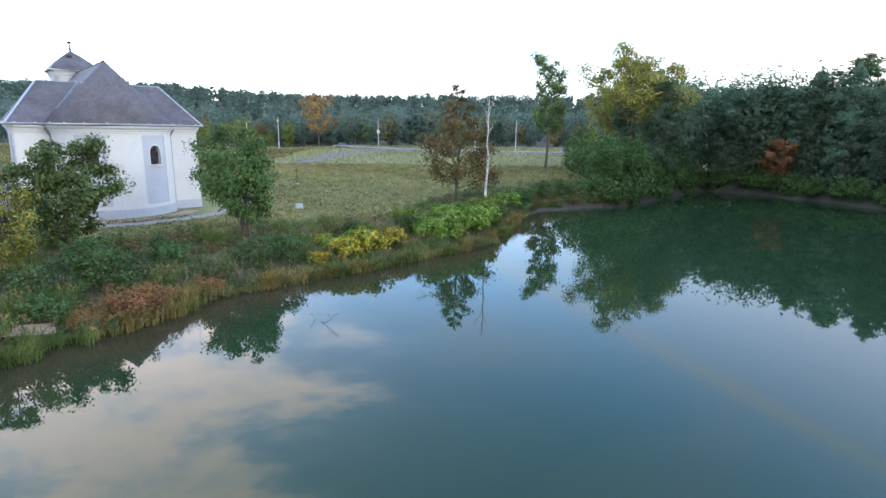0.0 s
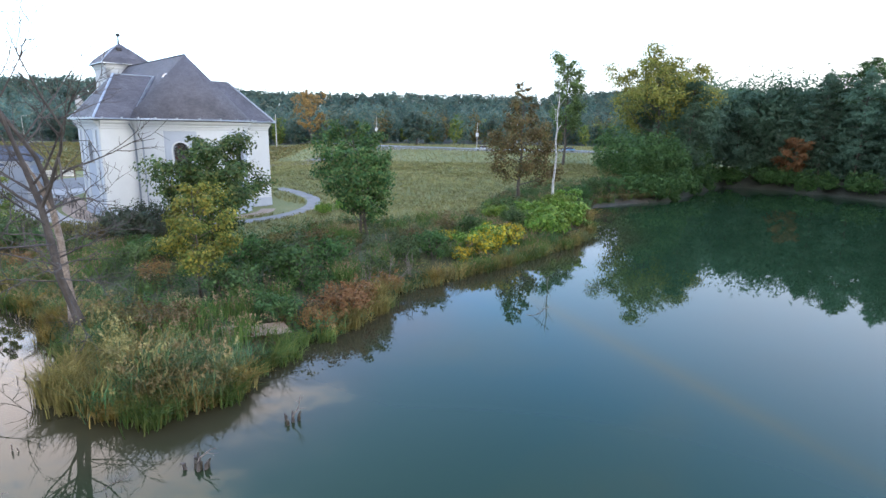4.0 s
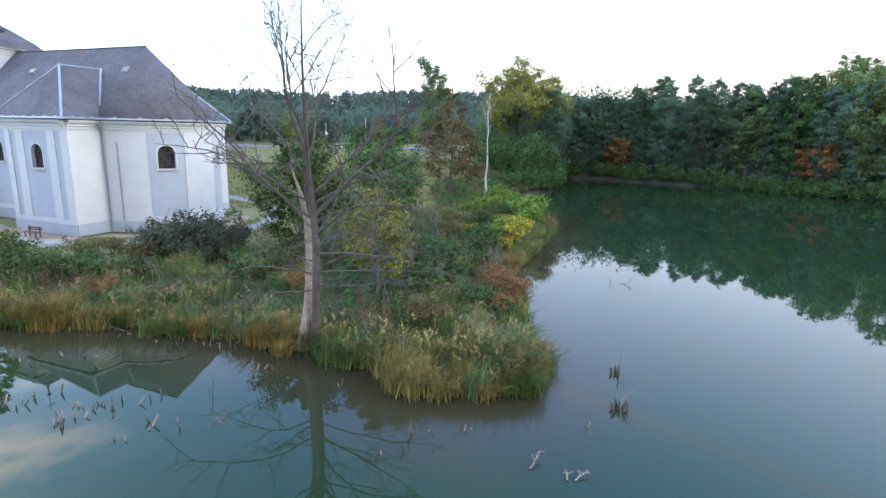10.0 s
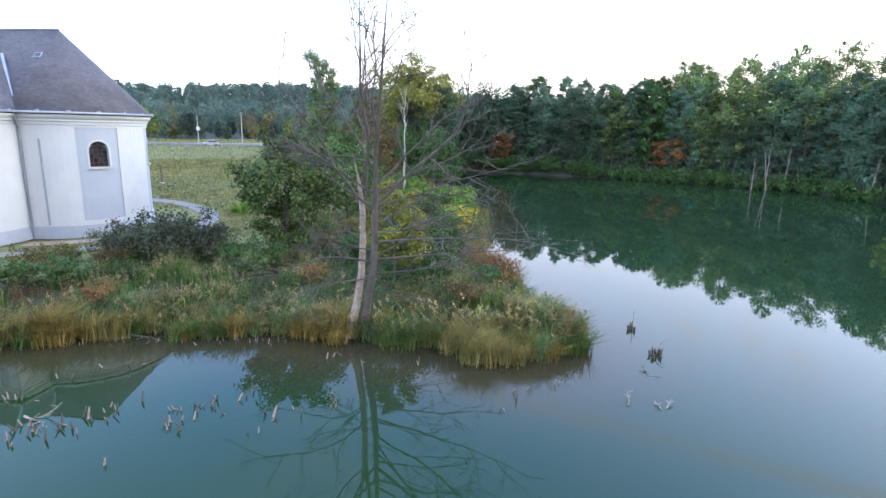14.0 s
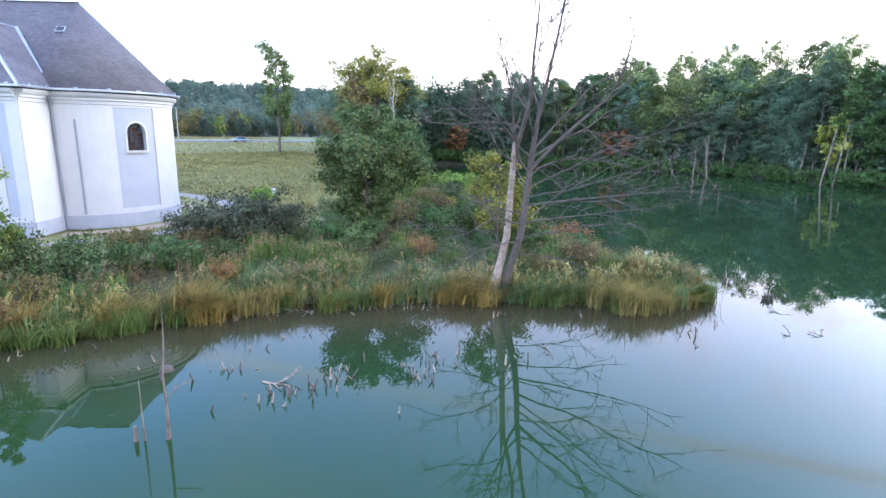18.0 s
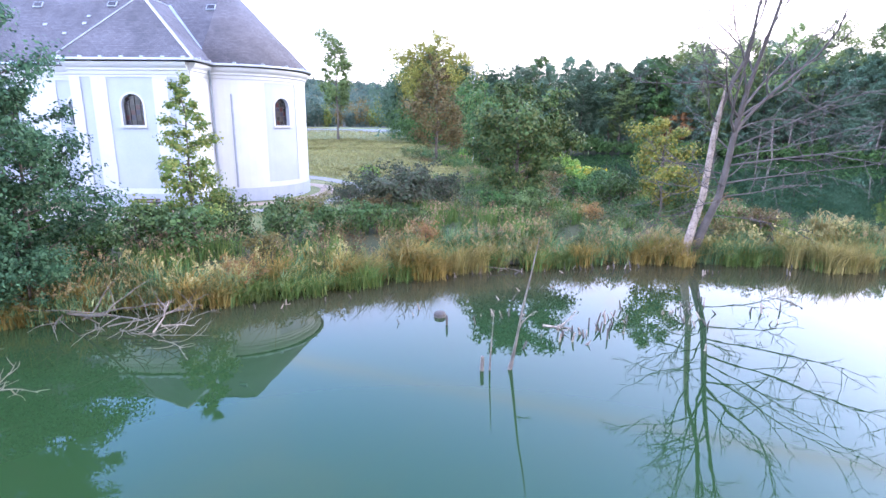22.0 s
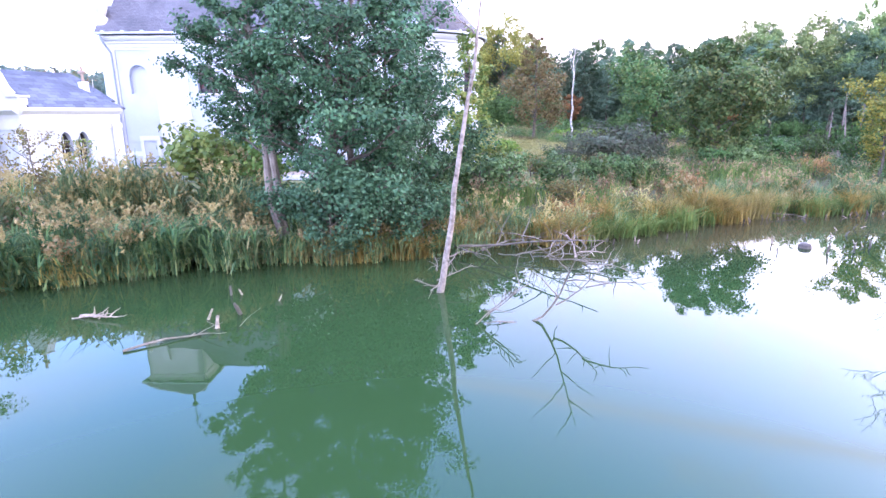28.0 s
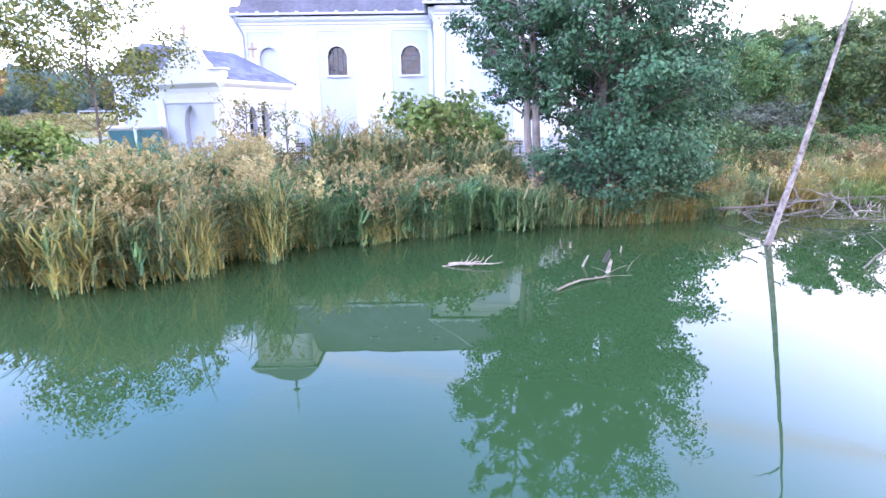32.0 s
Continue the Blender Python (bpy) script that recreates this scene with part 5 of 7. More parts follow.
# ---- reeds, herbs and shrubs on the bank ----
def blades(name, base, height, width, lean, material, r, bend=0.35):
    """Bent grass blades: five corners and two faces each."""
    b = np.asarray(base, float)
    n = len(b)
    h = np.broadcast_to(height, (n,)) * r.uniform(0.7, 1.15, n)
    a = r.uniform(0, 2 * math.pi, n)
    out = np.stack([np.cos(a), np.sin(a), np.zeros(n)], 1)
    side = np.stack([-np.sin(a + 0.6), np.cos(a + 0.6), np.zeros(n)], 1) * (np.broadcast_to(width, (n,)) / 2)[:, None]
    ln = (np.broadcast_to(lean, (n,)) * r.uniform(0.2, 1.3, n) * h)[:, None]
    up = np.stack([np.zeros(n), np.zeros(n), h], 1)
    mid = b + up * 0.6 + out * ln * (1 - bend) * 0.6
    tip = b + up * (1 - 0.12 * r.uniform(0, 1, n)[:, None]) + out * ln * (1 + bend)
    verts = np.stack([b - side, b + side, mid + side * 0.8, tip, mid - side * 0.8], 1).reshape(-1, 3)
    return quads_mesh(name, verts, 5, material)


def scatter(n, x0, x1, y0, y1, r, keep):
    x, y = r.uniform(x0, x1, n), r.uniform(y0, y1, n)
    k = keep(x, y)
    x, y = x[k], y[k]
    return np.stack([x, y, ground_z(x, y)], 1)


def along_shore(n, i0, i1, d0, d1, r):
    """Places between two corners of the shore, d metres inland."""
    seg = np.array(SHORE[i0:i1 + 1])
    ln = np.hypot(*np.diff(seg, axis=0).T)
    at = np.r_[0, np.cumsum(ln)]
    s = r.uniform(0, at[-1], n)
    x, y = np.interp(s, at, seg[:, 0]), np.interp(s, at, seg[:, 1])
    k = np.clip(np.searchsorted(at, s) - 1, 0, len(ln) - 1)
    t = np.diff(seg, axis=0)[k] / ln[k][:, None]
    d = r.uniform(d0, d1, n)
    x, y = x - t[:, 1] * d, y + t[:, 0] * d
    return np.stack([x, y, np.maximum(ground_z(x, y), -0.12)], 1)


def patchy(x, y, s=0.35, seed=0.0):
    """Slow waves from 0 to 1, so that growth comes in patches."""
    return 0.5 + 0.25 * (np.sin(x * s + 1.3 + seed) * np.cos(y * s * 1.2 - seed) + np.sin((x + y) * s * 0.63 + 2 * seed) + 0.6 * np.sin((x - 1.7 * y) * s * 1.9 + seed))


def reed_bed(name, label, places, height, r, dry=0.3, plume=0.6, leaves=5, width=0.035, gaps=0.0):
    """Reeds: upright stems, drooping blades and feathery plumes."""
    bed = thing(name, label, "reeds", kind="stuff")
    if gaps:
        places = places[patchy(places[:, 0], places[:, 1], 1.15, 5.0) + 0.10 * r.normal(size=len(places)) > gaps]
    n = len(places)
    h = height * (0.45 + 0.6 * patchy(places[:, 0], places[:, 1], 0.8) + 0.5 * patchy(places[:, 0], places[:, 1], 2.3, 3.0)) * r.uniform(0.75, 1.1, n)
    part("stems", blades("stems", places, h, 0.022, 0.14, REED_GREEN, r), REED_GREEN, bed)
    k = np.repeat(np.arange(n), leaves)
    f = r.uniform(0.05, 0.70, len(k))
    lb = places[k] + np.stack([r.normal(size=len(k)) * 0.05, r.normal(size=len(k)) * 0.05, h[k] * f], 1)
    isdry = (patchy(places[k, 0], places[k, 1], 0.55, 2.0) + 0.25 * r.normal(size=len(k)) - 0.35 * (f - 0.4)) > 1 - dry - 0.15
    lh = h[k] * r.uniform(0.24, 0.44, len(k))
    isteal = ~isdry & (patchy(places[k, 0], places[k, 1], 0.9, 6.0) + 0.12 * r.normal(size=len(k)) > 0.42)
    isgreen = ~isdry & ~isteal
    part("green_blades", blades("green_blades", lb[isgreen], lh[isgreen], width, 1.15, REED_GREEN, r, 0.5), REED_GREEN, bed)
    part("blue_green_blades", blades("blue_green_blades", lb[isteal], lh[isteal], width * 1.15, 1.15, REED_TEAL, r, 0.5), REED_TEAL, bed)
    part("dry_blades", blades("dry_blades", lb[isdry], lh[isdry], width, 1.15, REED_DRY, r, 0.5), REED_DRY, bed)
    pk = r.choice(n, int(n * plume), replace=False)
    if len(pk):
        m = np.repeat(pk, 20)
        a = r.uniform(0.0, 1.0, len(m))
        side = np.repeat(r.normal(size=(len(pk), 2)) * 0.09, 20, axis=0)
        wide = 0.055 * (1.15 - a)
        pp = places[m] + np.stack([side[:, 0] * a * 2 + r.normal(size=len(m)) * wide, side[:, 1] * a * 2 + r.normal(size=len(m)) * wide, h[m] * 0.98 + 0.40 * a - 0.10 * a * a], 1)
        part("plumes", leaves_mesh("plumes", pp, 0.11, PLUME, r, droop=0.6, ratio=2.4), PLUME, bed)
    return bed


r = np.random.default_rng(77)
reed_bed("reed_bed", "tall reeds with pale feathery plumes at the water's edge", along_shore(3300, 0, 8, 0.7, 5.0, r), 1.95, r, 0.0, 0.34, 13, 0.052)
reed_bed("reed_bed", "tall reeds with pale plumes below the annex", along_shore(1500, 0, 4, 3.0, 8.0, r), 1.60, r, 0.08, 0.50, 8, 0.040)
roots = along_shore(58, 0, 8, -0.45, 0.9, r)
k = np.repeat(roots, r.integers(14, 44, len(roots)), axis=0)
reed_bed("reed_bed", "ragged reed tufts standing out of the bank into the water", k + r.normal(size=k.shape) * np.array([0.26, 0.26, 0.0]), 1.75, r, 0.10, 0.14, 12, 0.052)
reed_bed("reed_bed", "low reeds and cattails under the alders", along_shore(900, 8, 11, -0.2, 2.2, r), 1.3, r, 0.5, 0.1, 6)
reed_bed("reed_bed", "mixed green and yellow reeds along the bank", along_shore(1300, 11, 15, 0.3, 2.6, r), 1.25, r, 0.28, 0.12, 7, 0.034, 0.54)
reed_bed("reed_bed", "yellowing reeds along the bank", along_shore(2000, 15, 20, 0.3, 3.2, r), 1.3, r, 0.25, 0.12, 8, 0.034, 0.54)
reed_bed("reed_bed", "dry golden reeds round the tip of the spit", along_shore(1900, 20, 27, 0.2, 2.8, r), 1.3, r, 0.36, 0.12, 8, 0.034, 0.5)
k = scatter(900, -25.3, -20.6, 18.2, 22.6, r, lambda x, y: (np.hypot((x + 22.9) / 2.1, (y - 20.3) / 2.0) < 1) & (shore_distance(x, y) > -0.2))
reed_bed("reed_clump", "dense dry reed clump at the tip of the spit", k, 1.75, r, 0.30, 0.10, 9)
reed_bed("reed_bed", "short reeds below the golden bushes", along_shore(1300, 28, 34, -0.2, 1.4, r), 0.9, r, 0.6, 0.05, 6)
for x, y, h in ((-68.6, 47.7, 2.2), (-66.9, 48.2, 1.9), (-70.6, 47.9, 2.0), (-65.3, 47.1, 1.7), (-63.6, 46.3, 1.5)):
    k = np.stack([x + r.normal(size=70) * 0.2, y + r.normal(size=70) * 0.2, np.full(70, -0.1)], 1)
    reed_bed("reed_tuft", "narrow tuft of yellowing reeds standing in the water", k, h, r, 0.3, 0.3, 6)

# every plant stands in a tussock; neighbours of one kind form drifts
DRIFTS = np.random.default_rng(900)
drift_at = np.stack([DRIFTS.uniform(-75, 36, 900), DRIFTS.uniform(17, 95, 900)], 1)
drift_kind = DRIFTS.uniform(size=900)


def drift_of(x, y, r):
    """A number from 0 to 1 that neighbours share, so that plants of a kind keep together."""
    x, y = x + r.normal(size=len(x)) * 0.35, y + r.normal(size=len(x)) * 0.35
    near = np.empty(len(x), int)
    for i in range(0, len(x), 400):
        q = slice(i, i + 400)
        near[q] = ((x[q, None] - drift_at[:, 0]) ** 2 + (y[q, None] - drift_at[:, 1]) ** 2).argmin(1)
    return np.where(r.uniform(size=len(x)) < 0.85, drift_kind[near], r.uniform(size=len(x)))


def leafy_tussocks(name, label, at, radius, height, leaves, size, material, r, ratio=1.7, tall=1.0):
    """Domed leafy plants, the leaves facing out of each dome."""
    n = len(at)
    k = np.repeat(np.arange(n), leaves)
    rad, h = radius * r.uniform(0.65, 1.25, n), height * r.uniform(0.6, 1.3, n)
    d = rand_dirs(len(k), r)
    d[:, 2] = np.abs(d[:, 2])
    p = at[k] + d * np.stack([rad[k], rad[k], h[k]], 1) * (r.uniform(0.35, 1.05, len(k)) ** 0.5)[:, None]
    return solo(name, leaves_mesh(name, p, size, material, r, ratio=ratio, out=d * np.array([1, 1, tall]), jitter=0.5), material, label, "herbs", "stuff")


def bladed_tussocks(name, label, at, radius, height, count, width, material, r, lean=0.8, bend=0.5):
    """Fountains of blades, each from one root."""
    k = np.repeat(np.arange(len(at)), count)
    h = (height * r.uniform(0.65, 1.25, len(at)))[k]
    base = at[k] + np.stack([r.normal(size=len(k)) * radius, r.normal(size=len(k)) * radius, np.zeros(len(k))], 1)
    return solo(name, blades(name, base, h, width, lean, material, r, bend), material, label, "grass", "stuff")


def seed_heads(name, label, at, radius, height, count, size, material, r):
    """Pale feathery heads over tall grass."""
    k = np.repeat(np.arange(len(at)), count * 6)
    head = np.repeat(r.normal(size=(len(at) * count, 2)) * radius, 6, axis=0)
    up = np.repeat(r.uniform(0.72, 1.12, len(at) * count), 6) * height
    p = at[k] + np.stack([head[:, 0], head[:, 1], up], 1) + r.normal(size=(len(k), 3)) * np.array([0.03, 0.03, 0.09])
    return solo(name, leaves_mesh(name, p, size, material, r, droop=0.6, ratio=2.4), material, label, "grass", "stuff")


r = np.random.default_rng(78)
inland = scatter(9500, -75, 36, 17.5, 95, r, herb_zone)
kind_at = drift_of(inland[:, 0], inland[:, 1], r)
wet = np.exp(-np.maximum(shore_distance(inland[:, 0], inland[:, 1]) - 0.8, 0) / 2.6)
low = smooth(shore_distance(inland[:, 0], inland[:, 1]), 0.0, 3.0) * 0.35 + 0.75
inland[:, 2] -= 0.04
reedy = kind_at < 0.12 + 0.42 * wet
rest = np.where(reedy, -1, (kind_at - 0.12 - 0.42 * wet) / (0.88 - 0.42 * wet))
pick = lambda a, b: inland[(rest >= a) & (rest < b)]
leafy_tussocks("nettles", "dark green nettles in waist-high stands on the bank", pick(0.0, 0.25), 0.55, 1.15, 120, 0.155, LEAF_DARK, r, 1.8)
leafy_tussocks("willow_shoots", "grey-green willow shoots among the bank herbs", pick(0.25, 0.44), 0.50, 1.30, 120, 0.14, LEAF_SALLOW, r, 2.4, 0.6)
leafy_tussocks("bank_herbs", "olive tangle of fading bank herbs", pick(0.44, 0.62), 0.60, 0.85, 110, 0.15, HERB, r, 2.0)
leafy_tussocks("willowherb", "rust-brown fading willowherb on the bank", pick(0.62, 0.72), 0.45, 1.05, 120, 0.12, LEAF_RUSSET, r, 2.6, 0.5)
leafy_tussocks("brambles", "brown-green brambles on the bank", pick(0.72, 0.84), 0.70, 0.75, 110, 0.15, LEAF_BROWN, r, 1.6)
leafy_tussocks("green_herbs", "fresh green low weeds on the bank", pick(0.84, 1.01), 0.60, 0.70, 110, 0.15, LEAF_LIGHT, r, 1.8)
tall_grass = inland[reedy & (kind_at < 0.26)]
bladed_tussocks("wood_small_reed", "tall fading grass with pinkish seed heads on the bank", tall_grass, 0.30, 1.25, 60, 0.032, SEDGE_GREEN, r, 0.35, 0.4)
seed_heads("grass_heads", "pinkish tan seed heads of tall grass", tall_grass, 0.34, 1.15, 12, 0.11, SEED_HEAD, r)
bladed_tussocks("green_reeds", "blue-green young reeds in drifts on the bank", inland[reedy & (kind_at >= 0.26)], 0.34, 1.30, 70, 0.048, REED_TEAL, r, 0.55, 0.5)
p = scatter(14000, -75, 36, 17.5, 95, r, herb_zone)
solo("stalks", blades("stalks", p, 1.0 * (0.4 + patchy(p[:, 0], p[:, 1], 1.1, 4.0)), 0.022, 0.3, GRASS, r), GRASS, "dry grass stalks among the bank herbs", "grass", "stuff")
# sedge fountains hang over the water in front of the reeds
edge_at = np.concatenate([along_shore(74, 9, 20, -0.1, 1.3, r), along_shore(46, 20, 28, -0.1, 1.3, r), along_shore(40, 28, 35, -0.1, 0.9, r)])
sort = drift_of(edge_at[:, 0] * 1.6, edge_at[:, 1] * 1.6, r)
bladed_tussocks("golden_sedge", "golden sedge tussocks drooping over the water", edge_at[sort < 0.27], 0.24, 1.30, 150, 0.046, SEDGE_GOLD, r, 0.80, 0.55)
bladed_tussocks("straw_sedge", "straw-coloured dry sedge tussocks at the waterline", edge_at[(sort >= 0.27) & (sort < 0.42)], 0.22, 1.40, 130, 0.042, SEDGE_STRAW, r, 0.55, 0.5)
bladed_tussocks("green_sedge", "fresh green sedge tussocks at the waterline", edge_at[sort >= 0.42], 0.26, 1.05, 120, 0.045, SEDGE_GREEN, r, 0.75, 0.5)
iris_at = np.array([(-29.5, 25.3), (-28.9, 24.7), (-28.4, 24.2), (-29.9, 26.0), (-28.8, 25.4), (-28.0, 23.6)])
iris_at = np.c_[iris_at, np.maximum(ground_z(iris_at[:, 0], iris_at[:, 1]), -0.1)]
bladed_tussocks("iris_leaves", "dark green iris clump at the foot of the dead tree", iris_at, 0.34, 1.25, 110, 0.05, REED_TEAL, r, 0.75, 0.6)

# meadow grass
def meadow(x, y):
    d = shore_distance(x, y)
    rel = np.stack([x + 36.33, y - 60.70], 0)
    al, off = rel[0] * -0.6587 + rel[1] * 0.7524, rel[0] * -0.7524 + rel[1] * -0.6587
    inside = (al > -7) & (al < 26) & (np.abs(off) < 11.5)
    return (d > 3) & ~inside & off_path(x, y, 0.9)


p = scatter(110000, -45, 30, 48, 125, r, meadow)
tall = 0.22 + 0.28 * patchy(p[:, 0], p[:, 1], 0.25, 1.0)
solo("meadow_grass", blades("meadow_grass", p, tall, 0.05, 1.1, GRASS, r), GRASS, "unmown meadow grass turning straw yellow", "grass", "stuff")
p = scatter(26000, -90, 60, 110, 200, r, meadow)
solo("meadow_grass", blades("meadow_grass", p, 0.4, 0.12, 0.5, GRASS, r), GRASS, "dry grass of the far meadow", "grass", "stuff")


p = np.concatenate([scatter(42000, -150, -76, 84, 192, r, meadow), scatter(14000, -84, -42, 120, 184, r, meadow)])
p[:, 2] += r.uniform(0.05, 1.0, len(p)) ** 0.7 * 1.1 * patchy(p[:, 0], p[:, 1], 0.4, 2.0)
solo("field_weeds", leaves_mesh("field_weeds", p, 0.5, LEAF_BROWN, r, ratio=2.0), LEAF_BROWN, "brown withered weeds of the fallow field", "weeds", "stuff")


def shrub_kind(label, leaf, height, spread, count, size, seed, name="shrub", category="shrub"):
    ob = tree(name, label, 0, 0, height, spread, leaf, count, size, seed, z=-300.0, category=category, limbs=10, twigs=4, first=0.06, trunk=0.035, stems=3, rise=0.9, puff=0.7, fine_wood=False)
    return ob


def put(kind, x, y, s=1.0, turn=0.0):
    m = pose(x, y, gz(x, y) - 0.05, 0, 0, turn)
    if kind.location.z < -100:
        kind.matrix_world = m
        ob = kind
    else:
        ob = copy_thing(kind, m)
    ob.scale = (s, s, s * 0.95)
    return ob


S_DARK = shrub_kind("dense dark green bush on the bank", LEAF_DARK, 2.2, 1.1, 1800, 0.17, 201)
S_GREY = shrub_kind("dark purplish-green bush near the church path", LEAF_GREY, 2.2, 1.4, 3000, 0.15, 202)
S_LIGHT = shrub_kind("bright green leafy bush", LEAF_LIGHT, 1.9, 1.0, 1500, 0.20, 203)
S_RUST = shrub_kind("rust-brown withered bush at the waterline", LEAF_RUST, 1.7, 1.1, 2200, 0.13, 204)
S_GOLD = shrub_kind("golden yellow sumac bush over the water", LEAF_GOLD, 1.8, 0.95, 1300, 0.20, 205)
S_ALDER = shrub_kind("grey-green willow bush on the bank", LEAF_SALLOW, 2.1, 1.0, 1600, 0.17, 206)
S_SKIRT = shrub_kind("low leafy alder shoots hanging over the water", LEAF_ALDER, 3.6, 1.5, 5500, 0.13, 209)
S_FRESH = shrub_kind("fresh yellow-green leafy bush", LEAF_FRESH, 1.9, 1.0, 2200, 0.16, 210)
S_BROWN = shrub_kind("low brownish bramble bush", LEAF_BROWN, 1.4, 1.0, 1300, 0.15, 207)
S_KNOT = shrub_kind("broad bright green knotweed bush over the water", LEAF_KNOT, 2.0, 1.5, 2000, 0.30, 208)
for kind, rows in (
        (S_GREY, [(-34.4, 43.6, 1.35), (-35.8, 44.4, 1.1), (-33.0, 43.0, 1.25), (-36.8, 45.4, 0.85), (-32.0, 42.0, 0.9)]),
        (S_RUST, [(-17.6, 28.4, 1.1), (-16.8, 29.8, 1.0), (-18.3, 27.2, 0.8), (-29.0, 33.0, 0.7), (-39.5, 37.2, 0.7), (-15.2, 33.5, 0.8), (-48.3, 38.9, 0.75)]),
        (S_GOLD, [(-7.6, 42.2, 1.15), (-5.8, 43.9, 1.3), (-9.4, 40.6, 0.7), (-4.4, 46.8, 0.9), (-10.2, 45.2, 0.6)]),
        (S_KNOT, [(-6.8, 44.8, 0.75), (-8.8, 43.0, 0.6), (1.2, 51.6, 1.1), (2.6, 53.6, 1.15), (-0.6, 50.0, 1.0), (3.6, 56.4, 1.0), (4.6, 58.6, 0.9), (-20.5, 62.0, 0.55), (-22.5, 60.0, 0.5), (4.5, 63.0, 0.9), (0.0, 58.5, 0.8), (6.5, 66.5, 0.9), (9.0, 71.5, 0.9), (-4.0, 56.5, 0.7)]),
        (S_DARK, [(-20.6, 31.2, 1.2), (-22.0, 33.8, 1.1), (-29.5, 36.5, 0.9), (-31.5, 38.0, 0.8), (-12.0, 40.0, 1.0), (-3.5, 50.0, 0.9), (10.8, 73.0, 1.2), (14.5, 78.0, 1.3), (18.0, 80.5, 1.2),
                  (-42.5, 41.0, 0.8), (-52.5, 44.0, 1.0), (-54.0, 45.5, 1.1), (-24.0, 36.0, 1.0), (-19.0, 36.5, 1.0), (-8.0, 47.0, 0.9)]),
        (S_SKIRT, [(-56.5, 42.2, 1.0), (-57.8, 43.2, 1.05), (-55.4, 41.9, 0.8)]),
        (S_ALDER, [(-44.2, 42.6, 1.0), (-40.6, 40.4, 0.9), (-50.0, 44.5, 1.1), (-48.6, 42.4, 1.1), (-22.8, 28.8, 1.0), (-14.0, 38.5, 0.9), (-16.0, 35.0, 0.8), (8.0, 68.0, 1.0), (12.0, 76.0, 1.1), (-46.0, 44.6, 1.0), (-38.0, 39.6, 0.7), (-20.8, 26.5, 0.8)]),
        (S_LIGHT, [(-31.0, 36.0, 0.9), (-45.5, 47.8, 0.8), (7.0, 64.0, 0.9), (11.0, 71.0, 0.8), (-2.5, 53.5, 0.8)]),
        (S_FRESH, [(-58.3, 50.6, 1.8), (-56.9, 51.2, 1.6), (-57.6, 49.8, 1.4), (-69.8, 58.6, 0.9), (-71.0, 59.8, 1.25), (-72.6, 60.2, 1.3), (-74.4, 60.6, 1.2)]),
        (S_BROWN, [(-63.6, 58.0, 1.1), (-61.9, 57.4, 0.8), (12.8, 74.0, 0.8), (16.2, 77.0, 0.7), (19.4, 78.6, 0.8), (22.4, 80.0, 0.7), (24.8, 80.9, 0.8), (27.4, 82.0, 0.8), (-41.0, 45.5, 0.9), (-39.5, 46.5, 0.8), (-37.6, 43.2, 0.9), (-23.5, 40.0, 1.0), (-20.5, 41.5, 1.0), (-13.0, 44.0, 0.9), (-10.0, 49.0, 0.9), (6.0, 60.0, 0.9), (-77.0, 72.0, 1.6), (-80.0, 75.0, 1.8), (-83.5, 73.0, 1.7), (-78.5, 79.0, 1.7), (-84.0, 80.0, 1.9), (-88.0, 77.0, 1.9), (-92.0, 82.0, 2.0), (-87.0, 86.0, 2.0), (-96.0, 78.0, 2.0), (-100.0, 85.0, 2.1), (-26.8, 25.5, 0.9), (-24.6, 24.4, 0.9), (-46.5, 40.4, 0.8)])):
    for i, (x, y, s) in enumerate(rows):
        put(kind, x, y, s, (i * 77) % 360)

# ---- dead trees and driftwood ----
r = np.random.default_rng(301)


def limb(r, start, way, length, radius, forks=5, droop=0.0, depth=1):
    """A bare branch with side twigs."""
    out = []
    p, d = Vector(start), Vector(way).normalized()
    pts = [p.copy()]
    k = 7
    for i in range(k):
        d = (d + Vector((r.normal() * 0.16, r.normal() * 0.16, r.normal() * 0.11 - droop))).normalized()
        p = p + d * length / k
        pts.append(p.copy())
    rad = [radius * (1 - 0.88 * i / k) + 0.004 for i in range(k + 1)]
    out.append(tube(pts, rad, 6 if radius > 0.05 else 4))
    if depth:
        for j in range(forks):
            f = 0.25 + 0.72 * (j + r.uniform(0, 0.9)) / forks
            i = min(k - 1, int(f * k))
            q = pts[i].lerp(pts[i + 1], f * k - i)
            side = Vector((r.normal(), r.normal(), r.normal() * 0.6 + 0.25)).normalized()
            out += limb(r, q, d * 0.6 + side * 0.8, length * r.uniform(0.22, 0.5) * (1.15 - 0.5 * f), radius * 0.36 * (1.1 - 0.7 * f) + 0.006, 4, droop, depth - 1)
    return out


def bough(pieces, material, parent, name="branch"):
    """A bare branch with each of its side twigs as a piece of its own."""
    main = part(name, pieces[0], material, parent)
    for piece in pieces[1:]:
        part("twig", piece, material, main)


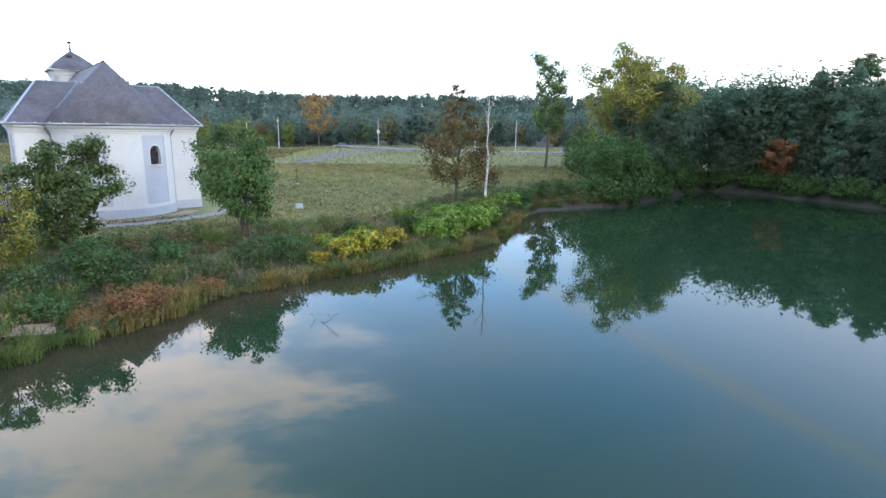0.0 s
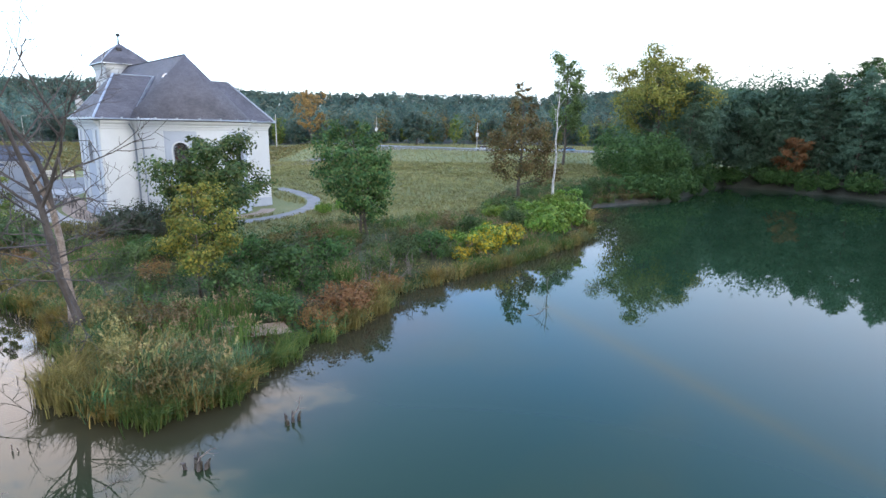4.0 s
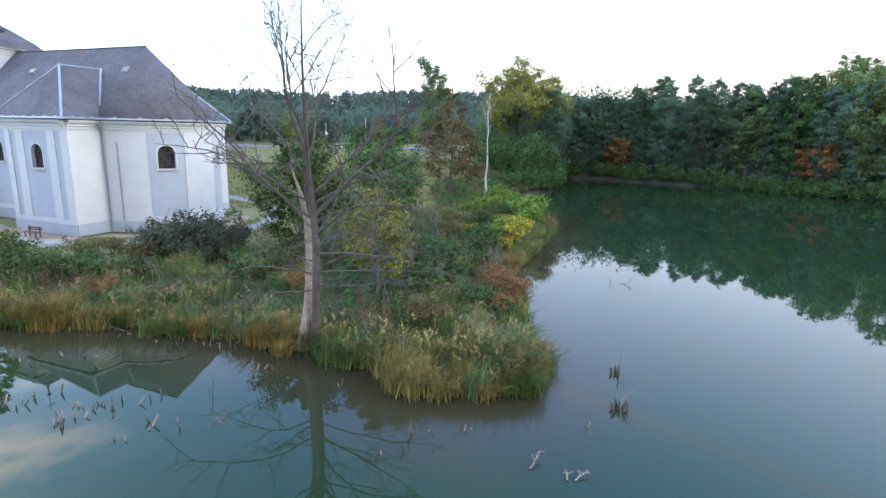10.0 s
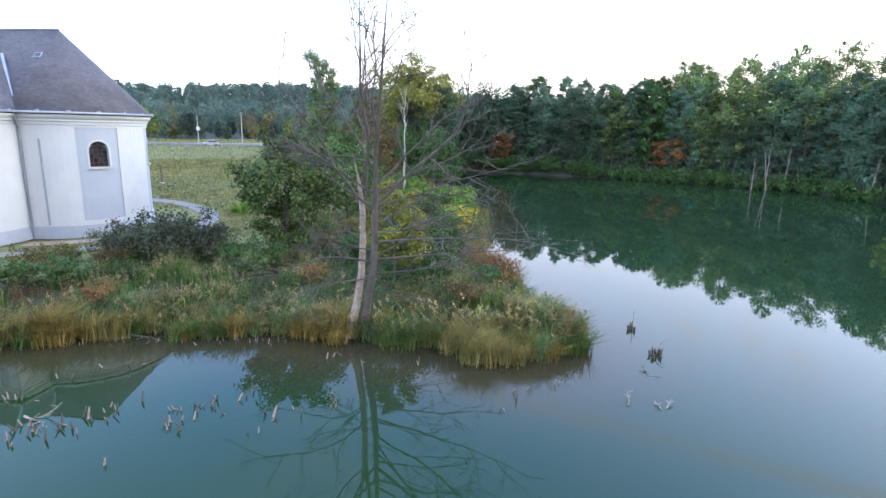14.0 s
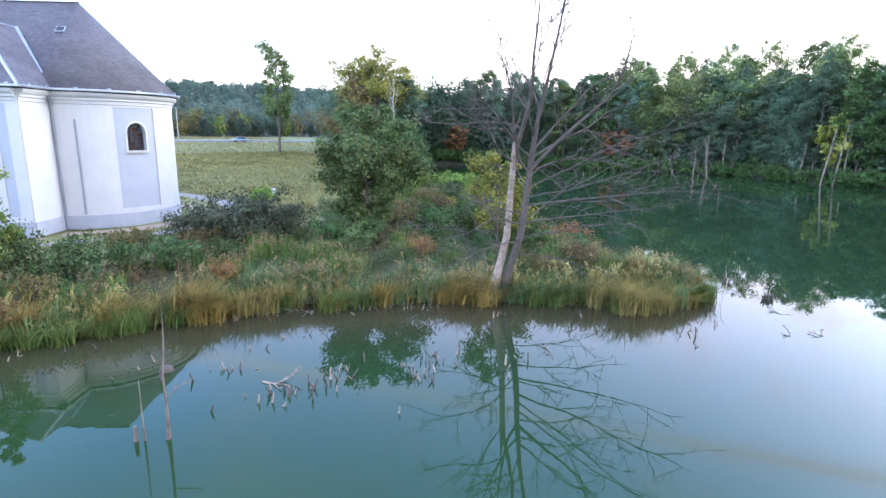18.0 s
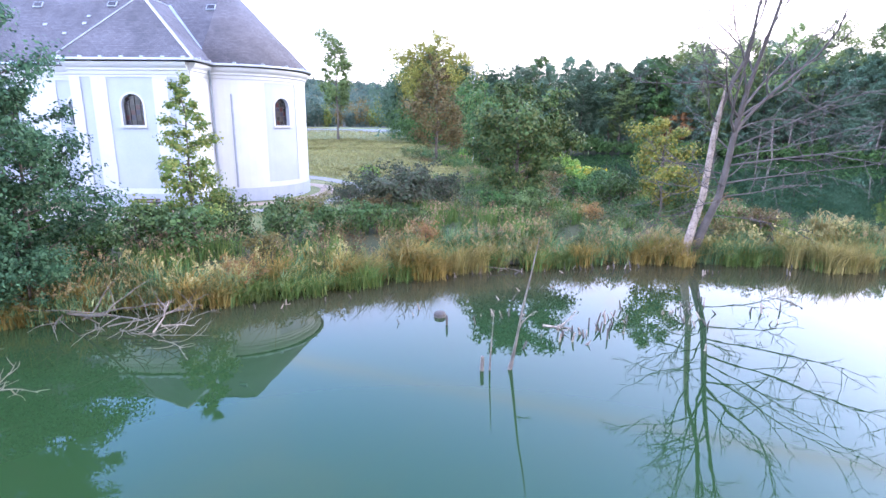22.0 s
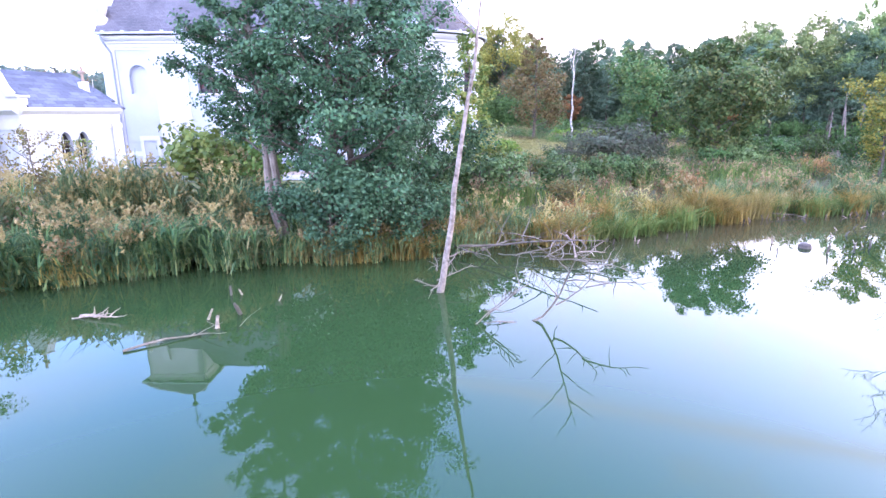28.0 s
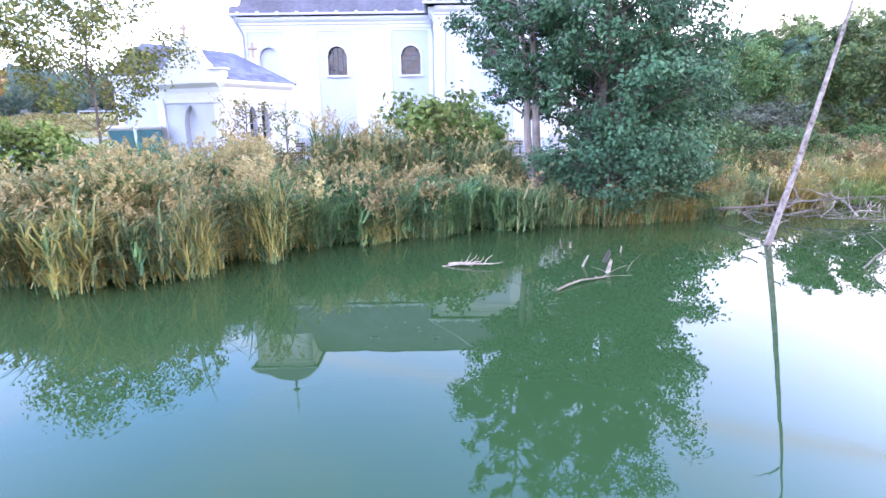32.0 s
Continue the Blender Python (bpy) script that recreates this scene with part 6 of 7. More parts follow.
dead = thing("dead_tree", "tall dead forked tree with stripped pale bark at the spit", "dead tree", pose(-30.15, 26.45, gz(-30.15, 26.45) - 0.15))
stem = [Vector(p) for p in ((0.45, 0.05, 0), (0.40, -0.20, 1.0), (0.34, -0.58, 2.2), (0.25, -1.10, 3.7), (0.25, -1.30, 5.2), (0.13, -1.53, 7.2), (-0.14, -1.95, 9.2), (-0.35, -2.50, 11.2), (-0.50, -3.00, 13.2), (-0.56, -3.35, 15.2), (-0.50, -3.60, 16.8))]
part("trunk", tube(stem, [0.36, 0.27, 0.20, 0.175, 0.16, 0.135, 0.10, 0.075, 0.05, 0.028, 0.008], 10), GREYWOOD, dead, "dark weathered main trunk")
pale = [Vector(p) for p in ((-0.30, 0.15, 0), (-0.12, 0.10, 0.9), (0.04, -0.10, 2.2), (0.10, -0.40, 3.7), (0.13, -0.48, 5.2), (0.06, -0.60, 6.7), (-0.20, -0.78, 7.8), (-0.42, -0.92, 8.5))]
part("broken_stem", tube(pale, [0.42, 0.25, 0.20, 0.175, 0.16, 0.145, 0.11, 0.05], 10), PALEWOOD, dead, "pale barkless broken stem")
part("splinter", tube([(-0.42, -0.92, 8.4), (-0.60, -1.02, 9.0), (-0.74, -1.08, 9.4)], [0.06, 0.035, 0.006], 5), PALEWOOD, dead)
arm = [Vector(p) for p in ((0.06, -0.62, 6.9), (0.05, -0.80, 8.2), (0.0, -1.16, 9.2), (-0.30, -1.64, 10.2), (-0.74, -1.94, 11.2), (-1.00, -2.10, 12.2), (-1.10, -2.28, 13.4), (-1.22, -2.45, 15.4), (-1.25, -2.5, 16.6))]
part("upper_stem", tube(arm, [0.13, 0.115, 0.10, 0.085, 0.07, 0.055, 0.04, 0.02, 0.006], 8), GREYWOOD, dead)


def spring(line, z):
    """The place on a stem's line at height z."""
    i = max(k for k in range(len(line) - 1) if line[k].z <= z)
    return line[i].lerp(line[i + 1], (z - line[i].z) / (line[i + 1].z - line[i].z))


RISING = [(stem, 7.0, (0.50, -0.10, 0.85), 9.0, 0.095, -0.03), (stem, 8.0, (0.62, -0.25, 0.72), 7.2, 0.06, -0.02), (stem, 7.6, (0.78, -0.22, 0.55), 6.8, 0.055, -0.01), (stem, 6.7, (0.85, -0.05, 0.40), 6.0, 0.05, 0.0),
          (stem, 6.9, (-0.85, 0.25, 0.30), 7.6, 0.07, -0.05), (stem, 7.6, (-0.75, 0.20, 0.58), 6.6, 0.055, -0.02), (stem, 8.6, (-0.60, 0.30, 0.70), 6.2, 0.05, -0.03), (stem, 9.6, (0.45, 0.30, 0.85), 5.8, 0.05, -0.03),
          (stem, 10.4, (-0.35, -0.45, 0.85), 5.4, 0.045, -0.03), (stem, 11.4, (0.50, -0.20, 0.85), 4.8, 0.04, -0.02), (stem, 12.4, (-0.45, 0.10, 0.90), 4.0, 0.03, -0.02), (stem, 13.6, (0.40, 0.10, 0.90), 3.0, 0.025, 0.0),
          (arm, 9.0, (-0.65, 0.55, 0.50), 5.2, 0.05, -0.02), (arm, 9.8, (0.25, 0.60, 0.80), 5.0, 0.045, -0.02), (arm, 10.8, (-0.60, 0.10, 0.80), 4.8, 0.045, -0.03), (arm, 11.8, (0.30, 0.20, 0.95), 4.2, 0.035, -0.02),
          (arm, 12.8, (-0.40, -0.20, 0.90), 3.4, 0.03, 0.0), (pale, 7.4, (-0.70, 0.10, 0.35), 4.8, 0.045, -0.05)]
LOW = [(stem, 4.3, (-0.95, 0.12, 0.14), 6.8, 0.055, 0.015), (stem, 3.5, (-0.92, -0.30, 0.02), 5.6, 0.045, 0.01), (stem, 4.9, (-0.60, 0.55, 0.22), 4.0, 0.04, 0.0), (stem, 4.6, (0.78, -0.30, 0.42), 4.8, 0.05, -0.02),
       (stem, 5.3, (0.41, -0.91, 0.32), 9.0, 0.07, 0.0), (stem, 4.4, (0.47, -0.88, 0.24), 8.2, 0.06, 0.005), (stem, 6.2, (0.33, -0.93, 0.42), 8.4, 0.06, 0.01), (stem, 3.7, (0.60, -0.80, 0.12), 6.2, 0.05, 0.01),
       (stem, 5.7, (0.18, -0.95, 0.26), 7.6, 0.055, 0.01), (stem, 2.7, (0.50, -0.86, 0.02), 5.0, 0.035, 0.02), (pale, 4.2, (-0.70, 0.25, 0.35), 2.2, 0.04, 0.0), (pale, 5.2, (0.10, 0.90, 0.35), 3.2, 0.04, 0.0), (stem, 6.0, (0.55, 0.75, 0.45), 4.6, 0.045, 0.0)]
for line, z, way, ln, rad, droop in RISING + LOW:
    part("branch", joined(limb(r, spring(line, z), way, ln, rad * (0.95 if z > 6.5 else 0.75), 9, droop, 2)), GREYWOOD, dead)

lean = thing("dead_tree", "leaning dead trunk with flaking pale bark in the water", "dead tree", pose(-58.35, 37.95, -0.35))
pts = [Vector((0.024 * z + 0.07 * math.sin(z * 1.1) + 0.03 * math.sin(z * 3.1), -0.163 * z - 0.10 * math.sin(z * 0.36), z)) for z in (0, 0.4, 0.8, 1.4, 2, 2.7, 3.4, 4.2, 5, 5.8, 6.6, 7.4, 8.1, 8.7, 9.1)]
part("trunk", tube(pts, [0.15, 0.105, 0.095, 0.088, 0.082, 0.078, 0.070, 0.066, 0.058, 0.050, 0.043, 0.034, 0.026, 0.016, 0.005], 10), FLAKY, lean)
for z, way, ln in ((8.3, (0.5, 0.1, 0.9), 1.1), (7.4, (-0.3, 0.4, 0.6), 0.7), (1.0, (0.9, -0.2, 0.5), 0.8), (0.6, (-0.9, -0.3, 0.15), 0.9), (1.4, (0.8, -0.5, 0.0), 0.7)):
    bough(limb(r, (0.024 * z, -0.163 * z, z), way, ln, 0.03, 3, 0.01, 1), DEADWOOD, lean, "branch")
stick = thing("dead_sapling", "slim dead sapling standing in shallow water", "dead tree", pose(-47.2, 26.3, -0.3))
part("trunk", tube([Vector((-0.055 * z + 0.04 * math.sin(2 * z), -0.225 * z, z)) for z in (0, 0.6, 1.4, 2.4, 3.4, 4.4)], [0.09, 0.05, 0.038, 0.028, 0.02, 0.006], 8), DEADWOOD, stick)
bough(limb(r, (-0.05, -0.4, 1.7), (0.6, 0.2, 0.7), 0.8, 0.02, 3, 0, 1), DEADWOOD, stick, "branch")
part("side_stem", tube([(-0.45, 0.35, 0), (-0.47, 0.3, 0.9), (-0.5, 0.2, 2.2)], [0.035, 0.025, 0.008], 6), DEADWOOD, stick)
part("side_stem", tube([(-0.62, 0.5, 0), (-0.62, 0.48, 0.75)], [0.07, 0.05], 7), DEADWOOD, stick)

# branches lying in the water
def driftwood(label, x, y, rows, seed, material=None):
    rr = np.random.default_rng(seed)
    ob = thing("driftwood", label, "branch", pose(x, y, 0))
    for start, way, ln, rad in rows:
        bough(limb(rr, start, way, ln, rad * 0.5, 6, 0.0, 1), material or WETWOOD, ob, "branch")
    return ob


driftwood("fallen tree top with many bare branches lying in the water", -55.6, 41.2, [((0.8, 0.0, 0.28), (0.27, -0.96, 0.0), 6.4, 0.13), ((1.3, -1.8, 0.25), (0.85, -0.5, 0.12), 3.0, 0.06), ((1.7, -3.0, 0.2), (0.75, -0.6, 0.10), 3.0, 0.06),
              ((2.0, -4.0, 0.2), (0.95, -0.05, 0.16), 2.6, 0.05), ((2.0, -4.2, 0.2), (0.55, -0.8, 0.12), 2.6, 0.06), ((1.9, -3.6, 0.2), (-0.35, -0.9, 0.08), 2.2, 0.05), ((2.3, -5.0, 0.2), (0.8, -0.4, 0.22), 2.2, 0.04),
              ((2.4, -5.4, 0.15), (0.35, -0.9, 0.14), 2.0, 0.04), ((1.0, -0.8, 0.3), (-0.4, -0.85, 0.05), 2.4, 0.05), ((1.5, -2.4, 0.2), (-0.2, -0.95, 0.06), 2.4, 0.04), ((2.1, -4.6, 0.25), (0.9, 0.35, 0.12), 1.8, 0.04)], 1)
driftwood("pale bleached fork on top of the fallen branches", -53.2, 36.2, [((0, 0, 0.3), (0.75, 0.35, 0.30), 1.6, 0.07), ((0.3, 0.1, 0.4), (0.9, -0.5, 0.1), 1.1, 0.05)], 11, PALEWOOD)
driftwood("long grey branch rising slantwise from the water", -58.55, 34.7, [((0, 0, -0.1), (1.05, -1.8, 1.45), 3.0, 0.075), ((0.35, -0.6, 0.45), (0.95, -0.5, 0.55), 1.7, 0.05), ((0.7, -1.2, 0.95), (0.25, -0.9, 0.15), 1.4, 0.04), ((0, 0, -0.05), (-0.75, 0.25, 0.1), 1.1, 0.05)], 2)
driftwood("small forked branch rising from the water", -59.65, 35.6, [((0, 0, -0.1), (0.55, -1.05, 0.85), 1.8, 0.05), ((0.15, -0.3, 0.2), (0.85, -0.25, 0.6), 1.2, 0.04)], 12)
driftwood("crooked roots and twigs at the foot of the leaning trunk", -58.2, 38.1, [((0, 0, 0.3), (0.8, -0.45, 0.30), 1.3, 0.06), ((0, 0, 0.6), (0.6, 0.3, -0.15), 1.1, 0.06), ((0, 0, 0.1), (-0.5, 0.35, 0.12), 0.7, 0.06)], 13)
driftwood("long thin grey branch floating near the reeds", -66.0, 40.45, [((0, 0, 0.03), (0.95, 0.28, 0.03), 3.1, 0.06)], 3)
driftwood("pale driftwood log at the surface", -65.9, 43.7, [((0, 0, 0.02), (0.55, -0.83, 0.0), 1.15, 0.11), ((-0.2, 0.05, 0.0), (0.8, -0.6, 0.0), 0.9, 0.04)], 4, PALEWOOD)
driftwood("pale branch lying along the surface", -43.5, 27.3, [((0, 0, 0.02), (0.5, -0.86, 0.0), 1.4, 0.10), ((0.3, -0.4, 0.02), (0.8, -0.5, 0.05), 1.0, 0.04)], 5, PALEWOOD)
driftwood("thin dark branch afloat off the spit", -35.1, 20.6, [((0, 0, 0.02), (0.79, 0.61, 0.04), 1.7, 0.05), ((0.2, 0.2, 0.02), (0.3, 0.9, 0.05), 0.7, 0.03)], 14)
driftwood("bleached stick afloat near the spit", -26.0, 13.8, [((0, 0, 0.03), (0.8, 0.3, 0.12), 0.8, 0.06)], 15, PALEWOOD)
driftwood("bleached broken sticks afloat near the spit", -25.3, 12.8, [((0, 0, 0.03), (0.6, 0.5, 0.15), 0.6, 0.05), ((0.25, -0.1, 0.03), (0.9, 0.1, 0.1), 0.6, 0.05)], 16, PALEWOOD)
driftwood("bare branches breaking the surface of the open water", -6.8, 29.2, [((0, 0, 0), (-0.8, 0.3, 0.15), 1.6, 0.04), ((0, 0, 0), (0.7, -0.5, 0.1), 1.4, 0.03)], 6)
driftwood("thin floating branch on the open water", 0.4, 34.0, [((0, 0, 0.02), (-0.7, 0.7, 0.02), 3.0, 0.03), ((-0.6, 0.6, 0.02), (-0.9, 0.1, 0.02), 1.6, 0.02)], 7)
driftwood("pale branch afloat off the far shore", 36.0, 82.0, [((0, 0, 0.03), (-0.8, 0.5, 0.05), 3.0, 0.05)], 8)
driftwood("small forked twig afloat beside the stumps", -22.9, 14.6, [((0, 0, 0), (0.7, 0.4, 0.2), 0.8, 0.03), ((0, 0, 0), (0.5, -0.5, 0.05), 0.9, 0.02)], 9)
driftwood("dry branch fallen across the bank edge", -39.0, 33.2, [((0, 0, 0.25), (0.75, -0.66, -0.03), 2.6, 0.04)], 10)

# rotten stumps and stalks in rows, the remains of an old reed bed
stump_mesh = []
for i in range(4):
    rr = np.random.default_rng(400 + i)
    v, f = loft([(0.042, -0.3), (0.046, 0.0), (0.04, 0.16 + 0.06 * i), (0.026, 0.26 + 0.08 * i)], 7)
    lx, ly = rr.normal() * 0.22, rr.normal() * 0.22
    v = [(x + lx * max(z, 0) + rr.normal() * 0.008, y + ly * max(z, 0), z + rr.normal() * 0.012) for x, y, z in v]
    stump_mesh.append(mesh_of("stalk", v, f, GREYWOOD if i % 2 else PALEWOOD))


def stalks(label, x, y, count, rx, ry, turn, seed, size=1.0):
    rr = np.random.default_rng(seed)
    ob = thing("rotten_stalks", label, "stump", pose(x, y, 0, 0, 0, turn), "rotten stalks in the shallows")
    for i in range(count):
        child = part("stalk", stump_mesh[i % 4], DEADWOOD, ob)
        k = size * rr.uniform(0.4, 0.85)
        child.matrix_basis = pose(rr.normal() * rx, rr.normal() * ry, 0, rr.normal() * 16, rr.normal() * 16, rr.uniform(0, 360)) @ Matrix.Diagonal((k, k, k, 1))


for i, (x, y, n, rx, ry, turn, s) in enumerate([
        (-38.4, 24.1, 18, 1.0, 0.35, -20, 1.0), (-39.6, 23.5, 10, 0.9, 0.3, 30, 1.0), (-43.0, 26.2, 16, 1.2, 0.3, -15, 1.0), (-42.7, 25.6, 12, 0.7, 0.25, 0, 1.1), (-44.0, 29.1, 9, 0.9, 0.2, -30, 1.0),
        (-36.5, 30.4, 12, 1.6, 0.25, -40, 0.9), (-34.2, 28.6, 10, 1.2, 0.2, -42, 0.9), (-40.3, 33.2, 8, 1.2, 0.2, -25, 0.9), (-41.0, 29.8, 5, 1.0, 0.4, 0, 0.9), (-29.0, 17.0, 5, 0.9, 0.4, 10, 1.0),
        (-26.0, 16.9, 3, 0.6, 0.3, 0, 0.8), (-32.0, 24.4, 6, 1.0, 0.3, -50, 0.9), (-47.2, 35.6, 6, 1.3, 0.2, -28, 0.9), (-46.0, 31.4, 4, 0.8, 0.3, 0, 0.9), (-61.9, 42.0, 3, 0.8, 0.5, 0, 1.1), (-63.4, 40.6, 3, 0.35, 0.3, 0, 1.7), (-37.2, 21.3, 7, 0.6, 0.35, 15, 1.1), (-40.9, 25.6, 6, 0.8, 0.4, 30, 1.0), (-28.7, 21.3, 4, 1.0, 0.6, -30, 0.9)]):
    stalks("row of rotten grey stalks sticking out of the water", x, y, n, rx, ry, turn, 500 + i, s)
for label, x, y, seed in (("rotten stump cluster standing in the lake", -20.5, 15.4, 1), ("lone brown stump with a broken twig in the lake", -18.1, 18.0, 2)):
    rr = np.random.default_rng(seed)
    ob = thing("stump", label, "stump", pose(x, y, 0))
    for i in range(9 if seed == 1 else 5):
        a, d = rr.uniform(0, 6.28), rr.uniform(0, 0.35)
        part("root", tube([(math.cos(a) * d, math.sin(a) * d, -0.3), (math.cos(a) * d * 1.2, math.sin(a) * d * 1.2, 0.2), (math.cos(a) * d * 1.5, math.sin(a) * d * 1.5, rr.uniform(0.18, 0.42))], [0.07, 0.055, 0.02], 7), MUD if i % 2 else GREYWOOD, ob)
    bough(limb(rr, (0, 0, 0.2), (0.5, 0.2, 0.8), 0.9, 0.025, 3, 0, 1), DEADWOOD, ob, "twig")
ob = thing("floating_stump", "waterlogged round stump in the shallows", "stump", pose(-45.2, 30.7, 0))
v, f = loft([(0.22, -0.3), (0.24, 0.0), (0.22, 0.12), (0.17, 0.17), (0.08, 0.19)], 12)
part("stump", (v, f), GREYWOOD, ob)
for x, y, z0 in ((77.0, 42.0, 9.5), (74.5, 41.0, 8.5), (66.5, 20.0, 11.0), (67.6, 18.2, 12.0), (69.4, 17.0, 10.5), (70.5, 14.8, 9.0), (75.5, 44.0, 6.5), (78.0, 39.0, 10.0), (65.0, 8.0, 9.5), (71.0, 24.0, 8.0)):
    ob = thing("dead_tree", "bare pale dead trunk standing at the far shore", "dead tree", pose(x, y, -0.3), "drowned trunks of the far shore")
    lx, ly = r.normal() * 0.07, r.normal() * 0.07
    part("trunk", tube([(lx * z, ly * z, z) for z in (0, z0 * 0.4, z0 * 0.75, z0)], [0.17, 0.13, 0.09, 0.03], 7), DEADWOOD, ob)
    part("branch", joined(limb(r, (lx * z0 * 0.6, ly * z0 * 0.6, z0 * 0.6), (r.normal(), r.normal(), 0.5), 2.0, 0.04, 4, 0, 1)), DEADWOOD, ob)
for x, y, h, lab in ((-15.0, 34.2, 2.6, "bare grey sapling among the bank herbs"), (-13.6, 35.4, 2.4, "thin dead shrub with pale twigs"), (-16.4, 33.0, 2.2, "grey leafless bush at the bank")):
    ob = thing("dead_shrub", lab, "dead shrub", pose(x, y, gz(x, y) - 0.1))
    for i in range(4):
        part("branch", joined(limb(r, (r.normal() * 0.1, r.normal() * 0.1, 0), (r.normal() * 0.35, r.normal() * 0.35, 1), h, 0.03, 6, 0, 1)), DEADWOOD, ob)

# ---- ways and paved ground, draped over the ground ----
def ribbon(name, label, line, width, material, lift=0.03, step=1.2, widths=None, kind="structure", category="path"):
    pts = [Vector((x, y, 0)) for x, y in line]
    fine = []
    for i in range(len(pts) - 1):
        p0, p1, p2, p3 = pts[max(i - 1, 0)], pts[i], pts[i + 1], pts[min(i + 2, len(pts) - 1)]
        n = max(2, math.ceil((p2 - p1).length / step))
        for k in range(n):
            t = k / n
            q = 0.5 * ((2 * p1) + (p2 - p0) * t + (2 * p0 - 5 * p1 + 4 * p2 - p3) * t * t + (3 * p1 - p0 - 3 * p2 + p3) * t ** 3)
            w = width if widths is None else widths[i] + (widths[i + 1] - widths[i]) * t
            fine.append((q, w))
    fine.append((pts[-1], width if widths is None else widths[-1]))
    verts, faces, m = [], [], 5
    for i, (q, w) in enumerate(fine):
        d = fine[min(i + 1, len(fine) - 1)][0] - fine[max(i - 1, 0)][0]
        s = Vector((d.y, -d.x, 0)).normalized()
        for k in range(m):
            p = q + s * w * (k / (m - 1) - 0.5)
            verts.append((p.x, p.y, gz(p.x, p.y) + lift))
    for i in range(len(fine) - 1):
        faces += [(i * m + k, i * m + k + 1, (i + 1) * m + k + 1, (i + 1) * m + k) for k in range(m - 1)]
    return solo(name, (verts, faces), material, label, category, kind)


def church_xy(a, b):
    p = church_pose @ Vector((a, b, 0))
    return p.x, p.y


ribbon("path", "pale gravel footpath curving round the apse", FOOTPATH, 1.7, PATH, 0.05)
ribbon("apron", "bare earth strip along the foot of the church", [church_xy(7.4 * math.cos(math.radians(a)), 7.4 * math.sin(math.radians(a))) for a in range(100, 262, 18)], 1.6, SAND, 0.04)
ribbon("apron", "bare earth strip along the nave wall", [church_xy(-1.2, 9.8), church_xy(4, 9.9), church_xy(9.0, 9.6), church_xy(16, 8.0), church_xy(22, 7.5)], 2.2, SAND, 0.03)
ribbon("pavement", "pale paved forecourt beside the church", [(-43.0, 52.4), (-47.6, 54.6), (-51.5, 58.4), (-55.2, 63.6), (-58.0, 69.5), (-60.5, 75.0), (-64.0, 81.0)], 4, PAVING, 0.06, widths=[1.6, 2.6, 3.4, 4.0, 5.0, 8.0, 12.0])
ribbon("tarmac_yard", "grey tarmac yard beyond the church", [(-62.0, 79.0), (-66.0, 86.0), (-68.0, 93.0), (-62.0, 103.0), (-50.0, 111.0), (-41.0, 116.0), (-34.5, 122.0), (-31.5, 134.0), (-28.5, 150.0), (-24.0, 161.0), (-15.0, 167.0)],
       6, TARMAC, 0.045, widths=[12, 12, 10, 7, 6, 6, 6, 6.5, 7, 8, 9], step=3)
ribbon("road", "grey country road across the meadow", [(-260, 215), (-150, 205), (-80, 198), (-36, 186), (-14, 171), (12, 164), (34, 163), (64, 154), (96, 128), (112, 88), (116, 40), (112, -20)], 8.0, TARMAC, 0.08, step=5, category="road")
for off in (3.2, -3.2):
    line = [(-150, 205), (-80, 198), (-36, 186), (-14, 171), (12, 164), (34, 163), (64, 154), (96, 128)]
    shifted = []
    for i, p in enumerate(line):
        a, b = Vector(line[max(i - 1, 0)]), Vector(line[min(i + 1, len(line) - 1)])
        t = (b - a).normalized()
        shifted.append((p[0] - t.y * off, p[1] + t.x * off))
    ribbon("road_marking", "white edge line of the road", shifted, 0.25, WHITE, 0.095, step=4, category="marking")

# guard rail beyond the road
rail = thing("guard_rail", "grey steel guard rail along the road", "guard rail")
line = [(-36, 180.5), (-14, 166), (12, 158.8), (34, 157.8), (62, 149.5), (90, 126)]
pts = [Vector((x, y, gz(x, y) + 0.72)) for x, y in line]
beam = joined([tube([p + Vector((0, 0, dz)) for p in pts], [0.09] * len(pts), 5) for dz in (0, 0.16)])
part("beam", beam, LEAD, rail)
post = mesh_of("post", *loft([(0.07, -0.2), (0.07, 0.78)], 6), LEAD)
for a, b in zip(line, line[1:]):
    n = max(1, round(math.hypot(b[0] - a[0], b[1] - a[1]) / 4))
    for k in range(n):
        x, y = a[0] + (b[0] - a[0]) * k / n, a[1] + (b[1] - a[1]) * k / n
        part("post", post, LEAD, rail).location = (x, y, gz(x, y))


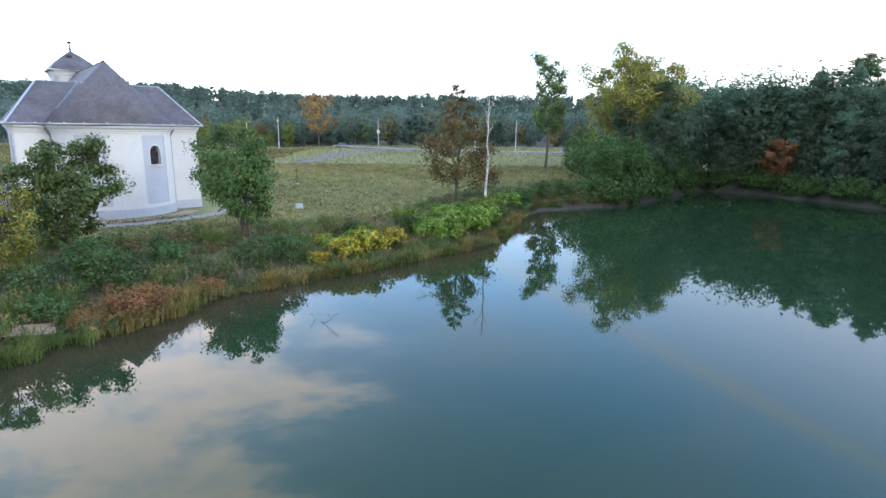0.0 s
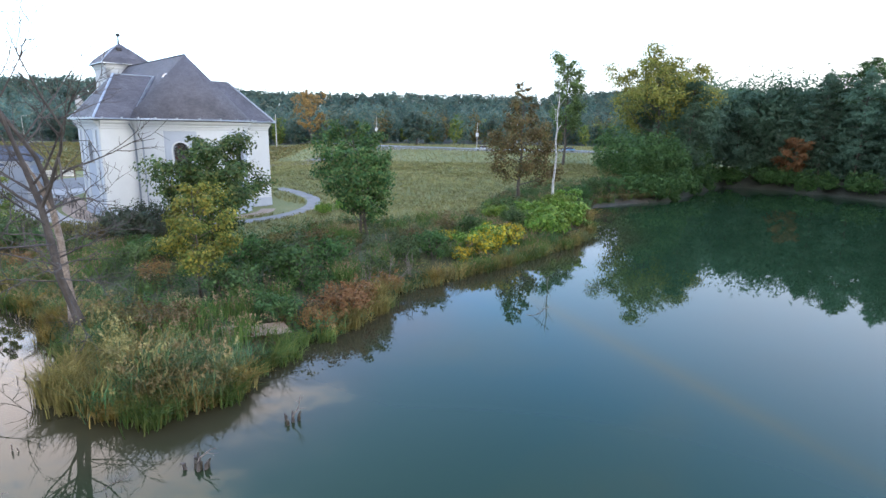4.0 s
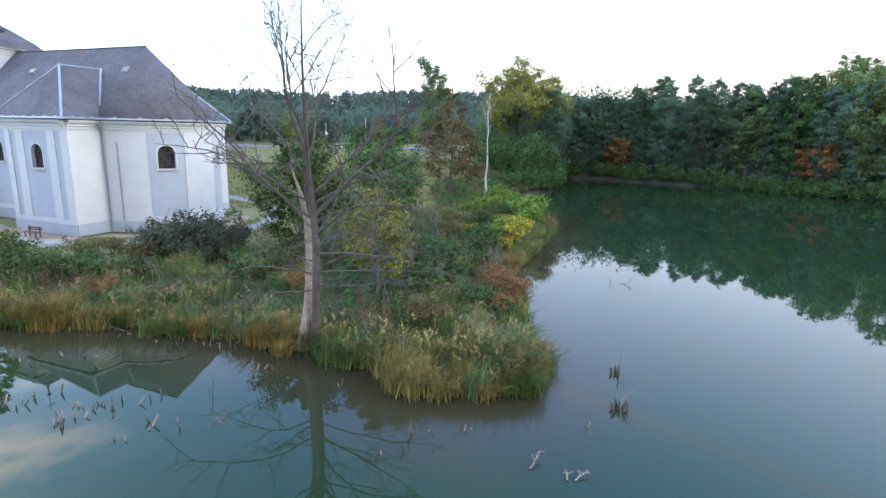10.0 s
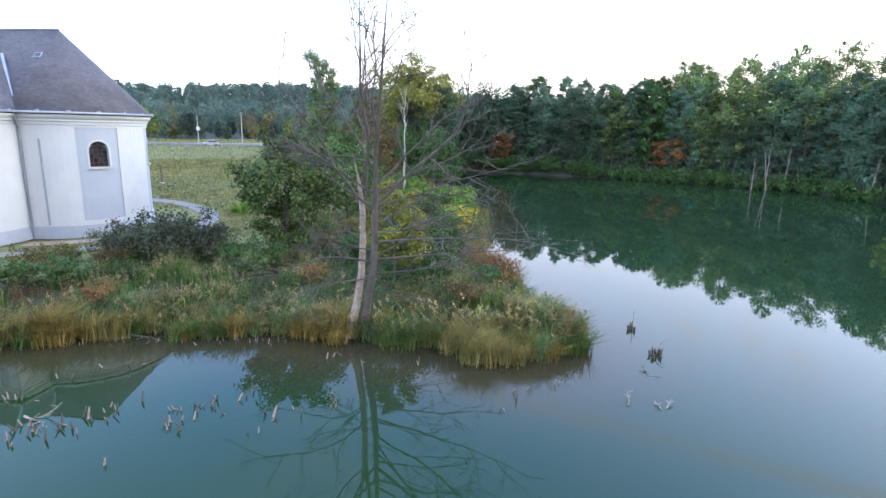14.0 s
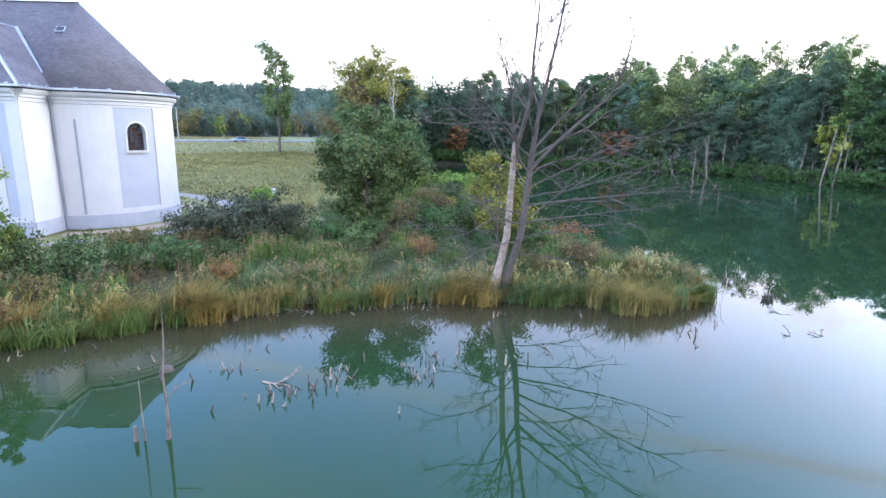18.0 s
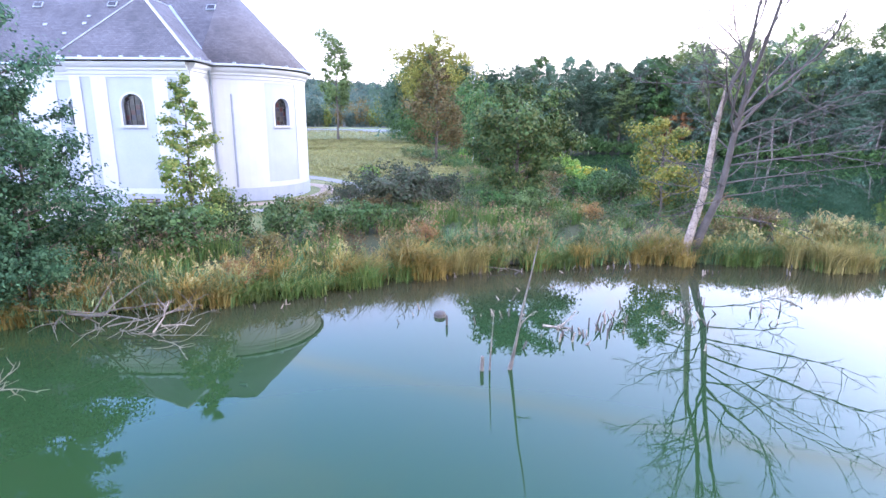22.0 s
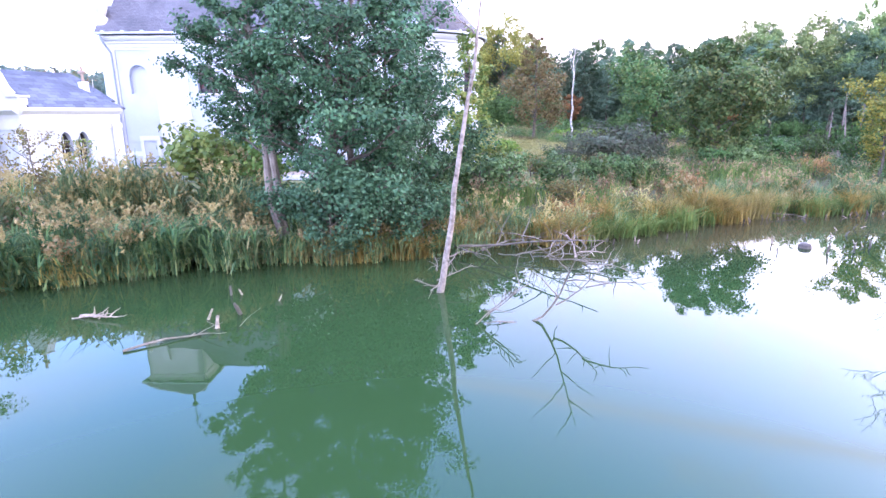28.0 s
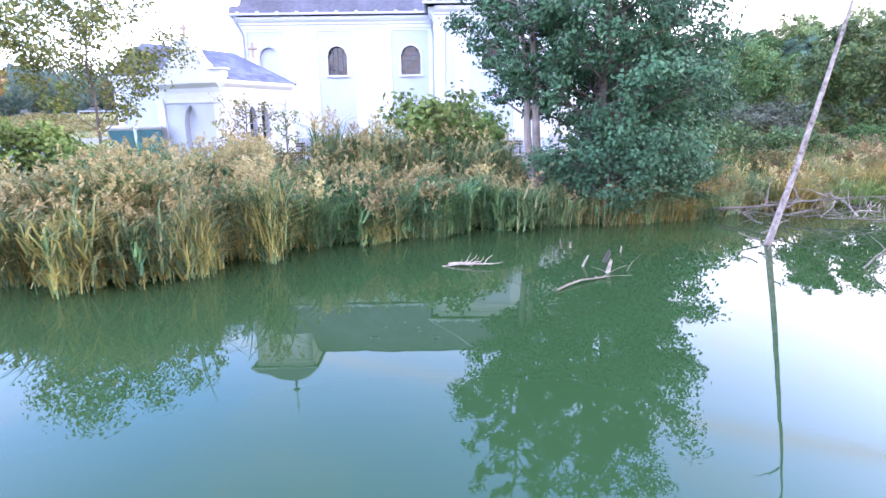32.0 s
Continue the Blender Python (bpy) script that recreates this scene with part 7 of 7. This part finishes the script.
def car(label, x, y, turn, paint):
    ob = thing("car", label, "car", pose(x, y, gz(x, y) + 0.09, 0, 0, turn))
    bm = bmesh.new()
    rows = [(-2.1, 0.45, 0.75, 0.72), (-1.9, 0.35, 0.95, 0.84), (-1.2, 0.32, 1.0, 0.86), (1.0, 0.32, 0.92, 0.86), (1.9, 0.35, 0.78, 0.82), (2.15, 0.45, 0.65, 0.7)]
    loops = [[bm.verts.new((px, s * w, z)) for s, z in ((-1, z0), (1, z0), (1, z1 * 0.8), (0.86, z1), (-0.86, z1), (-1, z1 * 0.8))] for px, z0, z1, w in rows]
    for a, b in zip(loops, loops[1:]):
        for k in range(6):
            bm.faces.new((a[k], a[(k + 1) % 6], b[(k + 1) % 6], b[k]))
    bm.faces.new(loops[0][::-1])
    bm.faces.new(loops[-1])
    body = part("body", bm, paint, ob)
    bm = bmesh.new()
    rows = [(-1.75, 0.92, 0.94), (-1.1, 0.90, 1.42), (0.35, 0.92, 1.45), (1.15, 0.90, 0.95)]
    loops = [[bm.verts.new((px, s * w, z)) for s, w, z in ((-1, 0.8, 0.9), (1, 0.8, 0.9), (1, 0.64, z1), (-1, 0.64, z1))] for px, z0, z1 in rows]
    for a, b in zip(loops, loops[1:]):
        for k in range(4):
            bm.faces.new((a[k], a[(k + 1) % 4], b[(k + 1) % 4], b[k]))
    bm.faces.new(loops[0][::-1])
    bm.faces.new(loops[-1])
    part("window_band", bm, GLASS, ob)
    part("roof", box(-0.35, 0, 1.455, 1.45, 1.24, 0.05, 0.02), paint, ob)
    for wx in (-1.3, 1.35):
        for wy in (-0.78, 0.78):
            v, f = loft([(0.20, -0.1), (0.32, -0.1), (0.33, 0.1), (0.20, 0.1)], 14)
            part("wheel", ([(a + wx, c + wy, b + 0.33) for a, b, c in v], f), IRON, ob)
    for wy in (-0.6, 0.6):
        part("headlight", box(2.1, wy, 0.62, 0.08, 0.28, 0.14, 0.02), LEAD, ob)
    return ob


CAR_WHITE = surface("white_car_paint", (0.65, 0.66, 0.68), (0.75, 0.76, 0.78), 1, 10, 0.3, 0.0)
CAR_BLUE = surface("blue_car_paint", (0.05, 0.18, 0.36), (0.07, 0.24, 0.45), 1, 10, 0.3, 0.0)
CAR_DARK = surface("dark_car_paint", (0.03, 0.032, 0.035), (0.05, 0.05, 0.055), 1, 10, 0.3, 0.0)
car("white estate car driving on the road", 10.5, 163.0, 176, CAR_WHITE)
car("blue hatchback car driving on the road", 36.0, 160.5, 168, CAR_BLUE)
car("dark car waiting at the road junction", -33.0, 180.0, 150, CAR_DARK)
car("silver car on the road behind the wood", 112.0, 78.0, -75, CAR_WHITE)

# poles and lamps
def pole(label, x, y, h, r0=0.13, arm=0.0, sign=False, material=None):
    ob = thing("street_lamp" if arm else "utility_pole", label, "pole", pose(x, y, gz(x, y) - 0.1))
    part("shaft", tube([(0, 0, 0), (0, 0, h)], [r0, r0 * 0.6], 8), material or STONE, ob)
    if arm:
        part("arm", tube([(0, 0, h), (arm * 0.5, 0, h + 0.3), (arm, 0, h + 0.35)], [0.05, 0.045, 0.04], 6), STONE, ob)
        part("lantern", box(arm + 0.2, 0, h + 0.3, 0.6, 0.22, 0.14, 0.04), STONE, ob)
    if sign:
        part("sign_plate", box(0, -0.12, h * 0.55, 0.9, 0.06, 1.1, 0.02), WHITE, ob)
    return ob


pole("tall pale concrete utility pole by the meadow road", -53.0, 178.0, 10.5, 0.18)
pole("pale concrete utility pole with a lamp at the roadside", -58.5, 165.0, 9.0, 0.15, 0.8)
pole("slim roadside pole with a pale sign plate", -21.8, 186.0, 9.5, 0.12, 0, True)
pole("slim pale roadside pole", 10.0, 171.0, 8.0, 0.12, 0, True)
pole("pale utility pole at the meadow edge", 22.5, 170.0, 9.5, 0.14)
pole("street lamp beside the cemetery road", -140.0, 196.0, 9.0, 0.12, 1.6)
pole("street lamp with twin lines by the far road", -96.0, 201.0, 11.0, 0.14, 1.4)
pole("dark wooden utility pole by the far road", -84.0, 203.0, 9.0, 0.13, material=TIMBER)

# wayside cross on the meadow
cr = thing("wayside_cross", "slim dark wooden wayside cross on the meadow", "cross", pose(-23.0, 85.9, gz(-23, 85.9) - 0.05, 0, 0, 20))
part("upright", box(0, 0, 1.35, 0.16, 0.12, 2.7, 0.01), TIMBER, cr)
part("crossbar", box(0, 0, 2.2, 1.0, 0.10, 0.14, 0.01), TIMBER, cr)
part("base", box(0, 0, 0.12, 0.6, 0.5, 0.28, 0.03), STONE, cr)
st = thing("memorial_stone", "small grey memorial stone in the grass", "stone", pose(-17.4, 65.3, gz(-17.4, 65.3) - 0.05, 0, 0, 15))
part("block", box(0, 0, 0.36, 0.9, 0.45, 0.66, 0.06), PLINTH, st)
part("base", box(0, 0, 0.06, 1.3, 0.8, 0.14, 0.03), STONE, st)


def bench(x, y, turn):
    ob = thing("bench", "dark wooden park bench beside the church wall", "bench", pose(x, y, gz(x, y) + 0.03, 0, 0, turn), "benches along the church")
    for k in range(3):
        part("seat_slat", box(0, -0.16 + 0.16 * k, 0.45, 1.7, 0.13, 0.045, 0.006), TIMBER, ob)
    for k in range(2):
        bm = box(0, 0.27 + 0.03 * k, 0.62 + 0.17 * k, 1.7, 0.04, 0.13, 0.006)
        part("back_slat", bm, TIMBER, ob)
    for sx in (-0.65, 0.65):
        part("leg", box(sx, -0.14, 0.22, 0.07, 0.06, 0.43), IRON, ob)
        part("leg", box(sx, 0.22, 0.43, 0.07, 0.06, 0.86), IRON, ob)
    return ob


for a, b in ((2.4, 10.5), (10.6, 9.4), (13.8, 9.6), (17.2, 9.7)):
    bench(*church_xy(a, b), 131.2 + 180)


def board(x, y, turn):
    ob = thing("notice_board", "roofed wooden notice board with pale sheets", "notice board", pose(x, y, gz(x, y), 0, 0, turn), "notice boards of the yard")
    for sx in (-0.95, 0.95):
        part("post", box(sx, 0, 1.05, 0.12, 0.12, 2.1, 0.01), TIMBER, ob)
    part("panel", box(0, 0, 1.25, 1.78, 0.06, 1.25, 0.01), TIMBER, ob)
    part("sheet", box(0, -0.04, 1.25, 1.55, 0.02, 1.05), PAPER, ob)
    part("roof", box(0, 0, 2.12, 2.3, 0.6, 0.06, 0.01), TIMBER, ob)
    for k in range(3):
        part("printed_block", box(-0.45 + 0.45 * k, -0.055, 1.3, 0.34, 0.008, 0.6), STONE, ob)
    return ob


for x, y in ((-74.0, 93.6), (-71.5, 94.2), (-69.0, 94.8)):
    board(x, y, 12)

# portable cabins by the annex
for i, (x, y) in enumerate(((-66.2, 64.9), (-65.0, 64.55))):
    ob = thing("portable_toilet", "teal plastic portable toilet with white domed roof", "toilet cabin", pose(x, y, gz(x, y), 0, 0, -18), "portable toilets")
    part("cabin", box(0, 0, 1.02, 1.1, 1.1, 2.0, 0.04), TEAL, ob)
    part("door", box(0, -0.56, 1.0, 0.75, 0.03, 1.75, 0.01), TEAL, ob)
    bm = box(0, 0, 2.14, 1.18, 1.18, 0.24, 0.10)
    part("roof", bm, WHITE, ob, "white domed plastic roof")
    part("handle", box(0.28, -0.59, 1.0, 0.05, 0.04, 0.16), IRON, ob)

# ---- annex: small white gothic chapel beside the church; local x to the east, y to the north ----
ANNEX_Z = 1.25
annex = thing("chapel_annex", "small white gothic chapel with blue slate roof and stepped gable", "chapel", pose(-63.0, 60.5, ANNEX_Z, 0, 0, 17.3))
AH = 4.3


def lancet_wall(name, mp, length, z1, holes, parent, mat):
    """A wall with pointed openings: (middle, width, sill, spring)."""
    cuts = sorted({0.0, length} | {c - w / 2 + w * i / 8 for c, w, a, b in holes for i in range(9)})
    verts, faces = [], []

    def quad(*pts):
        n = len(verts)
        verts.extend(pts)
        faces.append(tuple(range(n, n + len(pts))))

    def top(s, c, w, spring):
        k = abs(s - c) / (w / 2)
        return spring + w * 1.0 * math.sqrt(max(0.0, 1 - (0.5 + k / 2) ** 2)) * 1.0

    for s0, s1 in zip(cuts, cuts[1:]):
        mid = (s0 + s1) / 2
        hole = next((h for h in holes if abs(mid - h[0]) < h[1] / 2), None)
        spans = [((0, 0), (z1, z1))]
        if hole:
            c, w, sill, spring = hole
            t0, t1 = top(s0, c, w, spring), top(s1, c, w, spring)
            spans = [((0, 0), (sill, sill)), ((t0, t1), (z1, z1))]
            quad(mp(s0, 0, sill), mp(s1, 0, sill), mp(s1, -0.4, sill), mp(s0, -0.4, sill))
            quad(mp(s0, -0.4, t0), mp(s1, -0.4, t1), mp(s1, 0, t1), mp(s0, 0, t0))
            for s in (c - w / 2, c + w / 2):
                if abs(s - s0) < 1e-6 or abs(s - s1) < 1e-6:
                    quad(mp(s, 0, sill), mp(s, -0.4, sill), mp(s, -0.4, spring), mp(s, 0, spring))
        for (a0, a1), (b0, b1) in spans:
            quad(mp(s0, 0, a0), mp(s1, 0, a1), mp(s1, 0, b1), mp(s0, 0, b0))
            quad(mp(s1, -0.4, a1), mp(s0, -0.4, a0), mp(s0, -0.4, b0), mp(s1, -0.4, b1))
    wall = part(name, (verts, faces), mat, parent)
    for c, w, sill, spring in holes:
        pane = part("pointed_window", strip(mp, c - w / 2 + 0.02, c + w / 2 - 0.02, sill, spring + w * 0.8, -0.32, -0.30), GLASS if w < 0.9 else PALE, wall)
        if w < 0.9:
            for k in range(4):
                z = sill + 0.35 + k * 0.42
                part("glazing_bar", strip(mp, c - w / 2, c + w / 2, z, z + 0.03, -0.30, -0.27), WHITE, pane)
            part("mullion", strip(mp, c - 0.015, c + 0.015, sill, spring + w * 0.5, -0.30, -0.27), WHITE, pane)
    return wall


A_CORNICE = [(0, 3.8), (0.06, 3.82), (0.08, 4.0), (0.20, 4.1), (0.30, 4.2), (0.30, 4.35), (0, 4.35)]
AX, AY, BX0, BX1, BY = 5.0, 4.4, 1.0, 7.6, 8.9
segs = [("front_wall", (0, AY), (0, 0), [(2.2, 1.0, 0.5, 2.35)]), ("side_wall", (0, 0), (AX, 0), [(1.95, 0.58, 1.5, 2.65), (2.85, 0.58, 1.5, 2.65)]), ("east_wall", (AX, 0), (AX, AY), [])]
for name, a, b, holes in segs:
    mp, ln = straight(a, b)
    wall = lancet_wall(name, mp, ln, AH, holes, annex, PALE)
    part("cornice", moulding(mp, ln, A_CORNICE), WHITE, wall)
    part("frieze", strip(mp, 0.0, ln, 3.3, 3.81, 0.0, 0.05), WHITE, wall)
    part("plinth", strip(mp, 0.0, ln, 0.0, 0.45, 0.0, 0.08), PLINTH, wall)
    for s in (0.0, ln - 0.5):
        part("pilaster", strip(mp, s, s + 0.5, 0.45, 3.3, 0.0, 0.09), WHITE, wall)
        part("capital", strip(mp, s - 0.03, s + 0.53, 3.3, 3.55, 0.0, 0.14), WHITE, wall)
# stepped front gable with cross
g = bmesh.new()
outline = [(-0.1, 4.35), (4.5, 4.35), (4.5, 4.8), (3.75, 4.95), (3.25, 5.35), (2.85, 5.95), (2.6, 6.15), (1.8, 6.15), (1.55, 5.95), (1.15, 5.35), (0.65, 4.95), (-0.1, 4.8)]
face = g.faces.new([g.verts.new((-0.05, y, z)) for y, z in outline])
ext = bmesh.ops.extrude_face_region(g, geom=[face])
bmesh.ops.translate(g, vec=(0.45, 0, 0), verts=[q for q in ext["geom"] if isinstance(q, bmesh.types.BMVert)])
front_gable = part("front_gable", g, WHITE, annex)
for y0, y1, z in ((-0.2, 0.7, 4.85), (3.7, 4.6, 4.85), (1.7, 2.7, 6.18)):
    part("coping", box(0.17, (y0 + y1) / 2, z, 0.62, y1 - y0, 0.09, 0.02), WHITE, front_gable)


def stone_cross(parent, x, y, z, s=1.0):
    c = part("gable_cross", joined([tube([(x, y, z), (x, y, z + 0.95 * s)], [0.085 * s, 0.07 * s], 6), tube([(x, y - 0.28 * s, z + 0.62 * s), (x, y + 0.28 * s, z + 0.62 * s)], [0.07 * s, 0.07 * s], 6)]), SAND, parent, "small stone cross on the gable")
    part("cross_base", box(x, y, z + 0.03, 0.35 * s, 0.5 * s, 0.16, 0.02), WHITE, c)


stone_cross(front_gable, 0.17, 2.2, 6.2, 1.0)
sloped("front_roof", [[(0.3, -0.28, 4.37), (AX + 0.28, -0.28, 4.37), (3.3, 2.2, 5.95), (0.3, 2.2, 5.95)],
                      [(0.3, AY + 0.1, 4.37), (AX + 0.28, AY + 0.1, 4.37), (3.3, 2.2, 5.95), (0.3, 2.2, 5.95)],
                      [(AX + 0.28, -0.28, 4.37), (AX + 0.28, AY + 0.1, 4.37), (3.3, 2.2, 5.95)]], SLATE_BLUE, annex, 0.1)
for name, a, b in (("hall_front_wall", (BX0, BY), (BX0, AY)), ("hall_south_wall", (BX0, AY), (BX1, AY)), ("hall_east_wall", (BX1, AY), (BX1, BY)), ("hall_north_wall", (BX1, BY), (BX0, BY))):
    mp, ln = straight(a, b)
    wall = lancet_wall(name, mp, ln, 4.85, [], annex, PALE)
    part("cornice", moulding(mp, ln, [(d, z + 0.5) for d, z in A_CORNICE]), WHITE, wall)
    part("plinth", strip(mp, 0.0, ln, 0.0, 0.45, 0.0, 0.08), PLINTH, wall)
    for s in (0.0, ln - 0.6):
        part("pilaster", strip(mp, s, s + 0.6, 0.45, 4.0, 0.0, 0.09), WHITE, wall)
mid = (AY + BY) / 2
lo, hi, y0, y1 = BX0 - 0.3, BX1 + 0.3, AY - 0.3, BY + 0.3
sloped("hall_roof", [[(lo, y0, 4.87), (hi, y0, 4.87), (hi - 0.9, mid, 6.55), (lo + 0.6, mid, 6.55)], [(lo, y1, 4.87), (hi, y1, 4.87), (hi - 0.9, mid, 6.55), (lo + 0.6, mid, 6.55)],
                     [(lo, y0, 4.87), (lo, y1, 4.87), (lo + 0.6, mid, 6.55)], [(hi, y0, 4.87), (hi, y1, 4.87), (hi - 0.9, mid, 6.55)]], SLATE_BLUE, annex, 0.1)
stone_cross(annex, 4.75, 2.2, 5.7, 1.0)
part("gable_pedestal", box(4.75, 2.2, 5.1, 0.35, 0.45, 1.2, 0.03), WHITE, annex)

ribbon("bare_patch", "small bare earth patch on the spit", [(-22.6, 24.6), (-21.2, 25.4), (-19.9, 26.4)], 0.9, SAND, 0.25, 0.6, kind="structure", category="ground")
